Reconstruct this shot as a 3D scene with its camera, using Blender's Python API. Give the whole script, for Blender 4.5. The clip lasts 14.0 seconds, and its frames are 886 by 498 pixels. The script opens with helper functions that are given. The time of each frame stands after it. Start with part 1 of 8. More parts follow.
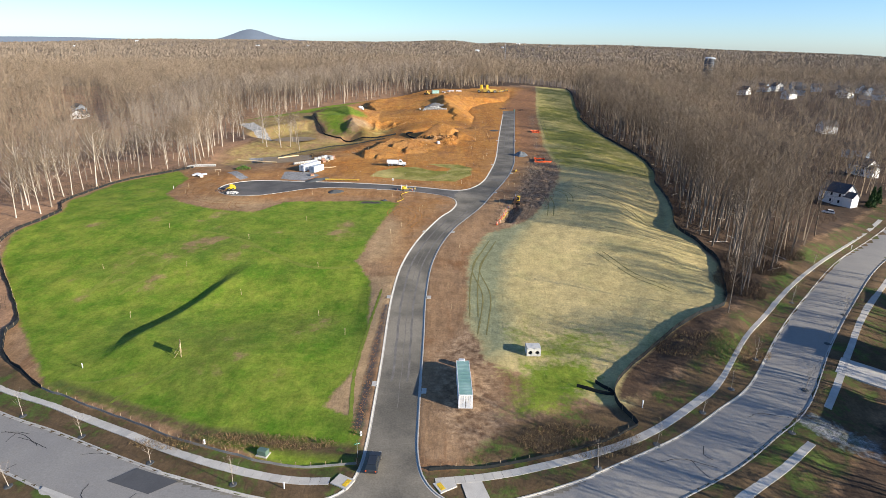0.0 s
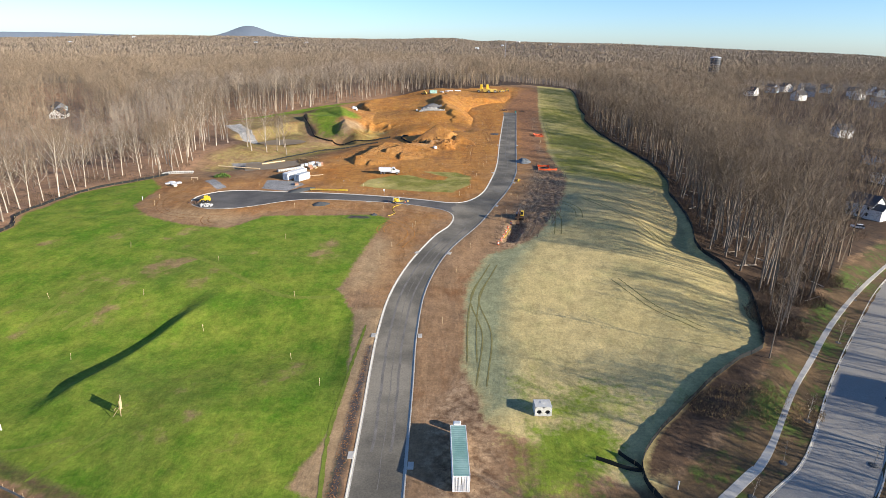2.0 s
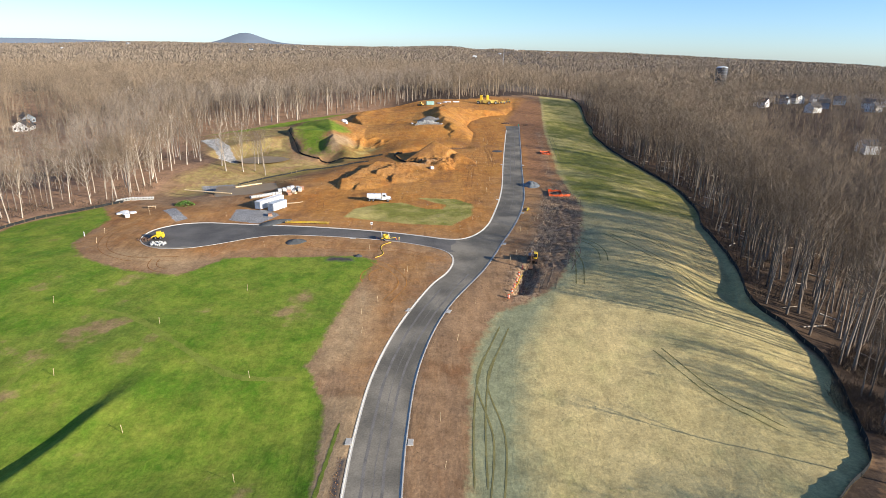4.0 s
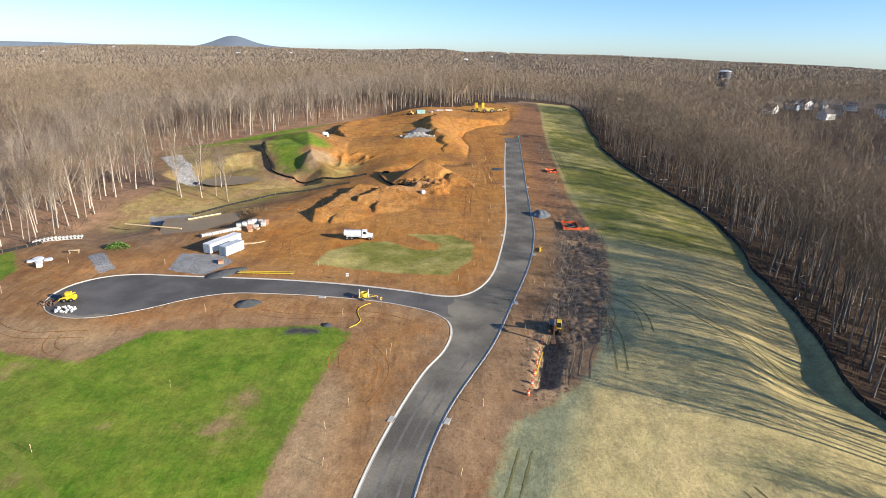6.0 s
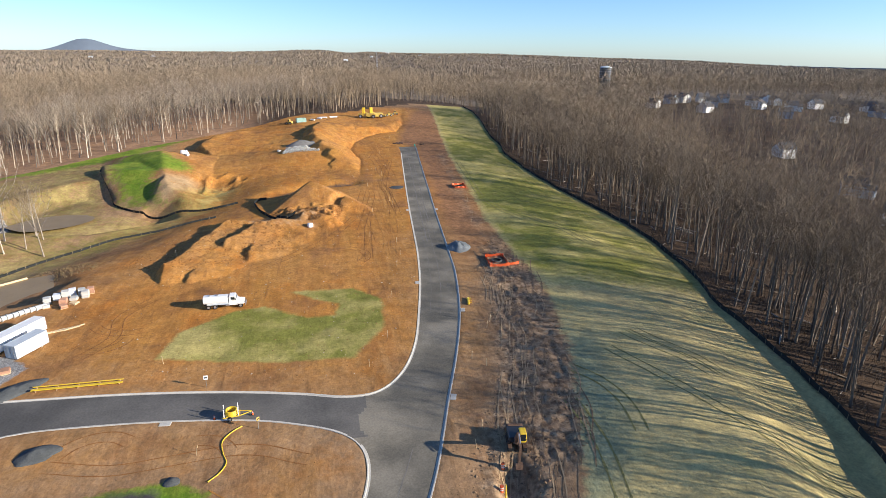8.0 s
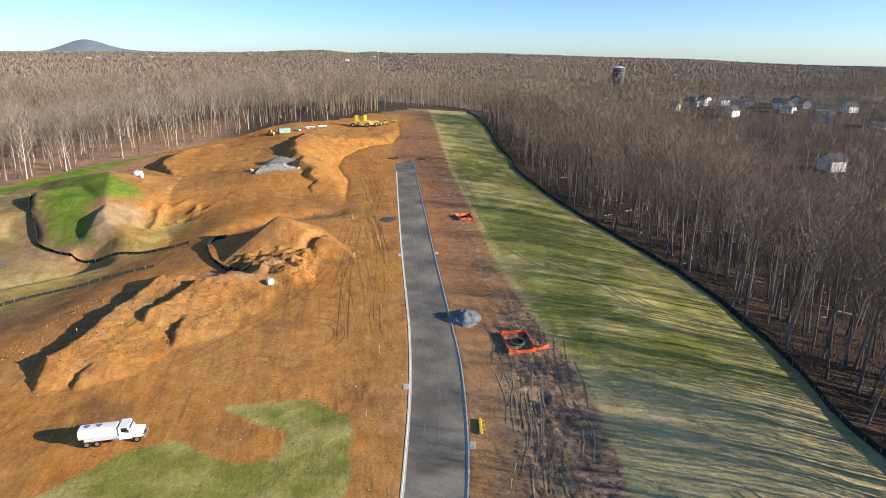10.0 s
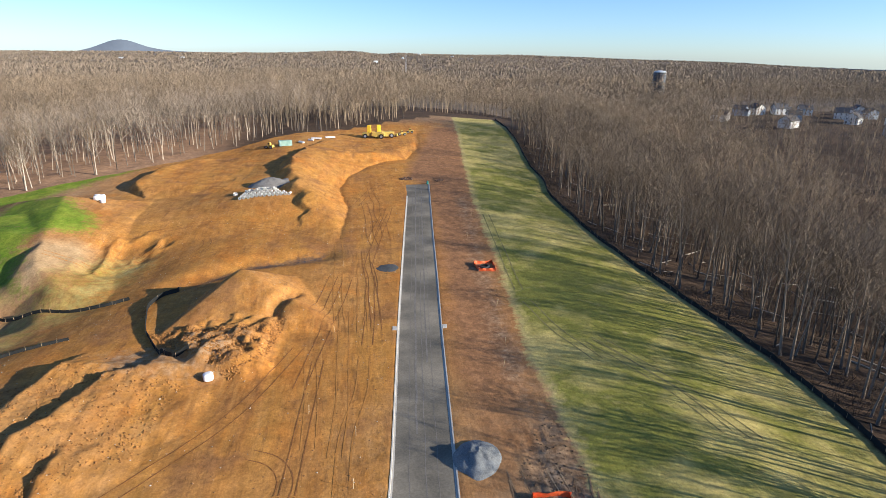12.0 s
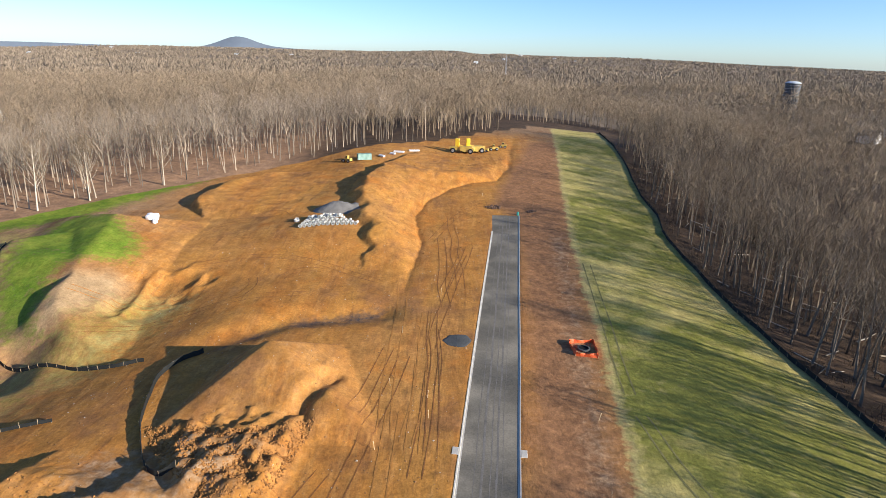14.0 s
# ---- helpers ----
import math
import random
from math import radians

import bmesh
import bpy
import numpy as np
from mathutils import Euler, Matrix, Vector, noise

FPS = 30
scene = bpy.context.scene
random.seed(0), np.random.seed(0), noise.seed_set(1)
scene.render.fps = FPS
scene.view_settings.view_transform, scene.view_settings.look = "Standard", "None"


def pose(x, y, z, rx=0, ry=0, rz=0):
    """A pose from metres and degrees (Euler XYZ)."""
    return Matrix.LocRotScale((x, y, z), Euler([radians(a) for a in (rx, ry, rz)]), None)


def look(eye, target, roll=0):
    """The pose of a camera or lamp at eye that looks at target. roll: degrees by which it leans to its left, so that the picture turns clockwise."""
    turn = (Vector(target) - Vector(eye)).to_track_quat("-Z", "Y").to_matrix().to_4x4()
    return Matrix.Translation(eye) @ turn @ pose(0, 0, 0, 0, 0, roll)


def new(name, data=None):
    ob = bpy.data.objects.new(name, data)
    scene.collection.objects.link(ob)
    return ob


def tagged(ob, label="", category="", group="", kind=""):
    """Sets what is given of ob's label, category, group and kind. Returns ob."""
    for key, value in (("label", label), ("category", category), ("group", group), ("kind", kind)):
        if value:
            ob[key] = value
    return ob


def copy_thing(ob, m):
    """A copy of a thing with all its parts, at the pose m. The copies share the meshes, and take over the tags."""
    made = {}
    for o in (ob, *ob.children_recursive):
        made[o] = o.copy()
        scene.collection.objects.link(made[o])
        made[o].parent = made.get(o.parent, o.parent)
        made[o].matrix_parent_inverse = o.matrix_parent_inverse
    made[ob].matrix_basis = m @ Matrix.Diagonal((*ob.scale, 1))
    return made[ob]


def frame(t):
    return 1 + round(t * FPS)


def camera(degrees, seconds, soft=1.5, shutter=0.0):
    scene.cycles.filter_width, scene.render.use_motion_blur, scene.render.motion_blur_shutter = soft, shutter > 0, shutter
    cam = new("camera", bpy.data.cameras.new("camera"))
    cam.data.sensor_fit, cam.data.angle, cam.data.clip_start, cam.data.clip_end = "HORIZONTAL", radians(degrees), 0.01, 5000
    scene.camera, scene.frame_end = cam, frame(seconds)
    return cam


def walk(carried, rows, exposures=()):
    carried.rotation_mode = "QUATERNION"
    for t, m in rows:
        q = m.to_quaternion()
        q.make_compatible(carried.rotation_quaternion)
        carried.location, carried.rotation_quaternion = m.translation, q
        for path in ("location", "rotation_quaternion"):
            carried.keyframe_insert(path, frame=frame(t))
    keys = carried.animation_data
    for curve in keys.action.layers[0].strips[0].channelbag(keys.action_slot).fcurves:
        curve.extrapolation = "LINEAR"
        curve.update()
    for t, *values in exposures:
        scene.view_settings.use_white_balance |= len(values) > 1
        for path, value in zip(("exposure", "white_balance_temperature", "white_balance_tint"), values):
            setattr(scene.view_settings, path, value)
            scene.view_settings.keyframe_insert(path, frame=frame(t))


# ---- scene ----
EXPOSURE = 0.84
cam = camera(74.3, 14.0, soft=0.6)
PATH = [
    (0, (0.076, 0.091, 58.517), (0.071, 1.977, 57.853), 1.1),
    (0.5, (0.542, 4.607, 58.614), (0.54, 6.493, 57.949), 1.2),
    (1, (0.799, 9.812, 58.503), (0.798, 11.698, 57.836), 1.4),
    (1.5, (1.037, 15.532, 58.483), (1.037, 17.417, 57.815), 1.4),
    (2, (0.997, 21.648, 58.629), (0.996, 23.532, 57.958), 1.4),
    (2.5, (0.89, 28.884, 58.8), (0.891, 30.769, 58.132), 1.5),
    (3, (0.974, 36.789, 58.726), (0.973, 38.677, 58.066), 1.5),
    (3.2, (0.83, 40.344, 58.474), (0.833, 42.234, 57.821), 1.6),
    (5.3, (0.201, 81.569, 59.386), (0.215, 83.463, 58.743), 1.6),
    (5.5, (0.249, 85.622, 59.277), (0.261, 87.518, 58.639), 1.6),
    (6, (-0.422, 95.674, 59.419), (-0.384, 97.569, 58.78), 1.6),
    (6.5, (-1.184, 106.013, 59.395), (-1.015, 107.902, 58.758), 1.3),
    (7, (-1.751, 116.581, 59.122), (-1.452, 118.455, 58.489), 1.0),
    (7.5, (-1.306, 127.649, 58.839), (-0.944, 129.511, 58.206), 0.7),
    (8, (-0.347, 137.967, 58.811), (0.049, 139.823, 58.179), 0.7),
    (8.2, (0.542, 142.33, 58.861), (0.944, 144.184, 58.228), 0.5),
    (10.3, (11.91, 189.977, 59.619), (12.282, 191.837, 58.986), 0.5),
    (10.5, (13.425, 194.494, 59.648), (13.784, 196.357, 59.016), 0.5),
    (11, (16.328, 205.299, 59.888), (16.652, 207.17, 59.258), 0.7),
    (11.5, (19.125, 215.875, 60.304), (19.42, 217.75, 59.672), 0.7),
    (12, (21.441, 225.823, 60.407), (21.736, 227.698, 59.777), 0.8),
    (12.5, (23.308, 235.841, 60.766), (23.549, 237.723, 60.134), 1.0),
    (13, (24.864, 245.309, 61.309), (25.023, 247.199, 60.676), 1.3),
    (13.5, (25.836, 253.919, 62.247), (25.908, 255.813, 61.611), 1.6),
    (14, (26.231, 261.519, 63.375), (26.226, 263.415, 62.739), 1.8),
]
walk(cam, [(t, look(eye, target, roll)) for t, eye, target, roll in PATH], [(0.0, EXPOSURE, 6450, 12), (14.0, EXPOSURE, 6450, 12)])

# ---- daylight: a low, clear afternoon sun ----
SUN_ELEVATION, SUN_AZIMUTH = 17.5, 117.0     # degrees; azimuth clockwise from +y
sun_data = bpy.data.lights.new("sun", "SUN")
sun_data.energy, sun_data.angle, sun_data.color = 5.0, radians(0.4), (1.0, 0.915, 0.77)
sun = new("sun", sun_data)
_e, _a = radians(SUN_ELEVATION), radians(SUN_AZIMUTH)
sun_way = Vector((math.sin(_a) * math.cos(_e), math.cos(_a) * math.cos(_e), math.sin(_e)))
sun.matrix_world = look(sun_way * 500, (0, 0, 0))
world = bpy.data.worlds.new("sky")
world.use_nodes = True
scene.world = world
_n = world.node_tree.nodes
_sky = _n.new("ShaderNodeTexSky")
_sky.sky_type, _sky.sun_disc = "NISHITA", False
_sky.sun_elevation, _sky.sun_rotation = _e, _a
_sky.altitude, _sky.air_density, _sky.dust_density, _sky.ozone_density = 900, 0.85, 0.55, 5.0
world.node_tree.links.new(_sky.outputs[0], _n["Background"].inputs[0])
_n["Background"].inputs[1].default_value = 0.115

# ---- materials ----
def node(nt, kind, **values):
    n = nt.nodes.new("ShaderNode" + kind)
    for key, value in values.items():
        if key.startswith("_"):
            n.inputs[int(key[1:])].default_value = value
        elif key == "op":
            n.operation = value
        elif key == "blend":
            n.data_type, n.blend_type = "RGBA", value
    return n


def material(name, colour, rough=0.8, metal=0.0, vary=0.25, size=1.0, bump=0.3, fine=12.0, tint=None, spread=0.0, bump_size=None):
    """A painted, cast or worn surface: colour that varies at two scales, and fine relief. spread: difference from piece to piece."""
    m = bpy.data.materials.new(name)
    m.use_nodes = True
    nt = m.node_tree
    b = nt.nodes["Principled BSDF"]
    b.inputs["Roughness"].default_value, b.inputs["Metallic"].default_value = rough, metal
    b.inputs["Specular IOR Level"].default_value = 0.5 if rough < 0.75 else 0.15
    co = nt.nodes.new("ShaderNodeTexCoord")
    big, small = node(nt, "TexNoise", _2=1 / size, _3=4.0), node(nt, "TexNoise", _2=fine / size, _3=3.0)
    nt.links.new(co.outputs["Object"], big.inputs[0]), nt.links.new(co.outputs["Object"], small.inputs[0])
    add = node(nt, "Math", op="ADD")
    nt.links.new(big.outputs[0], add.inputs[0]), nt.links.new(small.outputs[0], add.inputs[1])
    span = node(nt, "MapRange", _1=0.6, _2=1.4, _3=1 - vary, _4=1 + vary)
    nt.links.new(add.outputs[0], span.inputs[0])
    mix = nt.nodes.new("ShaderNodeMix")
    mix.data_type, mix.blend_type = "RGBA", "MULTIPLY"
    mix.inputs[0].default_value = 1.0
    mix.inputs[6].default_value = (*colour, 1)
    if tint:
        two = nt.nodes.new("ShaderNodeMix")
        two.data_type = "RGBA"
        two.inputs[6].default_value, two.inputs[7].default_value = (*colour, 1), (*tint, 1)
        ramp = node(nt, "MapRange", _1=0.4, _2=0.62)
        nt.links.new(big.outputs[0], ramp.inputs[0]), nt.links.new(ramp.outputs[0], two.inputs[0]), nt.links.new(two.outputs[2], mix.inputs[6])
    grey = nt.nodes.new("ShaderNodeCombineColor")
    last = span.outputs[0]
    if spread:
        info = nt.nodes.new("ShaderNodeObjectInfo")
        own = node(nt, "MapRange", _1=0.0, _2=1.0, _3=1 - spread, _4=1 + spread)
        nt.links.new(info.outputs["Random"], own.inputs[0])
        both = node(nt, "Math", op="MULTIPLY")
        nt.links.new(span.outputs[0], both.inputs[0]), nt.links.new(own.outputs[0], both.inputs[1])
        last = both.outputs[0]
    for k in range(3):
        nt.links.new(last, grey.inputs[k])
    nt.links.new(grey.outputs[0], mix.inputs[7]), nt.links.new(mix.outputs[2], b.inputs["Base Color"])
    if bump:
        bp = nt.nodes.new("ShaderNodeBump")
        bp.inputs["Strength"].default_value, bp.inputs["Distance"].default_value = bump, 0.05 * (bump_size or size)
        nt.links.new(add.outputs[0], bp.inputs["Height"]), nt.links.new(bp.outputs[0], b.inputs["Normal"])
    return m


def bark_material(name, light, dark, island=True, patch=0.9, weight=1.0):
    m = bpy.data.materials.new(name)
    m.use_nodes = True
    nt = m.node_tree
    b = nt.nodes["Principled BSDF"]
    b.inputs["Roughness"].default_value = 0.95
    b.inputs["Specular IOR Level"].default_value = 0.1
    if island:
        src = nt.nodes.new("ShaderNodeNewGeometry").outputs["Random Per Island"]
    else:
        src = nt.nodes.new("ShaderNodeObjectInfo").outputs["Random"]
    co = nt.nodes.new("ShaderNodeTexCoord")
    ns_ = node(nt, "TexNoise", _2=patch, _3=3.0)
    nt.links.new(co.outputs["Object"], ns_.inputs[0])
    stretch = node(nt, "MapRange", _1=0.5 - 0.5 / weight, _2=0.5 + 0.5 / weight)
    stretch.clamp = False
    nt.links.new(ns_.outputs[0], stretch.inputs[0])
    add = node(nt, "Math", op="ADD")
    nt.links.new(src, add.inputs[0]), nt.links.new(stretch.outputs[0], add.inputs[1])
    ramp = node(nt, "MapRange", _1=0.35, _2=1.35)
    nt.links.new(add.outputs[0], ramp.inputs[0])
    mix = nt.nodes.new("ShaderNodeMix")
    mix.data_type = "RGBA"
    mix.inputs[6].default_value, mix.inputs[7].default_value = (*dark, 1), (*light, 1)
    nt.links.new(ramp.outputs[0], mix.inputs[0]), nt.links.new(mix.outputs[2], b.inputs["Base Color"])
    return m


def ground_material():
    """Soil, lawn, straw-mulched seeding, leaf litter and gravel, mixed by the ground's own zones."""
    m = bpy.data.materials.new("ground")
    m.use_nodes = True
    nt = m.node_tree
    links = nt.links
    b = nt.nodes["Principled BSDF"]
    b.inputs["Roughness"].default_value = 0.95
    b.inputs["Specular IOR Level"].default_value = 0.15
    pos = nt.nodes.new("ShaderNodeNewGeometry").outputs["Position"]

    def noise_at(scale, detail=4.0, stretch=None, turn=0.0):
        t = node(nt, "TexNoise", _2=scale, _3=detail)
        t.inputs[4].default_value = 0.62
        if stretch:
            mp = nt.nodes.new("ShaderNodeMapping")
            mp.inputs["Scale"].default_value = stretch
            mp.inputs["Rotation"].default_value = (0, 0, radians(turn))
            links.new(pos, mp.inputs[0]), links.new(mp.outputs[0], t.inputs[0])
        else:
            links.new(pos, t.inputs[0])
        return t.outputs[0]

    def ramp(value, a, c, lo=0.0, hi=1.0):
        r = node(nt, "MapRange", _1=a, _2=c, _3=lo, _4=hi)
        links.new(value, r.inputs[0])
        return r.outputs[0]

    def calc(op, p, q):
        n = node(nt, "Math", op=op)
        for k, v in enumerate((p, q)):
            if isinstance(v, (int, float)):
                n.inputs[k].default_value = v
            else:
                links.new(v, n.inputs[k])
        return n.outputs[0]

    def mix(f, p, q, blend="MIX"):
        n = nt.nodes.new("ShaderNodeMix")
        n.data_type, n.blend_type = "RGBA", blend
        for k, v in ((0, f), (6, p), (7, q)):
            if isinstance(v, tuple):
                n.inputs[k].default_value = (*v, 1)
            elif isinstance(v, (int, float)):
                n.inputs[k].default_value = v
            else:
                links.new(v, n.inputs[k])
        return n.outputs[2]

    big, mid, small, grit = noise_at(0.022), noise_at(0.11), noise_at(0.7), noise_at(4.0, 5)
    jitter = calc("ADD", calc("MULTIPLY", calc("SUBTRACT", mid, 0.5), 0.55), calc("MULTIPLY", calc("SUBTRACT", small, 0.5), 0.6))

    def zone(name, sharp=0.12):
        a = nt.nodes.new("ShaderNodeAttribute")
        a.attribute_name = name
        return ramp(calc("ADD", a.outputs["Fac"], jitter), 0.5 - sharp, 0.5 + sharp)

    tracks = noise_at(1.0, 3, (0.8, 0.12, 0.4), -8)
    ruts = noise_at(1.0, 4, (0.7, 0.10, 0.4), 20)
    # bare soil: brown near the front, orange clay further on
    orange = mix(ramp(mid, 0.3, 0.7), (0.48, 0.21, 0.046), (0.36, 0.145, 0.034))
    brown = mix(ramp(mid, 0.3, 0.7), (0.31, 0.195, 0.108), (0.215, 0.13, 0.07))
    soil = mix(zone("clay", 0.4), brown, orange)
    sweep = noise_at(1.0, 4, (0.16, 0.018, 0.3), -8)
    soil = mix(ramp(sweep, 0.42, 0.66, 0.0, 0.85), soil, mix(zone("clay", 0.4), (0.32, 0.19, 0.095), (0.47, 0.225, 0.05)))
    soil = mix(ramp(sweep, 0.44, 0.30, 0.0, 0.55), soil, (0.24, 0.112, 0.043))
    soil = mix(ramp(big, 0.5, 0.7, 0.0, 0.55), soil, mix(zone("clay", 0.4), (0.36, 0.24, 0.14), (0.45, 0.245, 0.085)))
    soil = mix(ramp(noise_at(0.05, 5), 0.56, 0.72, 0.0, 0.8), soil, (0.21, 0.095, 0.036))
    soil = mix(ramp(tracks, 0.48, 0.66, 0.0, 0.6), soil, mix(zone("clay", 0.4), (0.36, 0.225, 0.12), (0.50, 0.245, 0.07)))
    soil = mix(ramp(ruts, 0.58, 0.72, 0.0, 0.5), soil, (0.15, 0.075, 0.034))
    blot = noise_at(0.075, 6)
    soil = mix(calc("MULTIPLY", ramp(blot, 0.55, 0.68, 0.0, 0.7), zone("clay", 0.4)), soil, (0.50, 0.185, 0.032))
    soil = mix(ramp(blot, 0.45, 0.33, 0.0, 0.65), soil, (0.25, 0.118, 0.05))
    soil = mix(zone("maroon", 0.3), soil, mix(ramp(small, 0.3, 0.7), (0.20, 0.10, 0.05), (0.37, 0.185, 0.082)))
    soil = mix(zone("pale", 0.3), soil, mix(mid, (0.43, 0.31, 0.17), (0.36, 0.22, 0.11)))
    soil = mix(zone("churned", 0.2), soil, mix(ramp(small, 0.35, 0.65), (0.15, 0.088, 0.05), (0.40, 0.27, 0.16)))
    # straw mulch over new seed
    straw = mix(ramp(big, 0.35, 0.65), (0.55, 0.43, 0.195), (0.45, 0.365, 0.158))
    straw = mix(ramp(mid, 0.5, 0.75, 0.0, 0.5), straw, (0.30, 0.295, 0.115))
    straw = mix(zone("mulch", 0.35), straw, mix(mid, (0.195, 0.21, 0.115), (0.31, 0.305, 0.175)))
    out = mix(zone("straw"), soil, straw)
    # grass
    green = mix(ramp(calc("ADD", mid, calc("MULTIPLY", calc("SUBTRACT", small, 0.5), 0.5)), 0.3, 0.7), (0.09, 0.185, 0.012), (0.235, 0.275, 0.036))
    green = mix(ramp(big, 0.5, 0.68, 0.0, 0.6), green, (0.155, 0.18, 0.035))
    green = mix(ramp(calc("MULTIPLY", mid, big), 0.325, 0.40, 0.0, 0.8), green, (0.30, 0.19, 0.10))
    out = mix(zone("grass"), out, green)
    sward = mix(ramp(calc("ADD", mid, calc("MULTIPLY", calc("SUBTRACT", big, 0.5), 1.2)), 0.36, 0.66), (0.21, 0.205, 0.042), (0.46, 0.375, 0.13))
    out = mix(zone("sward", 0.2), out, sward)
    dry = mix(ramp(mid, 0.35, 0.65), (0.15, 0.098, 0.052), (0.085, 0.06, 0.03))
    out = mix(zone("verge", 0.2), out, mix(ramp(calc("ADD", mid, calc("MULTIPLY", small, 0.5)), 0.76, 0.9), dry, (0.09, 0.125, 0.028)))
    # Leaf litter: dark tones hold the woods' shade, western orange is raised for sun.
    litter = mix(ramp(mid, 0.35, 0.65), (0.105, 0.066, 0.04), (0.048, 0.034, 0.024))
    litter = mix(zone("lit_litter", 0.4), litter, mix(ramp(mid, 0.3, 0.7), (0.43, 0.255, 0.145), (0.27, 0.165, 0.10)))
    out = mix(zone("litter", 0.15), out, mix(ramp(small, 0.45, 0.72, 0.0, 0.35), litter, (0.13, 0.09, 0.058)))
    out = mix(zone("gravel", 0.1), out, mix(ramp(grit, 0.35, 0.65), (0.14, 0.14, 0.14), (0.40, 0.39, 0.37)))
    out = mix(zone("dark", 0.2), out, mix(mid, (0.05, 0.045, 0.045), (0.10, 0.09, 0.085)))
    clump = noise_at(1.7, 6)
    speck = calc("MULTIPLY", calc("MULTIPLY", ramp(grit, 0.28, 0.72, 0.85, 1.15), ramp(clump, 0.34, 0.66, 0.82, 1.16)), ramp(noise_at(0.32, 7), 0.32, 0.68, 0.76, 1.2))
    cc = nt.nodes.new("ShaderNodeCombineColor")
    for k in range(3):
        links.new(speck, cc.inputs[k])
    out = mix(0.9, out, cc.outputs[0], "MULTIPLY")
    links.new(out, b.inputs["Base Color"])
    relief = calc("ADD", calc("ADD", calc("MULTIPLY", small, 0.5), calc("ADD", calc("MULTIPLY", grit, 0.07), calc("MULTIPLY", clump, 0.3))), calc("MULTIPLY", ramp(ruts, 0.4, 0.75), 0.12))
    bp = nt.nodes.new("ShaderNodeBump")
    bp.inputs["Strength"].default_value, bp.inputs["Distance"].default_value = 0.5, 0.4
    links.new(relief, bp.inputs["Height"]), links.new(bp.outputs[0], b.inputs["Normal"])
    return m


GROUND = ground_material()
ASPHALT_NEW = material("asphalt_new", (0.15, 0.136, 0.108), 0.9, vary=0.3, size=9, bump=0.15, fine=30, tint=(0.235, 0.208, 0.16), bump_size=0.5)
ASPHALT_OLD = material("asphalt_old", (0.32, 0.30, 0.265), 0.9, vary=0.2, size=8, bump=0.15, fine=30, tint=(0.26, 0.245, 0.22), bump_size=0.5)
ASPHALT_FRESH = material("asphalt_fresh", (0.112, 0.105, 0.094), 0.8, vary=0.3, size=9, bump=0.15, fine=30, tint=(0.145, 0.134, 0.118), bump_size=0.5)
CONCRETE = material("concrete", (0.50, 0.47, 0.41), 0.9, vary=0.16, size=1.5, bump=0.2, spread=0.08)
# Bark in two tones: lightened for the sunlit west, darkened for the shaded east.
BARK = bark_material("bark", (0.55, 0.47, 0.375), (0.20, 0.165, 0.128), island=False)
BARK_DARK_SHADED = bark_material("dark_shaded_bark", (0.23, 0.188, 0.15), (0.07, 0.056, 0.045), island=False)
TWIGS = bark_material("twigs", (0.27, 0.20, 0.132), (0.115, 0.086, 0.058), island=False)
WOODS = bark_material("woods", (0.325, 0.25, 0.172), (0.112, 0.088, 0.064), island=True, patch=0.07, weight=2.6)
# A lightened copy for the sunlit western woods.
WOODS_LIT = bark_material("lit_woods", (0.37, 0.305, 0.235), (0.135, 0.11, 0.086), island=True, patch=0.07, weight=2.6)
FAR_WOODS = bark_material("far_woods", (0.29, 0.232, 0.172), (0.125, 0.10, 0.077), island=True, patch=0.02, weight=2.0)
CANOPY = material("far_canopy", (0.22, 0.175, 0.13), 0.95, vary=0.4, size=40, fine=6, bump=0.0, tint=(0.15, 0.12, 0.09))
# Darkened copies: the shade of the eastern woods is put into their colour.
TWIGS_SHADED = bark_material("shaded_twigs", (0.17, 0.13, 0.09), (0.075, 0.057, 0.04), island=False)
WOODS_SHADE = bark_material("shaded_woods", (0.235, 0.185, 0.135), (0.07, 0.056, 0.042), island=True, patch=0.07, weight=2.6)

# ---- the lie of the land ----
def smooth(a, b, v):
    s = np.clip((np.asarray(v, float) - a) / (b - a), 0, 1)
    return s * s * (3 - 2 * s)


_rng = np.random.default_rng(7)
_NOISE = _rng.random((256, 256))


def wave(x, y, size):
    """Smooth noise from -1 to 1, of the given size in metres."""
    u, v = np.asarray(x, float) / size, np.asarray(y, float) / size
    i, j = np.floor(u).astype(int), np.floor(v).astype(int)
    f, g = u - i, v - j
    f, g = f * f * (3 - 2 * f), g * g * (3 - 2 * g)
    i0, j0, i1, j1 = i % 256, j % 256, (i + 1) % 256, (j + 1) % 256
    a = _NOISE[i0, j0] * (1 - f) + _NOISE[i1, j0] * f
    b = _NOISE[i0, j1] * (1 - f) + _NOISE[i1, j1] * f
    return 2 * (a * (1 - g) + b * g) - 1


def rough(x, y, size, octaves=4):
    return sum(wave(x + 31 * k, y - 17 * k, size / 2 ** k) / 2 ** k for k in range(octaves))


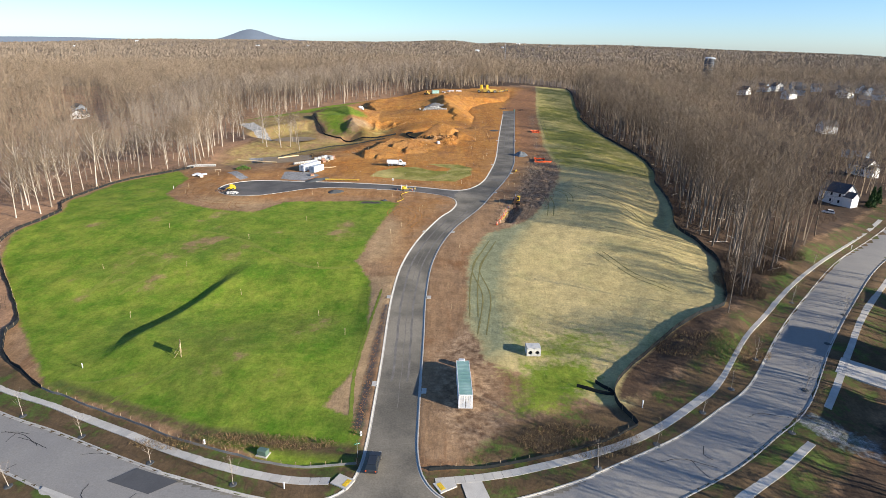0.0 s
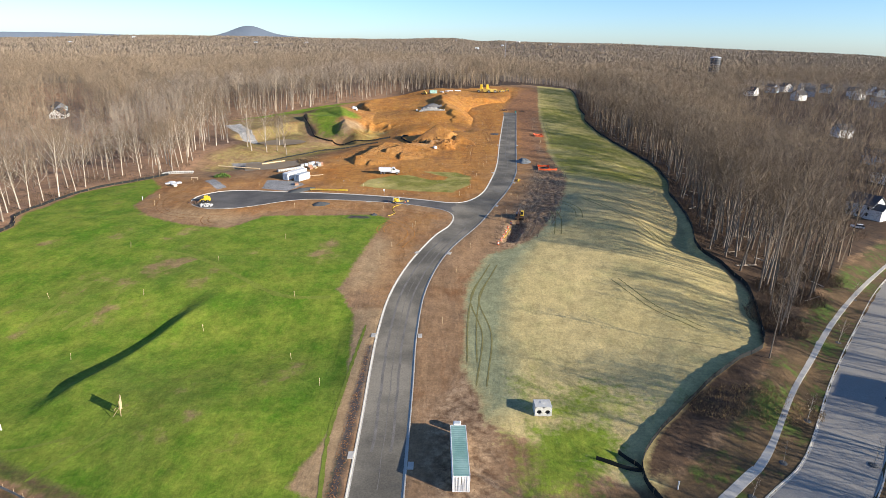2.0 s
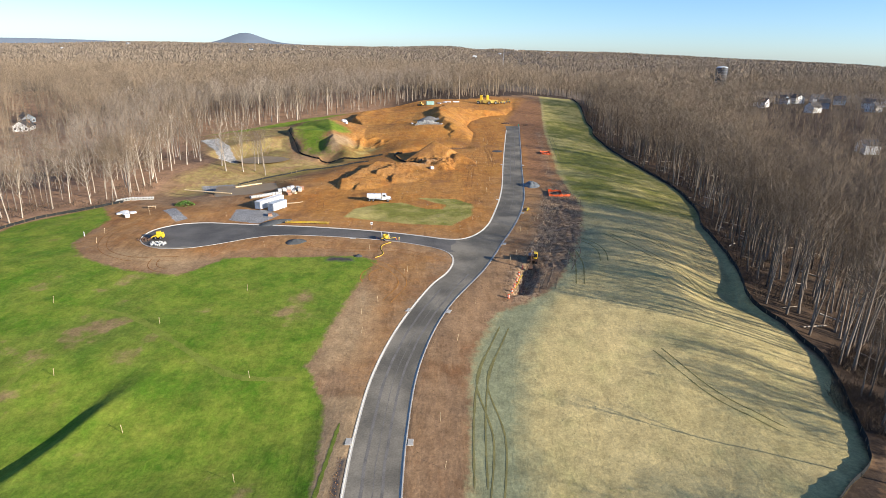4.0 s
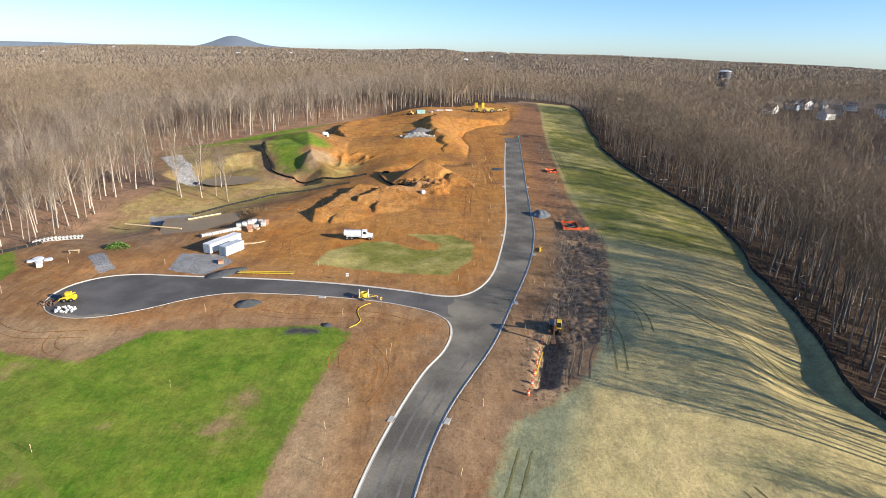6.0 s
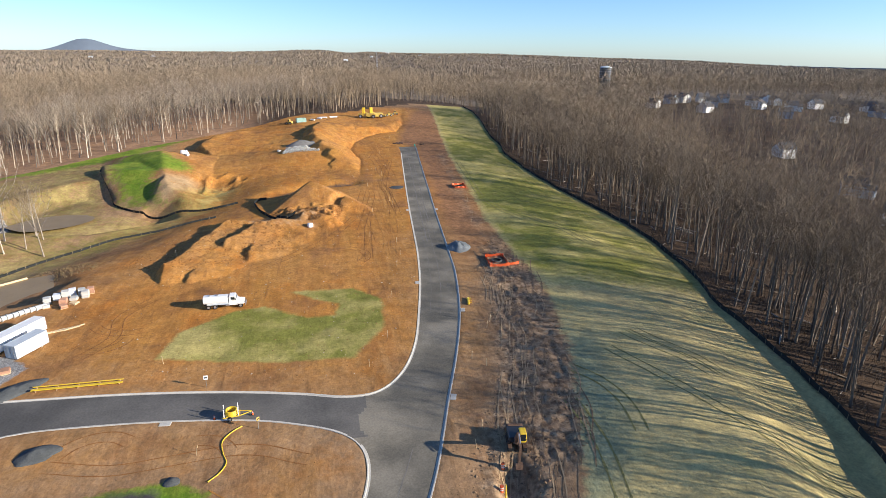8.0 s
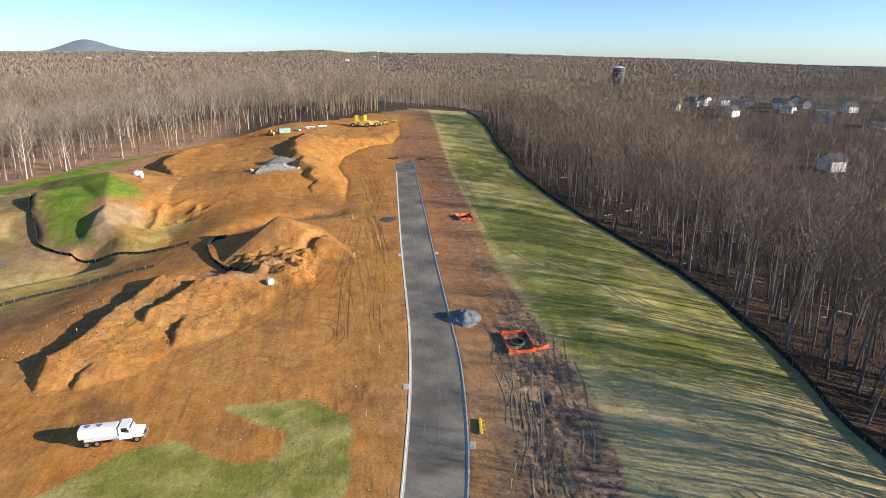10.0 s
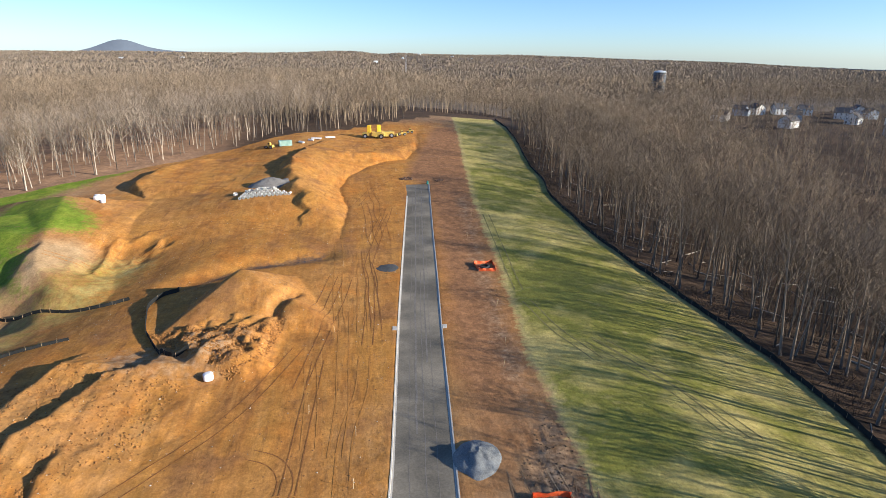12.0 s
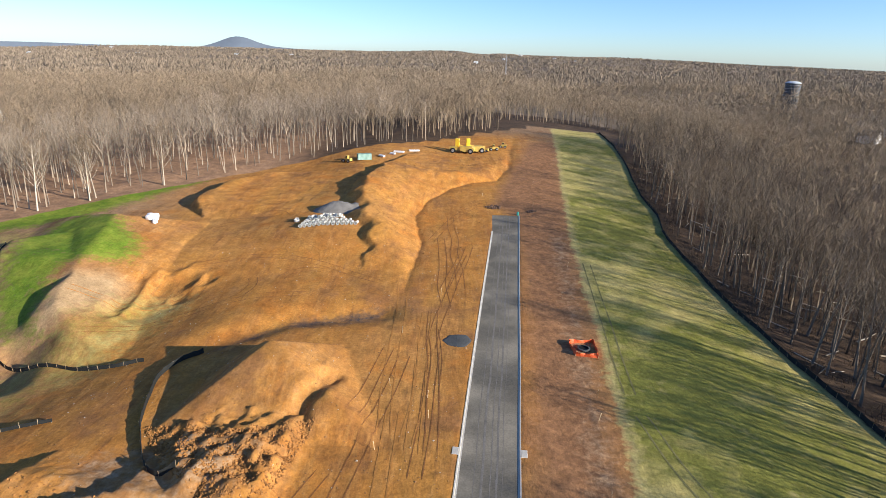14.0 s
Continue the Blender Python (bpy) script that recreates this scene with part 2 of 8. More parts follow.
def inside(poly, x, y):
    """Signed distance to a closed outline: positive inside."""
    x, y = np.asarray(x, float), np.asarray(y, float)
    near, odd = np.full(x.shape, 1e9), np.zeros(x.shape, bool)
    for (ax, ay), (bx, by) in zip(poly, poly[1:] + poly[:1]):
        dx, dy = bx - ax, by - ay
        s = np.clip(((x - ax) * dx + (y - ay) * dy) / (dx * dx + dy * dy + 1e-9), 0, 1)
        near = np.minimum(near, np.hypot(x - ax - s * dx, y - ay - s * dy))
        if ay != by:
            odd ^= ((ay > y) != (by > y)) & (x < dx * (y - ay) / dy + ax)
    return np.where(odd, near, -near)


def along(line, x, y):
    """Distance to an open line."""
    x, y = np.asarray(x, float), np.asarray(y, float)
    near = np.full(x.shape, 1e9)
    for (ax, ay), (bx, by) in zip(line, line[1:]):
        dx, dy = bx - ax, by - ay
        s = np.clip(((x - ax) * dx + (y - ay) * dy) / (dx * dx + dy * dy + 1e-9), 0, 1)
        near = np.minimum(near, np.hypot(x - ax - s * dx, y - ay - s * dy))
    return near


def curve(points, step=2.0):
    """A smooth line through the points (Catmull-Rom), as an array of places about step apart."""
    p = np.array([points[0]] + list(points) + [points[-1]], float)
    p[0], p[-1] = 2 * p[1] - p[2], 2 * p[-2] - p[-3]
    out = []
    for k in range(1, len(p) - 2):
        n = max(2, int(np.hypot(*(p[k + 1] - p[k])) / step))
        for s in np.arange(n) / n:
            a, b, c, d = p[k - 1], p[k], p[k + 1], p[k + 2]
            out.append(0.5 * (2 * b + (c - a) * s + (2 * a - 5 * b + 4 * c - d) * s * s + (3 * b - a - 3 * c + d) * s ** 3))
    return np.array(out + [p[-2]])


# the street into the site, the court, and the old road in front of it
STREET = [(-8.2, 60), (-8.1, 74), (-8.1, 90), (-8.3, 108), (-8.7, 124), (-8.7, 138), (-7.6, 154), (-4.0, 171), (2.2, 189), (9.2, 205.5),
          (14.8, 222), (19.2, 236), (23.4, 252), (26.6, 268), (28.9, 284), (30.8, 303), (34.0, 334), (37.0, 362), (41.0, 399), (46.2, 447), (47.6, 460)]
COURT = [(12.5, 214.5), (4.0, 219.5), (-5.8, 222.4), (-17, 224.8), (-29, 226.9), (-43, 227.6), (-54, 226.4), (-62, 223.8), (-70, 221.5)]
FRONT = [(-150, 120), (-115, 102.5), (-83.7, 86.8), (-69.4, 80.9), (-56, 74.8), (-44.2, 69.9), (-33.7, 66.4), (-20, 63.2), (-8, 62.6), (3, 63.6), (14.6, 66.4), (21.5, 68.7),
         (32.2, 74.5), (44.5, 81.5), (55, 89.3), (65.3, 97.9), (82.3, 119.3), (102.3, 142.6), (135.7, 179.9), (183.8, 226.5), (215, 256), (300, 338)]
KERB_WEST = [(-44.5, 75.4), (-32.3, 71.4), (-24, 69.4), (-18.5, 69.4), (-14.6, 71.5), (-12.9, 76), (-12.5, 82), (-12.5, 90), (-12.7, 108), (-13.1, 124), (-13.1, 138), (-12, 154), (-8.4, 171.5), (-2.2, 190.5),
             (2.2, 199.5), (3.9, 206.5), (3.2, 211.6), (0, 215.2), (-5.7, 218), (-13.4, 220.4), (-25.8, 222.2), (-39.5, 223), (-48, 222.6), (-55.5, 219.4), (-63, 213.6), (-70, 209.6),
             (-77, 208.7), (-83.5, 212.0), (-87.2, 218.5), (-86.6, 226.2), (-81.5, 232.0), (-74, 234.2), (-66, 233.8), (-57, 233.2), (-47.3, 232.6), (-32.5, 231.5), (-17, 229.4), (-5.8, 227), (2.0, 224.8), (7.7, 225.6),
             (12.2, 230.5), (15.9, 239.7), (19, 253.7), (22.3, 271.8), (24.8, 290), (26.2, 303), (29.3, 334), (32.3, 362), (36.2, 397), (41.2, 441)]
KERB_EAST = [(24.5, 75.9), (13.5, 71.3), (5.5, 69.3), (0.8, 70.4), (-2.3, 74.2), (-3.6, 80), (-3.9, 89.5), (-4.1, 116), (-4.3, 137), (-2.9, 157.5), (2.4, 179), (12.5, 202), (18.9, 221.3), (23.6, 235.7),
             (28.1, 252.4), (32.1, 273.7), (34.2, 292), (38.5, 334), (41.6, 362), (45.9, 402.9), (52.0, 459)]
FRONT_HALF = 5.1
RIGHT_FENCE = [(135, 690), (118, 567), (108, 504), (106, 476), (100.5, 450), (99, 416), (99, 388), (101, 363), (103.5, 338), (104, 310), (100, 279),
               (91, 250), (87, 225), (82, 204), (77, 188), (79.5, 176), (81, 164), (76, 147), (70, 133.5), (59, 123.5), (49, 115), (38, 105), (33, 96.5), (35.3, 88.3)]
FRONT_FENCE = [(35.3, 88.3), (26, 83), (16, 79.5), (6.5, 77), (-1.6, 76)]
FRONT_FENCE_WEST = [(-13.4, 77.0), (-23, 76.6), (-33, 78.6), (-44, 82.6), (-60, 90), (-78, 98)]
WEST_FENCE = [(-78, 98), (-86, 104), (-94, 110.5), (-100, 119), (-102.5, 127), (-127, 156), (-135, 170), (-131, 190), (-137, 204), (-135, 231), (-119, 248), (-112, 256)]
SITE = RIGHT_FENCE[:] + FRONT_FENCE + FRONT_FENCE_WEST + WEST_FENCE[1:] + [(-113, 280), (-116, 305), (-107, 330), (-120, 345), (-140, 380), (-142, 402), (-114, 437), (-93, 464),
        (-65, 498), (-25, 539), (29, 599), (62, 645), (90, 692)]
street_line, court_line, front_line = curve(STREET), curve(COURT), curve(FRONT)
kerb_west, kerb_east = curve(KERB_WEST, 1.0), curve(KERB_EAST, 1.0)
PAVED = [tuple(q) for q in kerb_west[:-1:2]] + [tuple(kerb_west[-1]), (42.4, 459.5)] + [tuple(q) for q in kerb_east[::-2]] + [(10, 66.5), (-8, 62.6), (-30, 65.5)]

STREAM = [(-100, 285), (-84, 305), (-64, 332), (-48, 366), (-44, 384)]
PROFILE_Y = [-5000, -400, 40, 80, 105, 130, 165, 200, 240, 300, 350, 400, 450, 510, 560, 620, 720, 1000, 8000]
PROFILE_Z = [-9, -9, -6.5, -5.8, -4.2, -2.6, 0.5, 3.0, 5.0, 6.0, 6.8, 8.4, 10.0, 13.0, 16.0, 17.5, 15.0, 4.0, 4.0]
_fy = np.arange(-420, 1200, 1.0)
_fz = np.interp(_fy, PROFILE_Y, PROFILE_Z)
_k = np.hanning(41) / np.hanning(41).sum()
_fz = np.convolve(np.pad(_fz, 20, mode="edge"), _k, "valid")


def natural(x, y):
    """The ground as it lay: rising ahead, falling to a valley east, a swale west, far hills."""
    x, y = np.asarray(x, float), np.asarray(y, float)
    z = np.interp(y, _fy, _fz)
    d = np.maximum(0, x - 60)
    z = z - np.minimum(14, 0.17 * d * d / (d + 40)) * (1 - 0.9 * smooth(260, 420, x) * smooth(500, 800, y)) * smooth(90, 190, y) * (1 - 0.5 * smooth(450, 600, y) * (1 - smooth(130, 240, x))) - np.minimum(4, 0.02 * d) * (1 - smooth(90, 190, y))
    e = np.maximum(0, -x - 40)
    z = z - np.minimum(6, 0.05 * e) * (1 - smooth(100, 200, y)) - np.minimum(10, 0.045 * np.maximum(0, -x - 90)) * smooth(180, 230, y)
    z = z - 4.6 * np.exp(-(along(STREAM, x, y) / 19) ** 2)
    z = z + 2.6 * np.exp(-((x - 55) / 24) ** 2 - ((y - 202) / 34) ** 2) + 3.2 * np.exp(-((x - 60) / 22) ** 2 - ((y - 120) / 15) ** 2)
    z = z + 4.0 * np.exp(-((x + 6) / 26) ** 2) * smooth(402, 434, y) * (1 - smooth(530, 610, y))
    z = z - 3.0 * np.exp(-((x + 50) / 34) ** 2 - ((y - 132) / 16) ** 2)
    r, a = np.hypot(x, y), np.arctan2(x, np.maximum(y, 1))
    lift = np.interp(np.degrees(a), [-45, -36, -24, -12, -3, 5, 13, 23, 33, 42, 50], [4, 12, 42, 50, 53, 54, 50, 36, 18, -16, -22])
    z = z + lift * smooth(1500, 4700, r) * smooth(300, 900, y) + 9 * rough(x, y, 700, 3) * smooth(900, 2200, r)
    return z


def crags(x, y, size):
    """Broken ground: sharp ridges and clefts, about -1 to 1."""
    u, v = x + 0.4 * size * wave(x, y, size * 1.3), y + 0.4 * size * wave(y, x + 9, size * 1.3)
    return 1 - 2 * np.abs(wave(u, v, size)) - 0.5 + 0.5 * (1 - 2 * np.abs(wave(u + 40, v, size * 0.45))) - 0.25


def bank(x, y):
    """The grassed basin bank: a steep western face, gentle to the east."""
    west = ((x + 94) * 54 + (y - 420) * 20) / math.hypot(54, 20)
    front = y - np.interp(x, [-80, -62, -48, -36], [376, 367.5, 363, 363])
    back = 440 - y
    east = np.interp(y, [370, 385, 420], [-40, -45, -50]) - x
    h = np.minimum(np.minimum(0.245 * west, 0.42 * front), np.minimum(0.5 * back, 0.26 * east + 0.5))
    h = np.maximum(0, np.minimum(h, 6.2))
    return h + np.where(h > 0.2, 0.12 * rough(x, y, 6, 3), 0)


STOCKPILE = [(-23, 351), (-18, 337), (-12, 328), (-1, 319), (5, 323), (9, 338), (9, 350), (6, 362), (-2, 368), (-10, 370), (-18, 365)]
LOW_PILES = [(-45, 290), (-38, 280), (-28, 279), (-10, 296), (-9, 312), (-14, 326), (-32, 328), (-42, 312)]
BASIN = [(-114, 350), (-104, 380), (-92, 392), (-74, 386), (-58, 370), (-56, 357), (-76, 340), (-98, 334)]
BANK_FACE = [(-93, 412), (-89.5, 402), (-83, 388), (-76.5, 375), (-66, 368), (-62.5, 391), (-80, 421)]
BASIN_WATER = [(-106, 353), (-99, 364), (-88, 367), (-80, 361), (-84, 351), (-96, 346)]
POND = [(-84, 268), (-66, 274), (-62, 288), (-70, 297), (-90, 288)]
TRENCH = [(18.8, 188), (21.5, 188.5), (24.6, 195), (26, 202), (24.6, 205), (22.4, 203), (20.6, 196)]
SWALE = RIGHT_FENCE[11:23]


LOW_RIDGES = (([(-30, 325), (-33, 315), (-34.8, 307), (-36, 299), (-38, 292), (-40, 287)], 2.4, 0.13), ([(-15, 322), (-21, 320), (-23.5, 313), (-24.5, 308), (-27.5, 304)], 3.1, 0.15),
              ([(-27.5, 303), (-30.5, 297), (-32.5, 292), (-34, 288)], 1.8, 0.14), ([(-20, 305), (-20.2, 300), (-20.6, 296)], 1.6, 0.15), ([(-29.5, 292), (-31.5, 287), (-33.5, 282.5)], 1.2, 0.15))


def piles(x, y):
    """Tipped loads run together: each drops steeply to the west and trails away to the east."""
    out = np.zeros(np.shape(x))
    m = (x > -62) & (x < 6) & (y > 268) & (y < 340)
    if not np.any(m):
        return out
    u, v = x[m], y[m]
    jag = 0.6 * rough(u, v, 5, 3)
    top = np.zeros(u.shape)
    for line, tall, fall in LOW_RIDGES:
        p = np.array(line)[::-1]
        west = u - np.interp(v, p[:, 1], p[:, 0]) + 0.8 * jag
        ends = np.minimum(v - p[0, 1], p[-1, 1] - v)
        h = np.minimum(tall, tall + 0.3 * ends) + 0.3 * wave(u, v, 6) + np.where(west < 0, 1.25 * west, -fall * west)
        top = np.maximum(top, h)
    broken = 0.8 * crags(u, v, 3.0) + 0.7 * crags(u + 21, v, 1.5)
    out[m] = np.maximum(0, top) + np.where(top > 0.25, 0.17 * broken * np.minimum(1, top / 1.2), 0)
    return out


RUBBLE = [(-17, 342), (-15, 330), (-9, 322.5), (0, 318), (5, 321), (7.5, 331), (6, 342), (0, 343), (-8, 346)]


def stockpile(x, y):
    """A crested heap: a smooth face turned from the sun, a ramp to the east, broken clods tipped along its foot."""
    out = np.zeros(np.shape(x))
    m = (x > -40) & (x < 30) & (y > 305) & (y < 385)
    if not np.any(m):
        return out
    u, v = x[m], y[m]
    a, b = u + 4.0, v - 354.0
    down, back = (-10.5 * a - 12.5 * b) / 16.32, (-12.5 * a + 10.5 * b) / 16.32
    jag = 0.5 * rough(u, v, 5, 3)
    h = 7.8 - 0.34 * np.maximum(down, 0) - 0.46 * np.maximum(-down, 0) - 0.66 * np.maximum(back + 0.4 * jag, 0) - 0.27 * np.maximum(-back, 0) + 0.35 * jag
    h = np.maximum(0, h - 0.25 * np.exp(-(back / 1.5) ** 2))
    groove = along([(7, 352), (5, 344), (3, 336)], u, v) + 0.8 * wave(u, v, 3)
    h = h - np.where(h > 0.6, 1.3 * np.exp(-(groove / 1.3) ** 2), 0)
    d = inside(RUBBLE, u, v) + 1.3 * rough(u, v, 6, 3)
    heap_ = np.minimum(2.5, 0.75 * np.maximum(0, d))
    heap_ = heap_ + np.where(d > 0, (0.6 * crags(u, v, 5.2) + 0.5 * crags(u + 13, v, 2.4) + 0.35 * rough(u, v, 1.5, 2)) * np.minimum(1, d / 2.5), 0)
    out[m] = np.maximum(np.maximum(h, heap_), 0)
    return out


CUT_FOOT = [(14, 380), (16, 391), (18, 409), (18.5, 427), (15.5, 455), (20, 476), (27, 491), (36, 501), (47, 506), (54, 531), (59, 565), (64, 605)]


def cut_hill(x, y, z):
    """The half-removed hill: steep and gullied to the west, cut back to a worn face above the street."""
    m = (x > -30) & (x < 75) & (y > 380) & (y < 606)
    if not np.any(m):
        return z
    z = z.copy()
    u, v, was = x[m], y[m], z[m]
    west = u - np.interp(v, [418, 440, 462, 480, 500, 520, 550, 600], [4, -5, -9, -8.5, -4, 2, 13, 34]) + 1.0 * rough(u, v, 7, 3)
    west = west - 3.2 * np.exp(-((v - 447) / 3.6) ** 2) - 3.2 * np.exp(-((v - 430) / 4.0) ** 2) - 1.5 * np.exp(-((v - 417) / 3.0) ** 2)
    cap = np.interp(v, [404, 420, 432, 447, 470, 500, 525, 560], [0, 1.8, 3.2, 4.3, 4.6, 3.4, 1.7, 0])
    h = np.minimum(0.72 * np.maximum(0, west), cap)
    h = h - 0.35 * np.log1p(np.exp((h - cap + 0.5) * 4)) / 4
    z_top = was + np.maximum(0, h) + np.where(h > 0.4, 0.22 * rough(u, v, 5, 4), 0)
    foot = np.interp(v, [q[1] for q in CUT_FOOT], [q[0] for q in CUT_FOOT])
    d = (foot - u) * np.interp(v, [380, 470, 490, 508, 530], [1, 0.95, 0.75, 0.7, 0.95])
    d = d + 0.7 * rough(u, v, 11, 3) + 0.22 * crags(u, v * 0.35, 5.0)
    level = np.interp(v, _fy, _fz)
    face = level + np.where(d > 0, 0.46 * d, 0)
    t = smooth(382, 408, v)
    z[m] = np.where(d > 0, -np.logaddexp(-1.3 * z_top, -1.3 * face) / 1.3, np.minimum(was, level) - 0.53 * np.exp(np.minimum(d, 0) / 1.5)) * t + was * (1 - t)
    return z


def mound(x, y):
    """A wedge of tipped soil: a short scarp to the west, a long worn ramp to the east."""
    west = x - np.interp(y, [446, 457, 478, 500], [-54, -63, -61, -46]) + 0.7 * rough(x, y, 5, 3)
    h = np.minimum(np.minimum(0.8 * west, 0.10 * (-20 - x)), np.minimum(0.24 * (y - 444), 0.5 * (502 - y)))
    return np.clip(h + 0.25 * rough(x, y, 9, 3) * (h > 0.4), 0, 3.6)


CHURN = [(38, 206), (30, 200), (24, 186), (17, 182), (19, 205), (28, 222), (33, 240), (39, 265), (43, 300), (47, 330), (51, 362), (60, 362), (57, 330), (53, 300), (49, 265), (45, 235)]


def graded(x, y):
    """The ground after the earthworks, without the streets."""
    x, y = np.asarray(x, float), np.asarray(y, float)
    z = natural(x, y)
    # a bank across the west lawn that turns its back to the sun
    ax, ay, bx, by = -70.0, 110.0, -54.0, 153.0
    ln = math.hypot(bx - ax, by - ay)
    s = ((x - ax) * (by - ay) - (y - ay) * (bx - ax)) / ln
    u = ((x - ax) * (bx - ax) + (y - ay) * (by - ay)) / ln
    z = z + 2.0 * smooth(-4.6, 0.6, s) * np.exp(-np.maximum(0, s) / 16) * smooth(-6, 10, u) * (1 - smooth(ln - 16, ln + 6, u))
    # a hollow along the inner side of the eastern fence
    f = along(SWALE, x, y)
    ins = inside(SITE, x, y)
    deep = np.interp(y, [94, 104, 114, 124, 134, 146, 152, 158, 166, 172, 180, 186, 194, 202, 212, 222, 240, 256], [0.1, 0.2, 0.1, 0.1, 0.1, 0.1, 0.6, 0.6, 0.1, 0.1, 0.8, 1.9, 2.2, 1.4, 0.7, 0.5, 0.4, 0])
    z = z - np.where(ins > 0, deep * smooth(0.2, 2.6, f) * (1 - smooth(8, 20, f)), 0)
    z = z + stockpile(x, y) + piles(x, y)
    z = cut_hill(x, y, z)
    z = z - 1.5 * np.exp(-(along([(-22, 366), (-8, 377), (12, 382)], x, y) / 4.5) ** 2)
    z = z + mound(x, y) + bank(x, y)
    z = z + 0.75 * smooth(0, 6, inside([(-56, 378), (-55, 404), (-40, 414), (-29, 400), (-35, 386), (-46, 376)], x, y)) * crags(x, y, 7.0)
    z = z - 5.4 * smooth(-7, 6, inside(BASIN, x, y))
    face = smooth(-1.5, 1.5, inside(BANK_FACE, x, y))
    z = z * (1 - face) + face * (np.clip(10.9 + 0.18 * (x + 63) + 0.43 * (y - 391), 1.8, 11.9) + 0.1 * rough(x, y, 5, 3))
    z = z - 1.6 * smooth(-3, 3, inside(POND, x, y)) - 1.5 * smooth(-1.4, 1.3, inside(TRENCH, x, y))
    z = z + np.where(ins > 2, 0.16, 0.3) * rough(x, y, 11, 4)
    torn = smooth(-1.5, 2.5, inside(CHURN, x, y)) * (1 - 0.75 * smooth(288, 305, y))
    z = z + torn * (0.19 * crags(1.5 * x, 0.6 * y - 0.25 * x, 2.4) + 0.07 * rough(x, y, 1.5, 2))
    return z


_sz = graded(street_line[:, 0], street_line[:, 1])
_sz = np.convolve(np.pad(_sz, 12, mode="edge"), np.ones(25) / 25, "valid")
_cz = graded(court_line[:, 0], court_line[:, 1])
_cz = np.convolve(np.pad(_cz, 8, mode="edge"), np.ones(17) / 17, "valid")
_qz = natural(front_line[:, 0], front_line[:, 1])
_qz = np.convolve(np.pad(_qz, 12, mode="edge"), np.ones(25) / 25, "valid")
_bed = np.concatenate([np.c_[street_line, _sz], np.c_[court_line, _cz], np.c_[front_line, _qz]])


def bed(x, y):
    """Height of the streets, blended from their middle lines."""
    x, y = np.atleast_1d(np.asarray(x, float)), np.atleast_1d(np.asarray(y, float))
    out = np.empty(x.shape)
    for k in range(0, x.size, 4000):
        xs, ys = x.ravel()[k:k + 4000], y.ravel()[k:k + 4000]
        w = 1 / ((xs[:, None] - _bed[:, 0]) ** 2 + (ys[:, None] - _bed[:, 1]) ** 2 + 3.0) ** 2
        out.ravel()[k:k + 4000] = (w * _bed[:, 2]).sum(1) / w.sum(1)
    return out


def ground_z(x, y, sunk=0.0):
    """The finished ground; sunk lowers it beneath the paved streets."""
    x, y = np.atleast_1d(np.asarray(x, float)), np.atleast_1d(np.asarray(y, float))
    z = graded(x, y)
    d = along(FRONT, x, y) - FRONT_HALF
    near = (x > -110) & (x < 80) & (y > 50) & (y < 480)
    if near.any():
        d[near] = np.minimum(d[near], -inside(PAVED, x[near], y[near]))
    d = d - 0.1
    m = d < 9
    if m.any():
        b = bed(x[m], y[m])
        t = smooth(0.3, 9, d[m])
        z[m] = (b + 0.12) * (1 - t) + z[m] * t
        z[m] -= sunk * (1 - smooth(-0.55, 0.15, d[m]))
    return z


_GX, _GY = np.arange(-150, 150, 1.0), np.arange(52, 620, 1.0)
_GRID = ground_z(*[g.ravel() for g in np.meshgrid(_GX, _GY)]).reshape(len(_GY), len(_GX))


def height(x, y):
    if -149 < x < 148 and 53 < y < 618:
        i, j = int(y - 52), int(x + 150)
        f, g = y - 52 - i, x + 150 - j
        a = _GRID[i, j] * (1 - g) + _GRID[i, j + 1] * g
        b = _GRID[i + 1, j] * (1 - g) + _GRID[i + 1, j + 1] * g
        return float(a * (1 - f) + b * f)
    return float(ground_z(x, y)[0])

# ---- helpers for meshes ----
def mesh_object(name, verts, faces, mat, parent=None, smooth_faces=False):
    me = bpy.data.meshes.new(name)
    verts, faces = np.asarray(verts, np.float32), np.asarray(faces, np.int32)
    me.vertices.add(len(verts)), me.loops.add(faces.size), me.polygons.add(len(faces))
    me.vertices.foreach_set("co", verts.ravel())
    me.loops.foreach_set("vertex_index", faces.ravel())
    me.polygons.foreach_set("loop_start", np.arange(0, faces.size, faces.shape[1], dtype=np.int32))
    me.polygons.foreach_set("use_smooth", np.full(len(faces), smooth_faces))
    me.update(calc_edges=True)
    me.materials.append(mat)
    ob = new(name, me)
    ob.parent = parent
    return ob


def part(name, bm, mat, parent=None, label="", shade=False):
    me = bpy.data.meshes.new(name)
    bmesh.ops.recalc_face_normals(bm, faces=bm.faces)
    bm.to_mesh(me)
    bm.free()
    me.materials.append(mat)
    if shade:
        for p in me.polygons:
            p.use_smooth = True
    ob = new(name, me)
    ob.parent = parent
    return tagged(ob, label)


def box(bm, size, at=(0, 0, 0), turn=(0, 0, 0), bevel=0.0):
    m = pose(*at, *turn) @ Matrix.Diagonal((*size, 1))
    r = bmesh.ops.create_cube(bm, size=1.0, matrix=m)
    if bevel:
        es = list({e for v in r["verts"] for e in v.link_edges})
        bmesh.ops.bevel(bm, geom=es, offset=bevel, segments=1, affect="EDGES")
    return bm


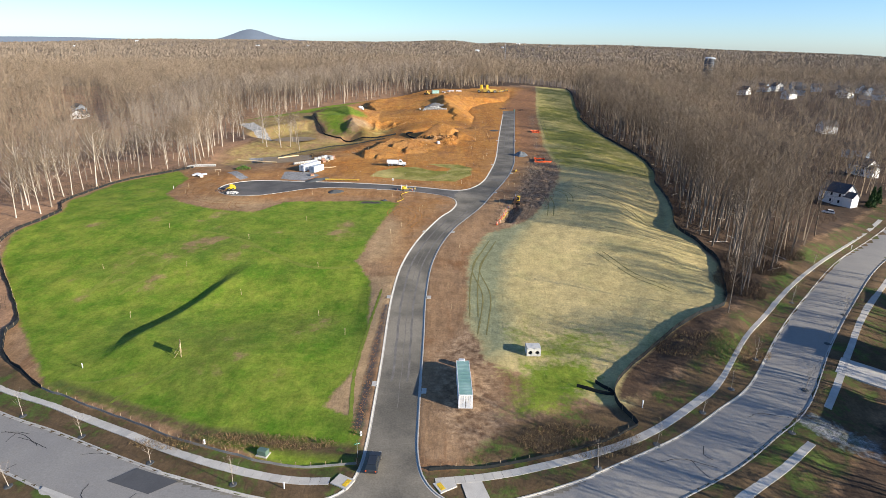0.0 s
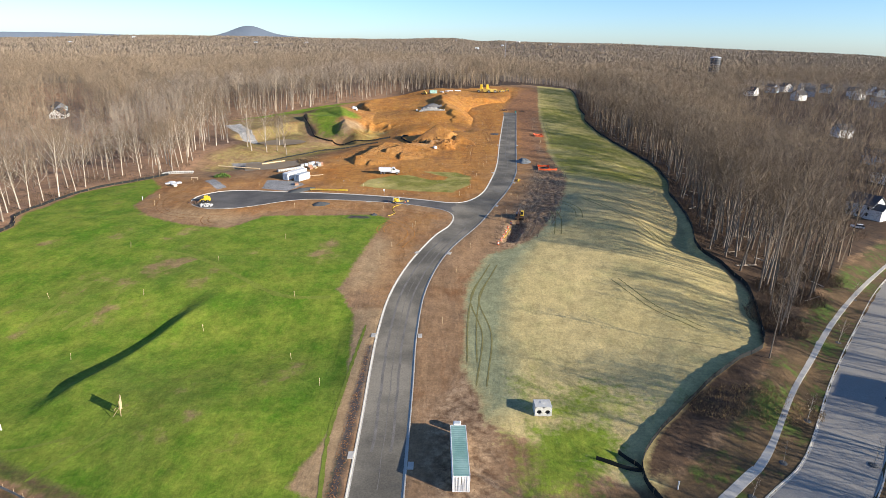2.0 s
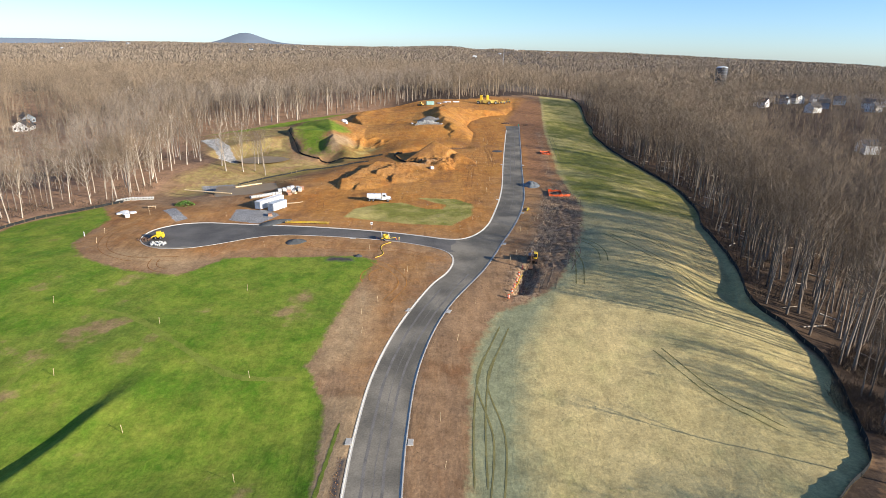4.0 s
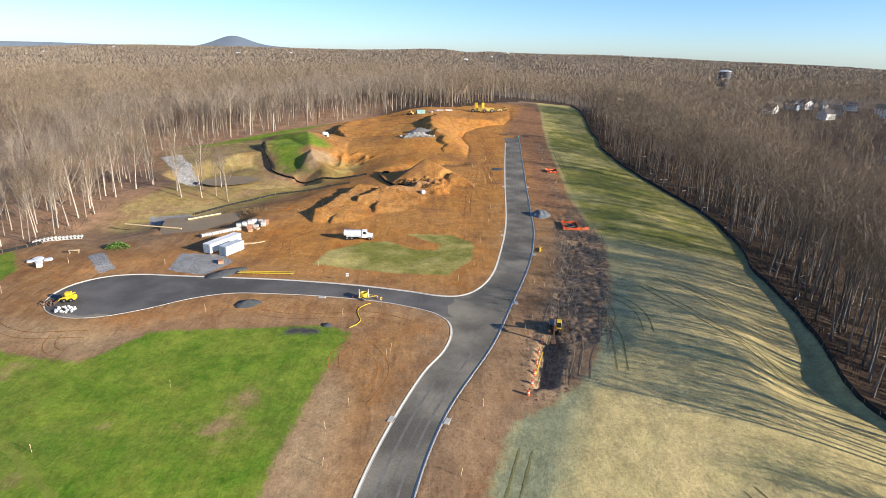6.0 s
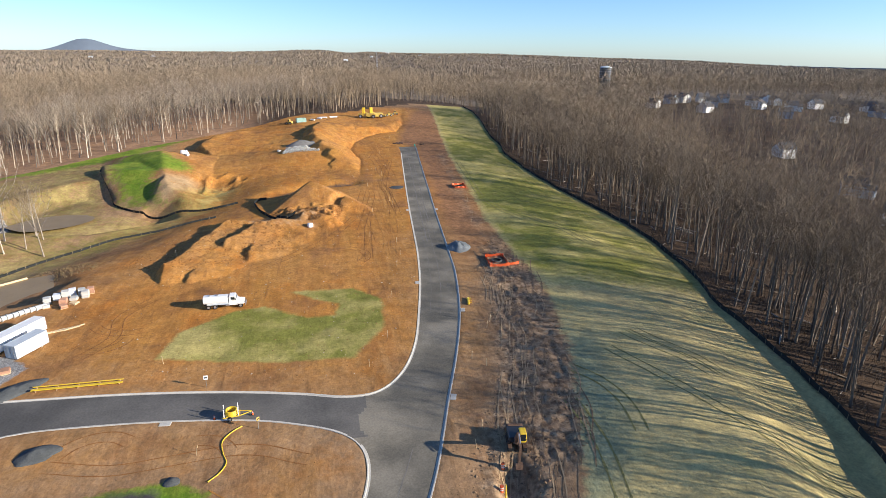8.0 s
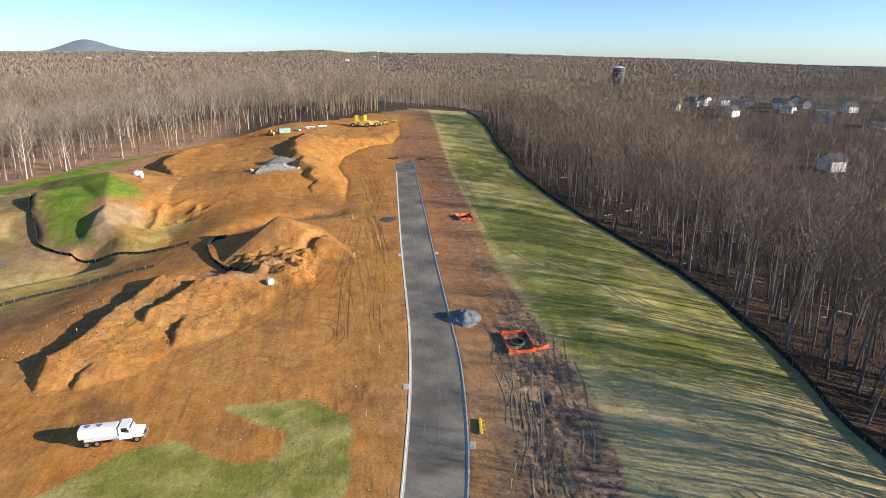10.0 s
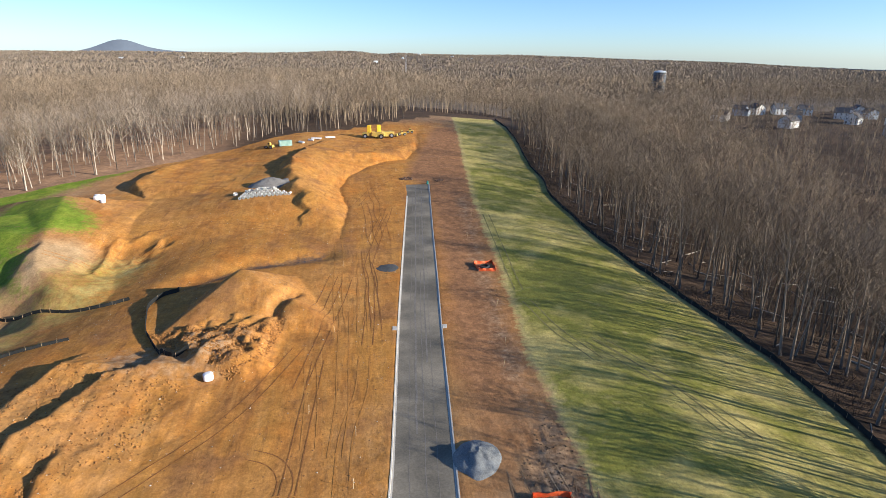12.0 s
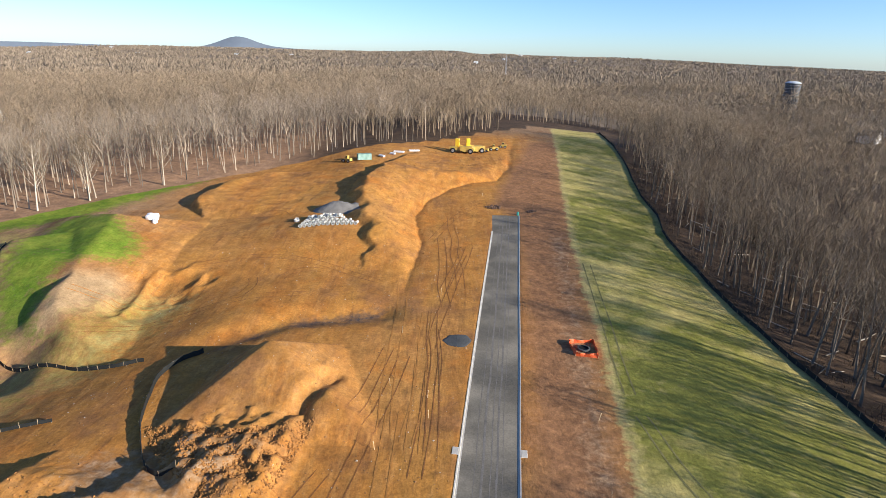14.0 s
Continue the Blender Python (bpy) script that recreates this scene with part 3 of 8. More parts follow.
def rod(bm, a, b, r, r2=None, sides=8, caps=True):
    a, b = Vector(a), Vector(b)
    m = Matrix.Translation((a + b) / 2) @ (b - a).to_track_quat("Z", "Y").to_matrix().to_4x4()
    bmesh.ops.create_cone(bm, cap_ends=caps, segments=sides, radius1=r, radius2=r if r2 is None else r2, depth=(b - a).length, matrix=m)
    return bm


def prism(bm, outline, width, axis="x", at=(0, 0, 0), yaw=0):
    """A side outline (u, z) given width across: for bodies whose profile shows."""
    m = pose(*at, 0, 0, yaw)
    sides = []
    for s in (-width / 2, width / 2):
        sides.append([bm.verts.new(m @ Vector((u, s, z) if axis == "x" else (s, u, z))) for u, z in outline])
    n = len(outline)
    bm.faces.new(sides[0]), bm.faces.new(sides[1][::-1])
    for k in range(n):
        bm.faces.new((sides[0][k], sides[0][(k + 1) % n], sides[1][(k + 1) % n], sides[1][k]))
    return bm


def thing(name, x, y, yaw=0, z=None, label="", category="", group="", kind=""):
    ob = new(name)
    ob.matrix_world = pose(x, y, height(x, y) if z is None else z, 0, 0, yaw)
    return tagged(ob, label, category, group, kind)


# ---- the ground: one sheet to the horizon ----
def spaced(lo, hi, fine, far, growth=1.16):
    mid = list(np.arange(lo, hi + 0.01, fine))
    step, left = fine, [lo]
    while left[-1] > -far:
        step = min(step * growth, 160)
        left.append(left[-1] - step)
    step, right = fine, [hi]
    while right[-1] < far:
        step = min(step * growth, 160)
        right.append(right[-1] + step)
    return np.array(left[:0:-1] + mid + right[1:])


def build_ground():
    gx, gy = spaced(-146, 128, 1.0, 4900), spaced(56, 520, 1.0, 4900)
    gx, gy = np.union1d(gx, np.arange(-62.5, 62, 1.0)), np.union1d(gy, np.arange(184.5, 512, 1.0))
    X, Y = np.meshgrid(gx, gy)
    shape = X.shape
    x, y = X.ravel(), Y.ravel()
    z = ground_z(x, y, 0.22)
    n = shape[1]
    i = (np.arange(shape[0] - 1)[:, None] * n + np.arange(n - 1)).ravel()
    ob = mesh_object("ground", np.c_[x, y, z], np.c_[i, i + 1, i + n + 1, i + n], GROUND, smooth_faces=True)
    near = (np.abs(x) < 400) & (y > -100) & (y < 800)

    def mask(name, value):
        at = ob.data.attributes.new(name, "FLOAT", "POINT")
        at.data.foreach_set("value", np.asarray(value, np.float32))

    def area(poly, soft):
        v = np.zeros(x.shape)
        v[near] = np.clip(0.5 + inside(poly, x[near], y[near]) / soft / 2, 0, 1)
        return v

    def band(line, half, soft):
        v = np.zeros(x.shape)
        v[near] = np.clip(0.5 + (half - along(line, x[near], y[near])) / soft / 2, 0, 1)
        return v

    PATCH = [(-8, 237), (4, 236.5), (11, 248), (12, 262), (6, 269.5), (-9, 269.5), (-3, 264), (2, 261), (1, 255.5), (-5, 255.5), (-14, 262), (-20, 261), (-30, 252), (-32, 242)]
    lawn = area([(-9, 70), (-78, 99), (-103, 127), (-127, 156), (-134, 172), (-130, 190), (-136, 204), (-134, 232), (-116, 250), (-106, 236), (-105, 214), (-96, 203), (-80, 195.5),
                 (-66, 193), (-58, 205), (-38, 207.5), (-23, 209.5), (-17, 206), (-20, 192), (-23, 171), (-25, 156), (-21, 148), (-14.5, 146)], 2.5)
    worn = area([(-20, 147), (-17.2, 120), (-18, 104), (-22, 92), (-15, 88), (-13, 132), (-12, 147)], 1.5)
    lawn = np.maximum(lawn * (1 - band(STREET, 5.6, 1.2)) * (1 - 0.85 * worn), 0.68 * area([(13, 97), (14, 110), (33, 112), (35, 104), (33, 96), (26, 92), (15, 88), (10, 90)], 7))
    lawn = np.maximum(lawn, np.maximum(0.8 * area([(-92, 436), (-66, 494), (-76, 500), (-140, 420), (-140, 400)], 9), 0.7 * area([(-93, 415), (-84, 392), (-76, 372), (-60, 369), (-49, 370), (-58, 374), (-65, 392), (-60, 398), (-53, 402), (-54, 414), (-78, 438), (-93, 434)], 7)))
    lawn = np.maximum(lawn, 0.54 * area([(8, 106), (9, 128), (30, 128), (52, 122), (44, 110), (30, 100), (14, 94)], 14))
    mask("grass", lawn)
    strip = [(52, 262), (45, 232), (34, 200), (27, 188), (14, 178), (7, 160), (6, 125), (9, 108), (36, 90), (40, 106), (60, 124), (71, 134), (80, 160), (78, 188), (83, 204), (92, 250), (101, 279), (104, 310), (103, 340), (99, 390),
             (99, 420), (106, 476), (118, 567), (135, 690), (100, 692), (82, 560), (66, 440), (60, 380), (53, 318), (52, 290)]
    field = area(strip, 3.2)
    mask("straw", np.maximum(field, 0.62 * area([(-112, 138), (-90, 150), (-86, 162), (-100, 172), (-122, 160)], 6)))
    mask("mulch", area([(5, 130), (6, 160), (14, 180), (28, 190), (36, 206), (44, 236), (52, 238), (44, 206), (28, 187), (18.5, 162), (16, 138), (16, 112), (9, 108)], 4))
    meadow = smooth(246, 278, y + 0.25 * (x - 60))
    plot = area(PATCH, 1.2)
    mask("sward", np.maximum(0.9 * plot, np.maximum(np.maximum(0.78 * meadow * field, np.maximum(0.47 * area([(-138, 396), (-113, 432), (-93, 428), (-84, 392), (-77, 369), (-52, 366), (-56, 350), (-78, 322), (-92, 302), (-110, 292), (-116, 305), (-107, 330), (-122, 348)], 6), 0.5 * band(STREAM, 13, 8))), 0.2 * area([(6, 80), (8, 108), (14, 124), (20, 96), (34, 92), (20, 82)], 6))))
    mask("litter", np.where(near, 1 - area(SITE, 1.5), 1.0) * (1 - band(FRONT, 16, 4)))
    # Western floor, where litter is coloured brighter for the sun on it.
    mask("lit_litter", smooth(-20, -60, x) * smooth(740, 660, y))
    mask("verge", np.maximum(band(FRONT, 16, 4) * (1 - area(SITE, 1.0)), np.maximum(area([(12, 88), (24, 92), (35, 95), (35, 88), (16, 79), (4, 78)], 2.5), 0.8 * area([(-9, 77), (-40, 82), (-78, 99), (-76, 101), (-40, 86), (-14, 82)], 2))))
    tipped = np.maximum(area(STOCKPILE, 3), area([(-50, 292), (-42, 280), (-8, 288), (-4, 320), (-30, 330), (-48, 318)], 5))
    lot = 0.4 * area([(-110, 238), (-104, 212), (-80, 197), (-58, 206), (-20, 208), (-24, 168), (-13, 150), (-5, 180), (3, 208), (-10, 222), (-60, 236)], 8)
    mask("clay", np.maximum(lot, (1 - 0.2 * tipped) * area([(-120, 232), (-80, 240), (-30, 232), (10, 226), (24, 250), (32, 300), (60, 330), (60, 440), (80, 620), (20, 620), (-70, 510), (-70, 440), (-62, 392), (-56, 370), (-60, 300), (-64, 250)], 20)))
    east_side = [(31, 262), (34, 290), (38.5, 334), (42, 362), (46, 403), (51, 455), (44, 470), (50, 500), (60, 540), (74, 600), (92, 600), (80, 550), (66, 440), (59, 380), (53, 318), (50, 296), (42, 268)]
    mask("maroon", np.clip(0.85 * area(east_side, 5) * smooth(262, 330, y) + 0.25 * smooth(330, 470, y) * area(east_side, 5), 0, 1))
    mask("pale", np.maximum(worn, np.maximum(area([(-24, 152), (-24, 172), (-19, 192), (-14, 184), (-15, 160)], 5), np.maximum(0.85 * area([(-63, 371), (-64, 391), (-57, 397), (-51, 396), (-49, 388), (-53, 377), (-57, 371)], 4), 0.7 * area([(-96, 204), (-66, 194), (-60, 204), (-88, 210)], 4)))))
    mask("churned", np.maximum(area([(38, 206), (30, 200), (24, 186), (17, 182), (19, 205), (28, 222), (35, 250), (42, 285), (50, 300), (52, 270), (45, 235)], 4),
                               np.maximum(np.maximum(0.5 * area([(48, 296), (53, 318), (59, 380), (66, 440), (58, 440), (52, 380), (45, 318)], 4), 0.8 * area([(4, 80), (-2, 92), (-2, 112), (6, 124), (12, 114), (12, 92), (16, 86), (12, 80)], 4)), 0.55 * area([(-28, 332), (-22, 318), (-2, 318), (6, 342), (0, 336), (-10, 338)], 4))))
    mask("gravel", np.maximum(np.maximum(area([(-68, 237), (-69, 248), (-58, 248), (-53, 243), (-58, 234)], 1.5), area([(-93, 245), (-90.5, 248.5), (-81.5, 237), (-84, 234)], 1.2)),
                              np.maximum(area([(-136, 387), (-128, 392), (-103, 351), (-110, 346)], 3), np.maximum(area([(-100, 296), (-88, 300), (-84, 292), (-96, 286)], 2), 0.46 * area([(62, 92), (66, 95), (79, 86), (100, 72), (92, 64), (66, 84)], 1.5)))))
    # Roadside ditch strip: near-black for its stones and the shadow lying in it.
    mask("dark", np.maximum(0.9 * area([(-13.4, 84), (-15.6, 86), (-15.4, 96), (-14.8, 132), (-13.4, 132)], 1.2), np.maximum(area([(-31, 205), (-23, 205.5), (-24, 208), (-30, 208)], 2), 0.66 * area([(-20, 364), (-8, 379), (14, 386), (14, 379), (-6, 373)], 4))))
    return tagged(ob, "graded construction site soil, lawns and wooded hills", "ground", kind="structure")


ground = build_ground()


# ---- streets, kerbs, pavements ----
def ribbon(name, line, offsets, mat, lift=0.0, parent=None, ground_follow=False):
    """A strip along a line. offsets: (aside, up) across it; aside is positive to the right."""
    t = np.gradient(line, axis=0)
    t /= np.linalg.norm(t, axis=1)[:, None]
    side = np.c_[t[:, 1], -t[:, 0]]
    z = ground_z(line[:, 0], line[:, 1]) if ground_follow else bed(line[:, 0], line[:, 1])
    rows_ = [np.c_[line + side * o, z + u + lift] for o, u in offsets]
    n, k = len(line), len(offsets)
    v = np.stack(rows_, 1).reshape(-1, 3)
    i = (np.arange(n - 1)[:, None] * k + np.arange(k - 1)).ravel()
    return mesh_object(name, v, np.c_[i, i + 1, i + k + 1, i + k], mat, parent)


def sheet(name, keep, xs, ys, step, mat, lift):
    """A paved surface: the cells of a fine grid that lie within an outline."""
    gx, gy = np.arange(*xs, step), np.arange(*ys, step)
    X, Y = np.meshgrid(gx, gy)
    cells = keep(X.ravel() + step / 2, Y.ravel() + step / 2).reshape(X.shape)[:-1, :-1]
    n = len(gx)
    r, c = np.nonzero(cells)
    f = np.c_[r * n + c, r * n + c + 1, (r + 1) * n + c + 1, (r + 1) * n + c]
    used, back = np.unique(f, return_inverse=True)
    x, y = X.ravel()[used], Y.ravel()[used]
    return mesh_object(name, np.c_[x, y, bed(x, y) + lift], back.reshape(f.shape), mat, None, True)


tagged(ribbon("road_front", front_line, [(o, 0.08 * (1 - (o / 5.1) ** 2)) for o in (-5.1, -2.5, 0, 2.5, 5.1)], ASPHALT_OLD, -0.02), "old grey patched asphalt road curving past the site", "road", kind="structure")
def of_court(x, y):
    return (x < 4.2 + 1.2 * wave(x, y, 3)) & (y > 200) & (y < 240) & (y > 213.5 + 0.6 * wave(x, y, 2) - 3 * (x < -8))


tagged(sheet("road_street", lambda x, y: (inside(PAVED, x, y) > -0.22) & (y > np.interp(x, front_line[:, 0], front_line[:, 1]) + 4.6) & (y < 459) & ~of_court(x, y), (-92, 56), (60, 470), 0.5, ASPHALT_NEW, 0.012),
       "new asphalt street, dusty and pale towards its end", "road", kind="structure")
tagged(sheet("road_court", lambda x, y: (inside(PAVED, x, y) > -0.22) & of_court(x, y), (-92, 56), (60, 470), 0.5, ASPHALT_FRESH, 0.012), "fresh dark asphalt court with a turning circle", "road", kind="structure")
KERB = [(0.42, 0.02), (0.14, 0.015), (0.10, 0.15), (-0.10, 0.16), (-0.13, -0.25)]
tagged(ribbon("kerb_west", kerb_west, KERB, CONCRETE), "pale concrete kerb and gutter of the new street", "kerb", kind="structure")
tagged(ribbon("kerb_east", kerb_east, [(-o, u) for o, u in KERB], CONCRETE), "pale concrete kerb and gutter of the new street", "kerb", kind="structure")
_t = np.gradient(front_line, axis=0)
_t /= np.linalg.norm(_t, axis=1)[:, None]
_side = np.c_[_t[:, 1], -_t[:, 0]]
north_west = (front_line - _side * 5.2)[front_line[:, 0] < -45]
north_east = (front_line - _side * 5.2)[front_line[:, 0] > 24.8]
south = front_line + _side * 5.2
tagged(ribbon("kerb_front_west", north_west, KERB, CONCRETE), "weathered concrete kerb of the old road", "kerb", kind="structure")
tagged(ribbon("kerb_front_east", north_east, KERB, CONCRETE), "weathered concrete kerb of the old road", "kerb", kind="structure")
tagged(ribbon("kerb_front_south", south, [(-o, u) for o, u in KERB], CONCRETE), "weathered concrete kerb of the old road", "kerb", kind="structure")


def pavement(name, line, width, label, step=1.55):
    """Concrete flags cast one by one, with open joints."""
    top = tagged(new(name), label, "pavement", kind="structure")
    p = curve(line, 0.25)
    s = np.r_[0, np.cumsum(np.hypot(*np.diff(p, axis=0).T))]
    n = int(s[-1] / step)
    marks = np.c_[np.interp(np.arange(n + 1) * step, s, p[:, 0]), np.interp(np.arange(n + 1) * step, s, p[:, 1])]
    t = np.gradient(marks, axis=0)
    t /= np.linalg.norm(t, axis=1)[:, None]
    side = np.c_[t[:, 1], -t[:, 0]] * width / 2
    z = ground_z(marks[:, 0], marks[:, 1]) + 0.07
    for k in range(n):
        a, b = marks[k] + t[k] * 0.02, marks[k + 1] - t[k + 1] * 0.02
        za, zb = z[k] + random.uniform(-0.008, 0.008), z[k + 1]
        q = [(*(a - side[k]), za), (*(a + side[k]), za), (*(b + side[k + 1]), zb), (*(b - side[k + 1]), zb)]
        v = q + [(x_, y_, z_ - 0.35) for x_, y_, z_ in q]
        mesh_object("slab", v, [(0, 1, 2, 3), (0, 4, 5, 1), (1, 5, 6, 2), (2, 6, 7, 3), (3, 7, 4, 0)], CONCRETE, top)
    return top


pavement("pavement_west", [(-150, 131), (-110, 110.5), (-87.2, 99.2), (-72.3, 93.0), (-57.8, 86.3), (-45, 80.4), (-34.1, 76.2), (-24.4, 73.8), (-15.6, 73.4)], 1.6, "pale concrete footpath beside the old road")
pavement("pavement_east", [(-0.6, 73.6), (6.4, 74.9), (15.7, 77.5), (25.6, 81), (36.7, 86.5), (48.1, 95.2), (55, 101.5), (66.5, 116.2), (78.3, 130), (97.4, 152), (128.9, 185), (185.7, 241)], 1.6, "pale concrete footpath curving beside the old road")
pavement("pavement_south", [(40, 66.5), (46.9, 72.1), (56, 78.4), (64, 84.6)], 1.7, "concrete footpath in the shade of a house")
pavement("pavement_far_side", [(71.8, 93.6), (79, 102), (90, 115.5), (106, 134.5), (138, 169)], 1.6, "concrete footpath on the far side of the road")
YELLOW = material("yellow_paint", (0.75, 0.50, 0.03), 0.5, vary=0.12, size=0.8, bump=0.1)
WHITE = material("white_paint", (0.78, 0.77, 0.74), 0.45, vary=0.08, size=1.2, bump=0.05)
BLACK = material("black_rubber", (0.02, 0.02, 0.021), 0.8, vary=0.2, size=0.6, bump=0.2)


def curb_ramp(x, y, yaw, w=2.4, d=3.0):
    top = thing("curb_ramp", x, y, yaw, label="concrete crossing ramp with a yellow tactile plate", category="ramp", kind="structure")
    bm = bmesh.new()
    box(bm, (w, d, 0.3), (0, 0, -0.02), bevel=0.03)
    part("ramp", bm, CONCRETE, top)
    bm = bmesh.new()
    box(bm, (w * 0.66, 0.75, 0.03), (0, -d / 2 + 0.75, 0.145))
    for i in range(9):
        for j in range(5):
            box(bm, (0.06, 0.06, 0.02), (-w * 0.28 + i * w * 0.07, -d / 2 + 0.5 + j * 0.13, 0.166))
    part("tactile_plate", bm, YELLOW, top, "yellow studded plate")
    return top


curb_ramp(-14.9, 73.2, 62)
curb_ramp(0.9, 73.0, -58)
# the crossing slabs and drives beside the road
for nm, poly, lab in (("driveway_apron", [(4.4, 69.5), (7.8, 70.2), (6.6, 74.2), (3.4, 73.6)], "concrete link path from road to footpath"),
                      ("driveway", [(80.6, 105.4), (85.4, 111.2), (95.0, 106.0), (90.4, 99.8)], "concrete house drive crossing the footpath"),
                      ("driveway_court", [(-54.5, 69.5), (-60.5, 71.8), (-63, 66), (-57, 63.5)], "concrete drive on the far side of the road")):
    zz = [height(x_, y_) + 0.09 for x_, y_ in poly]
    v = [(x_, y_, z_) for (x_, y_), z_ in zip(poly, zz)]
    mesh_object(nm, v + [(x_, y_, z_ - 0.4) for x_, y_, z_ in v], [(0, 1, 2, 3), (0, 4, 5, 1), (1, 5, 6, 2), (2, 6, 7, 3), (3, 7, 4, 0)], CONCRETE)
    tagged(bpy.data.objects[nm], lab, "driveway", kind="structure")

# newer patch in the old road, and sealed cracks
PATCH = material("asphalt_patch", (0.10, 0.10, 0.10), 0.9, vary=0.15, size=3, bump=0.1, bump_size=0.4)
_q = [(-51.6, 73.2), (-48.4, 76.2), (-40.4, 73.2), (-43.8, 70.4)]
tagged(mesh_object("road_patch", [(x_, y_, float(bed(x_, y_)[0]) + 0.085) for x_, y_ in _q], [(0, 1, 2, 3)], PATCH), "darker asphalt repair patch", "road", kind="structure")


def crack(points):
    p = curve(points, 0.6)
    p = p + np.array([[random.uniform(-0.12, 0.12), random.uniform(-0.12, 0.12)] for _ in p])
    return p


crack_lines = []
for k in range(16):
    u = random.choice([random.uniform(-80, -50), random.uniform(-80, -36), random.uniform(30, 60)])
    yy = np.interp(u, front_line[:, 0], front_line[:, 1]) + random.uniform(-3.4, 3.4)
    if random.random() < 0.5:
        crack_lines.append([(u, yy), (u + random.uniform(2, 4), yy + random.uniform(-2, 1)), (u + random.uniform(5, 9), yy + random.uniform(-4, 0))])
    else:
        crack_lines.append([(u, yy), (u + random.uniform(-1, 1), yy - random.uniform(1, 2)), (u + random.uniform(-1, 2), yy - random.uniform(2.5, 4))])
cv, cf = [], []
for ln in crack_lines:
    p = crack(ln)
    ok = along(FRONT, p[:, 0], p[:, 1]) < 4.7
    t = np.gradient(p, axis=0)
    t /= np.linalg.norm(t, axis=1)[:, None] + 1e-9
    sd = np.c_[t[:, 1], -t[:, 0]] * 0.05
    d_ = along(FRONT, p[:, 0], p[:, 1])
    z = bed(p[:, 0], p[:, 1]) + 0.08 * (1 - (d_ / 5.1) ** 2) + 0.002
    b0 = len(cv)
    for a_, b_, z_ in zip(p - sd, p + sd, z):
        cv += [(*a_, z_), (*b_, z_)]
    cf += [(b0 + 2 * k, b0 + 2 * k + 1, b0 + 2 * k + 3, b0 + 2 * k + 2) for k in range(len(p) - 1) if ok[k] and ok[k + 1]]
tagged(mesh_object("road_cracks", cv, cf, BLACK), "tar-sealed cracks across the old asphalt", "road", kind="structure")


# ---- silt fences ----
FABRIC = material("silt_fabric", (0.022, 0.024, 0.024), 0.85, vary=0.4, size=1.5, bump=0.4)
FABRIC_GREY = material("silt_fabric_grey", (0.20, 0.20, 0.19), 0.85, vary=0.3, size=1.5, bump=0.4)
STAKE = material("stake_wood", (0.42, 0.31, 0.19), 0.85, vary=0.25, size=0.5, bump=0.3, spread=0.2)
_post = bmesh.new()
box(_post, (0.05, 0.05, 1.25), (0, 0, 0.45))
_post_mesh = bpy.data.meshes.new("post")
_post.to_mesh(_post_mesh), _post.free()
_post_mesh.materials.append(STAKE)


def silt_fence(line, label, tall=0.95, gap=2.6, mat=FABRIC, tight=True):
    top = tagged(new("silt_fence"), label, "fence", "silt fences round the earthworks")
    p = curve(line, gap / 4)
    p = p + np.c_[0.14 * wave(p[:, 0] * 3, p[:, 1] * 3, 9), 0.14 * wave(p[:, 1] * 3, p[:, 0] * 3, 9)]
    t = np.gradient(p, axis=0)
    t /= np.linalg.norm(t, axis=1)[:, None]
    sd = np.c_[t[:, 1], -t[:, 0]] * 0.02
    z = ground_z(p[:, 0], p[:, 1])
    h = tall * (1 - 0.10 * np.abs(np.sin(np.arange(len(p)) * np.pi / 4))) * (1 + 0.08 * wave(p[:, 0], p[:, 1], 5))
    v = np.stack([np.c_[p - sd * 3, z - 0.2], np.c_[p - sd, z + h], np.c_[p + sd, z + h], np.c_[p + sd * 3, z - 0.2]], 1).reshape(-1, 3)
    n = len(p)
    i = (np.arange(n - 1)[:, None] * 4 + np.arange(3)).ravel()
    mesh_object("fabric", v, np.c_[i, i + 1, i + 5, i + 4], mat, top)
    for k in range(0, n, 4):
        o = new("post", _post_mesh)
        o.parent = top
        o.matrix_basis = pose(p[k, 0] + sd[k, 0] * 2.5, p[k, 1] + sd[k, 1] * 2.5, z[k], random.uniform(-4, 4), random.uniform(-4, 4), random.uniform(0, 90))
    return top


silt_fence(RIGHT_FENCE, "black silt fence on stakes along the woods", 1.15, 2.9)
silt_fence(FRONT_FENCE, "low black silt fence with wooden stakes", 0.6, 2.4)
silt_fence(FRONT_FENCE_WEST, "low grey silt fence with wooden stakes", 0.5, 2.4, FABRIC_GREY)
silt_fence(WEST_FENCE, "black silt fence round the lawn", 0.9, 2.8)
silt_fence([(-92, 410), (-89.5, 402), (-83, 388), (-76.5, 375), (-62, 366), (-47.5, 361.5), (-38, 360), (-31, 361)], "black silt fence at the foot of a grass bank", 0.9, 2.4)
silt_fence([(-21, 365), (-24.3, 356), (-23, 347), (-19.5, 337), (-13.5, 327.5), (-9, 326.5)], "black silt fence round a heap of earth", 1.1, 2.4)
silt_fence([(-86, 300), (-78, 313), (-64, 331), (-50, 337), (-36, 341)], "black silt fence beside a muddy ditch", 0.7, 2.6)
silt_fence([(30.5, 101), (33, 96.8), (26.5, 99.5)], "short spur of black silt fence", 0.8, 2.4)

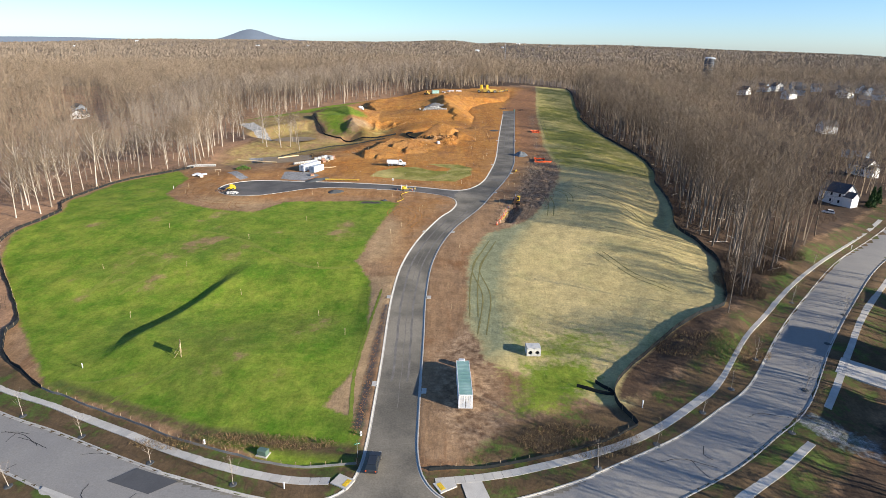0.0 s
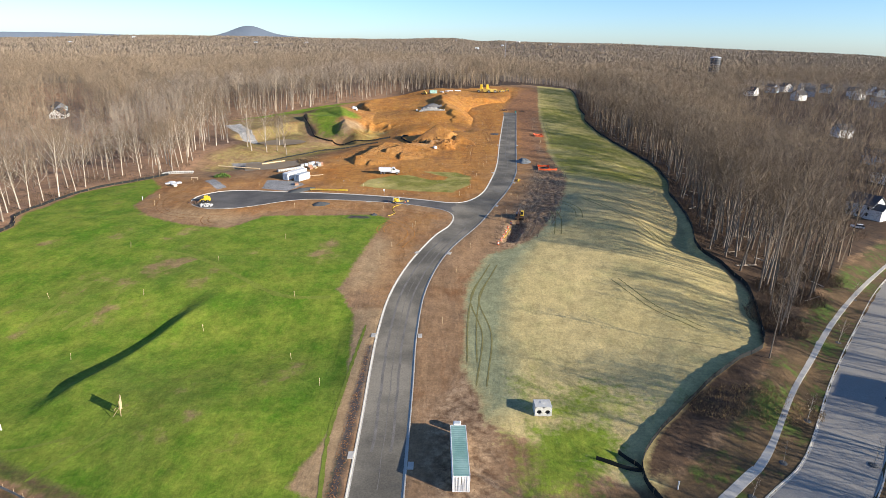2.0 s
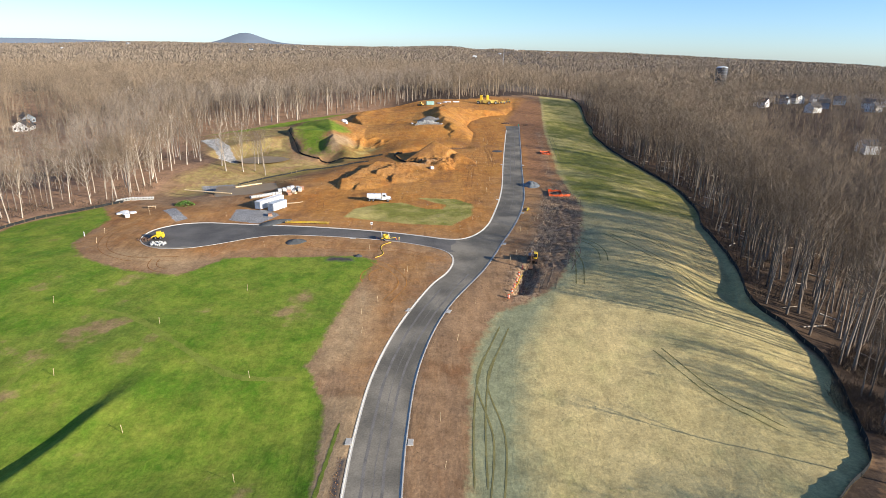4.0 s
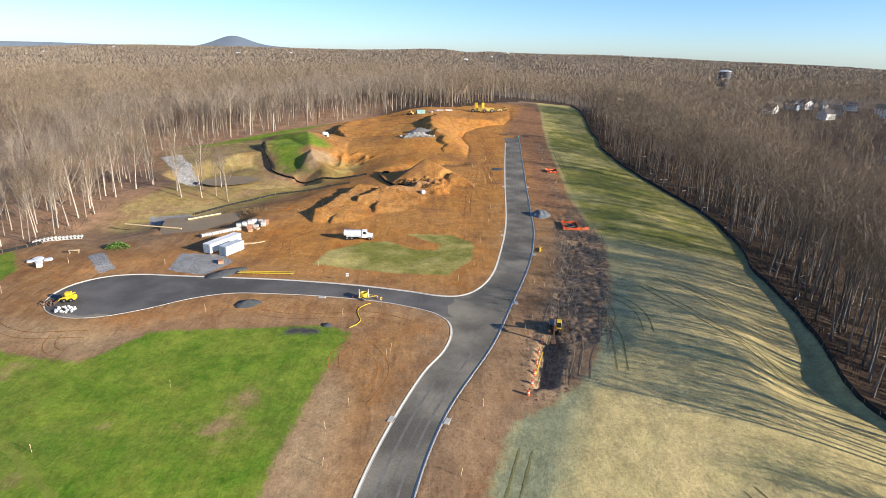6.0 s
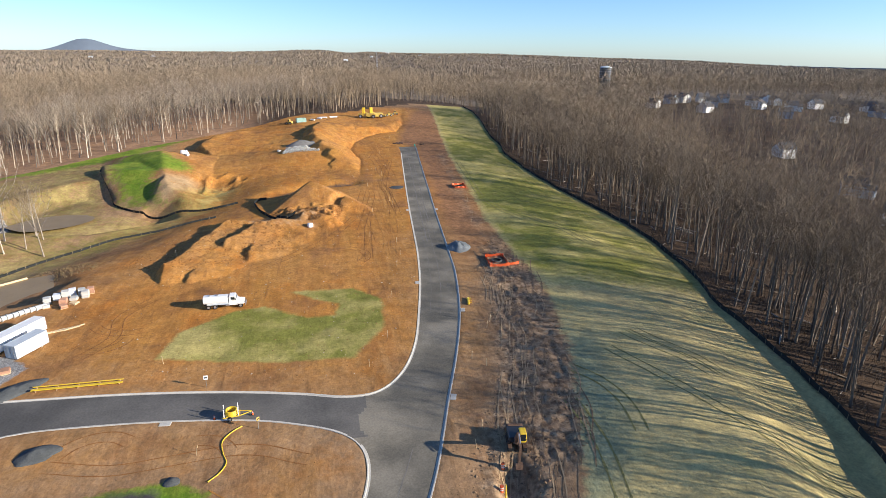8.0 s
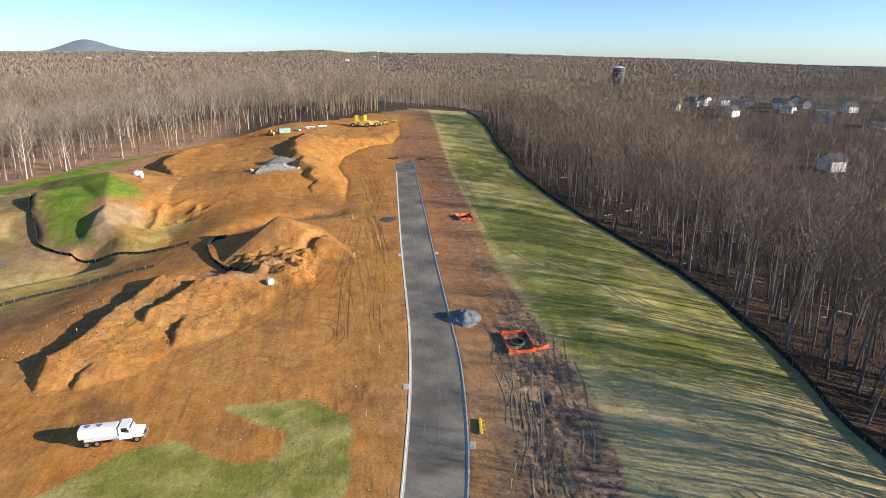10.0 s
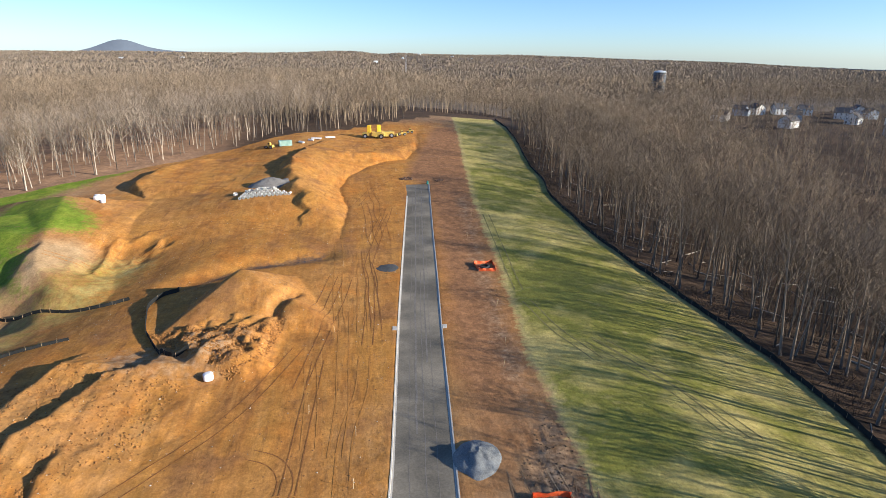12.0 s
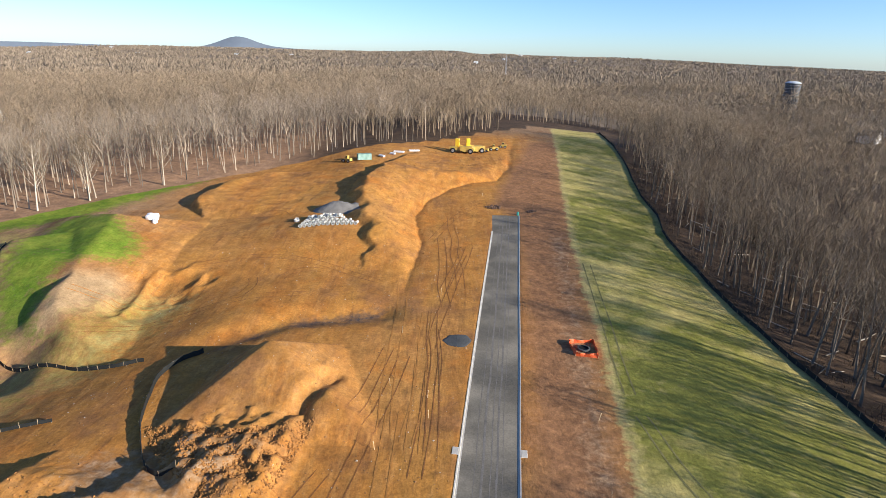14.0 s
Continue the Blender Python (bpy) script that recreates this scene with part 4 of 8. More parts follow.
# ---- bare winter woods ----
def tree_template(rng, tall, limbs, forks, twigs, sides=5, segs=5, lean=0.05, low=0.34, spread=0.24, thick=0.0085, fine=0.02, long=0.055):
    """Trunk and crown of a bare broadleaf tree as two (verts, triangles) pairs."""
    trunk_v, trunk_f, crown_v, crown_f = [], [], [], []

    def tube(vs, fs, pts, radii, n):
        base = len(vs)
        for p, r in zip(pts, radii):
            for k in range(n):
                a = 2 * math.pi * k / n
                vs.append((p[0] + r * math.cos(a), p[1] + r * math.sin(a), p[2]))
        for s in range(len(pts) - 1):
            for k in range(n):
                i, j = base + s * n + k, base + s * n + (k + 1) % n
                fs.append((i, j, j + n)), fs.append((i, j + n, i + n))

    def sliver(a, b, w):
        d = np.subtract(b, a)
        side = np.cross(d, rng.normal(size=3))
        side = side / (np.linalg.norm(side) + 1e-6) * w
        i = len(crown_v)
        crown_v.extend([tuple(a - side), tuple(a + side), tuple(b)])
        crown_f.append((i, i + 1, i + 2))

    pts, x, y = [], 0.0, 0.0
    dx, dy = rng.normal(0, lean, 2)
    for s in range(segs + 1):
        pts.append(np.array((x, y, tall * 0.9 * s / segs - (0.4 if s == 0 else 0))))
        x, y = x + (dx + rng.normal(0, 0.012)) * tall / segs, y + (dy + rng.normal(0, 0.012)) * tall / segs
    radii = [tall * thick * (1.25 if s == 0 else 1 - 0.66 * s / segs) for s in range(segs + 1)]
    tube(trunk_v, trunk_f, pts, radii, sides)

    def trunk_at(h):
        s = h * segs
        k = min(int(s), segs - 1)
        return pts[k] + (pts[k + 1] - pts[k]) * (s - k)

    for k in range(limbs):
        h = low + (1 - low) * (k + rng.random() * 0.7) / limbs
        h = min(h, 0.99)
        a = trunk_at(h)
        ang = 2.4 * k + rng.normal(0, 0.5)
        reach = tall * spread * (1.15 - 0.75 * abs((h - low) / (1 - low) - 0.25)) * (0.6 + 0.6 * rng.random())
        up = reach * (0.9 + 1.2 * rng.random())
        b = a + np.array((math.cos(ang) * reach * 0.6, math.sin(ang) * reach * 0.6, up * 0.5))
        c = b + np.array((math.cos(ang + rng.normal(0, 0.4)) * reach * 0.4, math.sin(ang + rng.normal(0, 0.4)) * reach * 0.4, up * 0.6))
        r = tall * thick * 0.55 * (1.1 - h * 0.6)
        if sides > 4:
            tube(trunk_v, trunk_f, [a, b, c], [r * 0.8, r * 0.5, r * 0.15], 3)
        else:
            sliver(a, c, r * 1.4)
        for f in range(forks):
            s = 0.25 + 0.75 * (f + rng.random()) / forks
            p = a + (b - a) * s * 2 if s < 0.5 else b + (c - b) * (s - 0.5) * 2
            q = p + np.array((*rng.normal(0, 0.10, 2), abs(rng.normal(0.09, 0.05)))) * tall
            sliver(p, q, r * 0.5)
            for w in range(twigs):
                o = p + (q - p) * (0.3 + 0.7 * rng.random())
                e = o + np.array((*rng.normal(0, long, 2), rng.normal(0.9 * long, 0.7 * long))) * tall
                sliver(o, e, fine)
    return (np.array(trunk_v), np.array(trunk_f)), (np.array(crown_v), np.array(crown_f))


def scatter(rng, xs, ys, gap):
    gx, gy = np.meshgrid(np.arange(*xs, gap), np.arange(*ys, gap))
    p = np.c_[gx.ravel(), gy.ravel()] + rng.uniform(-0.5, 0.5, (gx.size, 2)) * gap
    return p


CLEARINGS = [(170, 246, 22), (183, 262, 13), (150, 215, 18), (-271, 436, 17), (-256, 446, 12), (-290, 470, 16), (-322, 672, 18), (-300, 690, 14), (-345, 655, 12)]


def wooded(p):
    x, y = p[:, 0], p[:, 1]
    keep = (inside(SITE, x, y) < -3.0) & (along(FRONT, x, y) > np.where(x > 60, 16, 24))
    east_of_road = (x > np.interp(y, front_line[:, 1], front_line[:, 0])) & (y < 300) & (x > -20)
    keep &= ~(east_of_road & (x < 330))
    keep &= y > 75
    for cx, cy, r in CLEARINGS:
        keep &= np.hypot(x - cx, y - cy) > r
    return keep


def build_woods():
    rng = np.random.default_rng(11)
    heroes = [tree_template(rng, 22, 15, 6, 7, 6, 7, lean=0.07, low=rng.uniform(0.3, 0.42), spread=rng.uniform(0.2, 0.28), thick=0.0118, fine=0.022) for _ in range(4)]
    heroes += [tree_template(rng, 23, 13, 5, 4, 6, 7, lean=0.04, low=rng.uniform(0.45, 0.6), spread=rng.uniform(0.16, 0.22), thick=0.0105, fine=0.0135) for _ in range(5)]
    mids = [tree_template(rng, 22, 11, 4, 5, 3, 4, thick=0.0088, fine=0.022, low=rng.uniform(0.4, 0.55), spread=0.2, long=0.06) for _ in range(8)]
    slim = [tree_template(rng, 22, 10, 4, 4, 3, 4, thick=0.0092, fine=0.015, low=rng.uniform(0.45, 0.58), spread=0.18, long=0.06) for _ in range(8)]
    fars = [tree_template(rng, 22, 9, 3, 3, 3, 1, thick=0.008, fine=0.058, low=0.3, spread=0.28, long=0.085) for _ in range(8)]
    tops = [tree_template(rng, 20, 5, 2, 2, 3, 1, thick=0.008, fine=0.2, low=0.4, spread=0.34, long=0.12) for _ in range(8)]

    p = scatter(rng, (-420, 460), (70, 760), 6.6)
    p = p[wooded(p)]
    edge_ = -inside(SITE, p[:, 0], p[:, 1])
    more = scatter(rng, (70, 175), (110, 620), 5.2)
    more = np.concatenate([more, scatter(rng, (84, 150), (150, 270), 10.0)])
    more = more[wooded(more)]
    more = more[-inside(SITE, more[:, 0], more[:, 1]) < 48]
    p = np.concatenate([p[~((edge_ < 48) & (p[:, 0] > 60))], more, np.array([(-90, 318), (-86, 322), (-93, 326), (-84, 329), (-97, 316), (-88, 334), (-101, 322), (-80, 318)])])
    p = p[(((p[:, 0] - 440) / 135) ** 2 + ((p[:, 1] - 670) / 100) ** 2 > 1) | (rng.random(len(p)) < 0.1)]
    town = (p[:, 0] > 205 + 0.15 * np.maximum(0, p[:, 1] - 300)) & (p[:, 1] < 640) & (rng.random(len(p)) > 0.35)
    p = p[~town]
    gaps = wave(p[:, 0], p[:, 1], 46) + 0.7 * wave(p[:, 0] + 90, p[:, 1], 19)
    p = p[(gaps > -0.42) | (rng.random(len(p)) < 0.22) | (p[:, 0] > 60) | ((p[:, 0] > -103) & (p[:, 1] < 336))]
    edge = -inside(SITE, p[:, 0], p[:, 1])
    eye = np.minimum(np.hypot(p[:, 0] - 0, p[:, 1] - 100), np.hypot(p[:, 0] - 26, p[:, 1] - 260))
    view = np.abs(p[:, 0]) < 0.95 * (p[:, 1] + 20) + 25
    p, edge, eye = p[view], edge[view], eye[view]
    rank = np.argsort(edge + 0.12 * eye)
    hero = np.zeros(len(p), bool)
    hero[rank[:290]] = True
    first = []
    for t_, c_ in heroes:
        top = new("tree")
        top.rotation_mode = "XYZ"
        # From the fifth on: eastern trees, bark and twigs darkened for their shaded side.
        mesh_object("trunk", *t_, BARK if len(first) < 4 else BARK_DARK_SHADED, top, True)
        mesh_object("crown", *c_, TWIGS if len(first) < 4 else TWIGS_SHADED, top)
        tagged(top, "tall bare grey-barked broadleaf tree at the edge of the woods", "tree", "trees along the clearing")
        first.append(top)
    used = set()
    for x, y in p[hero]:
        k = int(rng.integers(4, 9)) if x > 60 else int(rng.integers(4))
        s = rng.uniform(0.84, 1.25) if x > 60 else rng.uniform(0.66, 1.08)
        if y < 158 and x > 60:
            s *= 0.62
        m = pose(x, y, height(x, y) - 0.1, 0, 0, rng.uniform(0, 360)) @ Matrix.Diagonal((s, s, s, 1))
        if k not in used:
            used.add(k)
            first[k].matrix_world = m
        else:
            c = copy_thing(first[k], m)
            c.matrix_basis = m
    # yard trees beside the houses south of the old road
    for x, y in ((92, 78), (86, 66), (92, 84), (116, 132), (104, 88), (114, 122), (118, 112), (124, 132), (134, 144), (84, 58), (112, 92), (140, 128), (128, 100), (150, 156), (76, 58), (96, 74), (102, 66), (100, 90), (108, 82), (120, 126), (72, 56), (128, 140), (142, 152), (66, 50), (94, 64), (120, 118), (100, 58), (112, 74), (122, 84), (128, 92), (134, 108), (110, 62), (118, 66), (90, 52), (104, 50), (132, 78), (140, 96), (148, 118), (152, 136), (126, 70), (138, 86), (146, 106)):
        k = int(rng.integers(4))
        s = rng.uniform(0.85, 1.25)
        c = copy_thing(first[k], Matrix())
        c.matrix_basis = pose(x, y, height(x, y) - 0.1, 0, 0, rng.uniform(0, 360)) @ Matrix.Diagonal((s, s, s, 1))
        tagged(c, "bare yard tree beside a house", "tree", "yard trees")
    for k, f in enumerate(first):
        if k not in used:
            f.matrix_world = pose(150 + 6 * k, 420, height(150 + 6 * k, 420))

    def joined(name, pts, models, scale, label, mat=WOODS):
        vs, fs, base = [], [], 0
        z = ground_z(pts[:, 0], pts[:, 1]) - 0.2
        for (x, y), zz in zip(pts, z):
            (tv, tf), (cv, cf) = models[int(rng.integers(len(models)))]
            a, s = rng.uniform(0, 2 * np.pi), rng.uniform(*scale)
            if y < 158 and x > 60:
                s *= 0.6
            s *= (0.85 if x < -60 and y < 420 else 1.0) + 0.5 * math.exp(-((x - 362) ** 2 + (y - 850) ** 2) / 3600)
            s *= 1 + 0.22 * float(wave(x, y, 30))
            c_, s_ = math.cos(a) * s, math.sin(a) * s
            for v, f in ((tv, tf), (cv, cf)):
                vs.append(np.c_[v[:, 0] * c_ - v[:, 1] * s_ + x, v[:, 0] * s_ + v[:, 1] * c_ + y, v[:, 2] * s + zz])
                fs.append(f + base)
                base += len(v)
        return tagged(mesh_object(name, np.concatenate(vs), np.concatenate(fs), mat), label, "woods", kind="stuff")

    rest = p[~hero]
    e2, d2 = edge[~hero], eye[~hero]
    mid = (d2 < 330) & (e2 < 60)
    side = rest[:, 0] > 60
    joined("woods_near", rest[mid & ~side], mids, (0.75, 1.15), "bare grey-brown broadleaf woods behind the clearing", WOODS_LIT)
    joined("woods_beside", rest[mid & side], slim, (0.78, 1.18), "bare brown broadleaf woods beside the seeded slope, coloured darker for their shaded side", WOODS_SHADE)
    joined("woods_behind", rest[~mid], fars, (0.75, 1.15), "bare brown winter woods over the hills")
    q = scatter(rng, (-1100, 1100), (70, 1500), 9.5)
    r = np.hypot(q[:, 0] - 10, q[:, 1] - 260)
    out = (q[:, 0] < -420) | (q[:, 0] > 460) | (q[:, 1] > 760)
    q = q[wooded(q) & out & (r < 1250 - 90 * rng.random(len(q))) & (np.abs(q[:, 0]) < 0.9 * (q[:, 1] + 20) + 25)]
    q = q[(((q[:, 0] - 440) / 135) ** 2 + ((q[:, 1] - 670) / 100) ** 2 > 1) | (rng.random(len(q)) < 0.15)]
    joined("woods_beyond", q, tops, (0.75, 1.2), "bare brown winter woods over the far hills")


def build_far_woods():
    """Beyond where single trees show: the crowns' upper surface, lumpy, out to the horizon."""
    ang = np.linspace(radians(-62), radians(62), 320)
    rad = [520.0]
    while rad[-1] < 4880:
        rad.append(rad[-1] * 1.017 + 0.6)
    A, R = np.meshgrid(ang, np.array(rad))
    x, y = R * np.sin(A) + 10, R * np.cos(A) + 260
    keep_low = smooth(520, 640, R) * smooth(0.8, 1.25, ((x - 440) / 135) ** 2 + ((y - 670) / 100) ** 2)
    crowns = (2.2 * wave(x, y, 7) + 1.6 * wave(x + 77, y, 15)) * (1 - 0.5 * smooth(1200, 3000, R)) + 2.4 * wave(x, y + 91, 60)
    z = natural(x.ravel(), y.ravel()).reshape(x.shape) + (5 + 5.5 * smooth(1050, 1400, R) + 0.7 * crowns) * keep_low - 6 * (1 - keep_low)
    n = A.shape[1]
    i = (np.arange(A.shape[0] - 1)[:, None] * n + np.arange(n - 1)).ravel()
    ob = mesh_object("woods_far", np.c_[x.ravel(), y.ravel(), z.ravel()], np.c_[i, i + 1, i + n + 1, i + n], CANOPY, smooth_faces=True)
    tagged(ob, "brown wooded hills reaching to the horizon", "woods", kind="stuff")
    # single crowns standing out of it: a few upright sprays each, wider apart with distance
    rng = np.random.default_rng(5)
    n = 105000
    r = 1150 * np.exp(rng.random(n) * math.log(4850 / 1150))
    a = rng.uniform(radians(-60), radians(60), n)
    x, y = r * np.sin(a) + 10, r * np.cos(a) + 260
    z = natural(x, y) + 7.5
    wide, tall = 2.6 * (r / 1150) ** 0.45, rng.uniform(7, 12.5, n)
    k = 3
    d = rng.uniform(0, 2 * math.pi, (n, k))
    ox, oy = rng.normal(0, 0.6, (2, n, k)) * wide[:, None]
    hx, hy = np.cos(d) * wide[:, None] * 0.55, np.sin(d) * wide[:, None] * 0.55
    up = tall[:, None] * rng.uniform(0.7, 1.1, (n, k))
    tip = rng.normal(0, 0.35, (2, n, k)) * wide[:, None]
    X, Y, Z = x[:, None] + ox, y[:, None] + oy, np.repeat(z[:, None], k, 1)
    v = np.stack([np.stack([X - hx, Y - hy, Z + 0.35 * up], 2), np.stack([X + hx, Y + hy, Z + 0.45 * up], 2), np.stack([X + tip[0], Y + tip[1], Z + up], 2)], 2).reshape(-1, 3)
    ob = mesh_object("woods_horizon", v, np.arange(len(v)).reshape(-1, 3), FAR_WOODS)
    return tagged(ob, "brown bare crowns of far woods on the hills", "woods", kind="stuff")


def conifer(x, y, tall, label="dark green bushy conifer beside a house drive"):
    top = thing("conifer", x, y, 0, label=label, category="tree")
    bm = bmesh.new()
    rod(bm, (0, 0, -0.3), (0, 0, tall * 0.95), 0.22, 0.04, 7)
    part("trunk", bm, BARK_DARK_SHADED, top)
    rng = np.random.default_rng(8)
    n = 2600
    h = 0.08 + 0.92 * rng.random(n) ** 1.25
    a, q = rng.uniform(0, 6.283, n), tall * 0.24 * (1.02 - h) * rng.uniform(0.45, 1.1, n)
    c = np.c_[q * np.cos(a), q * np.sin(a), h * tall - 0.12 * q]
    d, e = rng.normal(0, 0.28, (n, 3)), rng.normal(0, 0.28, (n, 3))
    d[:, 2] -= 0.12
    v = np.stack([c - d * 0.5, c + d, c + e], 1).reshape(-1, 3)
    mesh_object("crown", v, np.arange(3 * n).reshape(-1, 3), material("needles", (0.045, 0.085, 0.03), 0.8, vary=0.4, size=1.2, bump=0.0), top)
    return top


build_woods()
conifer(194, 260, 9.5)
conifer(201, 266, 8.0)
for x_, y_, t_ in ((-262, 1310, 23), (-250, 1330, 20), (-236, 1300, 24), (-96, 1440, 22), (-84, 1450, 25), (40, 1390, 21), (52, 1400, 24), (118, 1500, 23), (-330, 1180, 21), (-180, 1520, 22)):
    conifer(x_, y_, t_, "dark green conifer standing among bare far woods")
build_far_woods()

# ---- materials of the things ----
GREEN_ROOF = material("faded_green_paint", (0.20, 0.36, 0.30), 0.6, vary=0.2, size=2.0, bump=0.1, tint=(0.26, 0.40, 0.35))
GREY_PAINT = material("grey_paint", (0.50, 0.54, 0.56), 0.55, vary=0.1, size=1.5, bump=0.06)
DARK_PAINT = material("dark_paint", (0.03, 0.034, 0.04), 0.35, vary=0.15, size=1.0, bump=0.05)
STEEL = material("galvanised_steel", (0.45, 0.45, 0.45), 0.45, metal=0.8, vary=0.15, size=0.6, bump=0.1)
RUST = material("rusty_steel", (0.16, 0.10, 0.07), 0.8, metal=0.3, vary=0.35, size=0.5, bump=0.3)
GLASS = material("dark_glass", (0.02, 0.025, 0.03), 0.08, vary=0.05, size=1.0, bump=0.0)
LUMBER = material("sawn_lumber", (0.62, 0.47, 0.28), 0.8, vary=0.2, size=0.6, bump=0.2, spread=0.15)
ORANGE = material("orange_mesh", (0.75, 0.12, 0.03), 0.6, vary=0.2, size=0.7, bump=0.2)
PIPE = material("precast_concrete", (0.52, 0.51, 0.47), 0.9, vary=0.15, size=0.8, bump=0.25, spread=0.1)
STONE = material("crushed_stone", (0.185, 0.20, 0.205), 0.95, vary=0.45, size=1.6, bump=0.9, fine=9)
GRAVEL_GREY = material("grey_gravel", (0.20, 0.19, 0.175), 0.95, vary=0.35, size=1.6, bump=0.8, fine=9)
MILLINGS = material("dark_stone_dust", (0.085, 0.09, 0.09), 0.95, vary=0.3, size=2.0, bump=0.5)
BRICKRED = material("clay_blocks", (0.45, 0.25, 0.16), 0.9, vary=0.25, size=0.5, bump=0.2, spread=0.2)
TARP = material("white_sheeting", (0.80, 0.80, 0.78), 0.5, vary=0.06, size=0.8, bump=0.3)
TEAL = material("teal_plastic", (0.03, 0.30, 0.25), 0.5, vary=0.1, size=0.5, bump=0.05)
SIGN_GREEN = material("sign_green", (0.0, 0.22, 0.09), 0.4, vary=0.05, size=0.5, bump=0.0)
TAN_MACHINE = material("dusty_yellow", (0.52, 0.36, 0.08), 0.7, vary=0.3, size=0.8, bump=0.2)
MUD_WATER = material("muddy_water", (0.25, 0.18, 0.095), 0.5, vary=0.2, size=5, bump=0.02)
SIDING = material("white_siding", (0.78, 0.77, 0.73), 0.7, vary=0.06, size=2.0, bump=0.1, spread=0.06)
SIDING_BLUE = material("blue_grey_siding", (0.30, 0.36, 0.42), 0.7, vary=0.08, size=2.0, bump=0.1)
SHINGLE = material("asphalt_shingles", (0.095, 0.095, 0.10), 0.9, vary=0.3, size=1.2, bump=0.5, spread=0.25)


def wheel(parent, x, y, r, w, z=None, name="wheel"):
    w_ob = new(name)
    w_ob.parent = parent
    w_ob.matrix_basis = pose(x, y, r if z is None else z)
    bm = bmesh.new()
    bmesh.ops.create_cone(bm, cap_ends=True, segments=18, radius1=r, radius2=r, depth=w, matrix=pose(0, 0, 0, 0, 90, 0))
    bmesh.ops.bevel(bm, geom=[e for e in bm.edges if abs(e.verts[0].co.x - e.verts[1].co.x) < 1e-5], offset=r * 0.12, segments=1, affect="EDGES")
    part("tyre", bm, BLACK, w_ob)
    bm = bmesh.new()
    bmesh.ops.create_cone(bm, cap_ends=True, segments=12, radius1=r * 0.55, radius2=r * 0.55, depth=w + 0.03, matrix=pose(0, 0, 0, 0, 90, 0))
    part("rim", bm, STEEL, w_ob, "pale steel rim")
    return w_ob


def container(x, y, yaw, length, side_mat, roof_mat, end_mat, label, tall=2.6, wide=2.44, name="shipping_container", lift=0.12):
    """Along +y; doors at the near end."""
    top = thing(name, x, y, yaw, label=label, category="container")
    L, W, H = length, wide, tall
    for s in (-1, 1):
        bm = bmesh.new()
        n = int(L / 0.28)
        edges = []
        for k in range(n + 1):
            yy = -L / 2 + 0.1 + k * (L - 0.2) / n
            for d in ((0.045, 0.0) if k % 2 else (0.0, 0.045)):
                out_ = s * (W / 2 - 0.02 - d)
                edges.append([bm.verts.new((xx, yy + (0.03 if len(edges) % 2 else -0.03), zz)) for xx, zz in ((out_, lift + 0.15), (out_, lift + H - 0.15), (out_ - s * 0.04, lift + H - 0.15), (out_ - s * 0.04, lift + 0.15))])
        for p_, q_ in zip(edges, edges[1:]):
            for i in range(4):
                bm.faces.new((p_[i], q_[i], q_[(i + 1) % 4], p_[(i + 1) % 4]))
        part("side_wall", bm, side_mat, top)
    bm = bmesh.new()
    n = int(L / 0.5)
    rows_ = []
    for k in range(2 * n + 1):
        yy, zz = -L / 2 + 0.05 + k * (L - 0.1) / (2 * n), lift + H - 0.045 + (0.035 if k % 2 else 0.0)
        rows_.append([bm.verts.new((xx, yy, z_)) for xx, z_ in ((-W / 2 + 0.05, zz), (W / 2 - 0.05, zz), (W / 2 - 0.05, zz - 0.05), (-W / 2 + 0.05, zz - 0.05))])
    for p_, q_ in zip(rows_, rows_[1:]):
        for i in range(4):
            bm.faces.new((p_[i], p_[(i + 1) % 4], q_[(i + 1) % 4], q_[i]))
    part("roof", bm, roof_mat, top)
    bm = bmesh.new()
    for sx in (-1, 1):
        for sy in (-1, 1):
            box(bm, (0.14, 0.14, H), (sx * (W / 2 - 0.07), sy * (L / 2 - 0.07), lift + H / 2))
        for zz in (lift + 0.08, lift + H - 0.08):
            box(bm, (0.1, L, 0.14), (sx * (W / 2 - 0.05), 0, zz))
    for sy in (-1, 1):
        for zz in (lift + 0.08, lift + H - 0.08):
            box(bm, (W, 0.1, 0.14), (0, sy * (L / 2 - 0.05), zz))
    part("frame", bm, side_mat, top)
    for s in (-1, 1):
        bm = bmesh.new()
        box(bm, (W / 2 - 0.16, 0.06, H - 0.3), (s * (W / 4 - 0.03), -L / 2 + 0.06, lift + H / 2), bevel=0.01)
        for q in (-0.3, 0.3):
            box(bm, (0.16, 0.04, H - 0.5), (s * (W / 4 - 0.03) + q, -L / 2 + 0.025, lift + H / 2))
        door = part("door", bm, end_mat, top)
        for q in (-0.18, 0.18):
            bm = bmesh.new()
            rod(bm, (s * W / 4 + q, -L / 2 - 0.01, lift + 0.15), (s * W / 4 + q, -L / 2 - 0.01, lift + H - 0.15), 0.022, sides=6)
            box(bm, (0.2, 0.03, 0.04), (s * W / 4 + q, -L / 2 - 0.03, lift + 1.0))
            part("locking_bar", bm, STEEL, door)
    bm = bmesh.new()
    box(bm, (W - 0.2, 0.06, H - 0.3), (0, L / 2 - 0.06, lift + H / 2))
    part("end_wall", bm, end_mat, top)
    bm = bmesh.new()
    box(bm, (W - 0.1, L - 0.1, 0.1), (0, 0, lift))
    part("floor", bm, RUST, top)
    return top


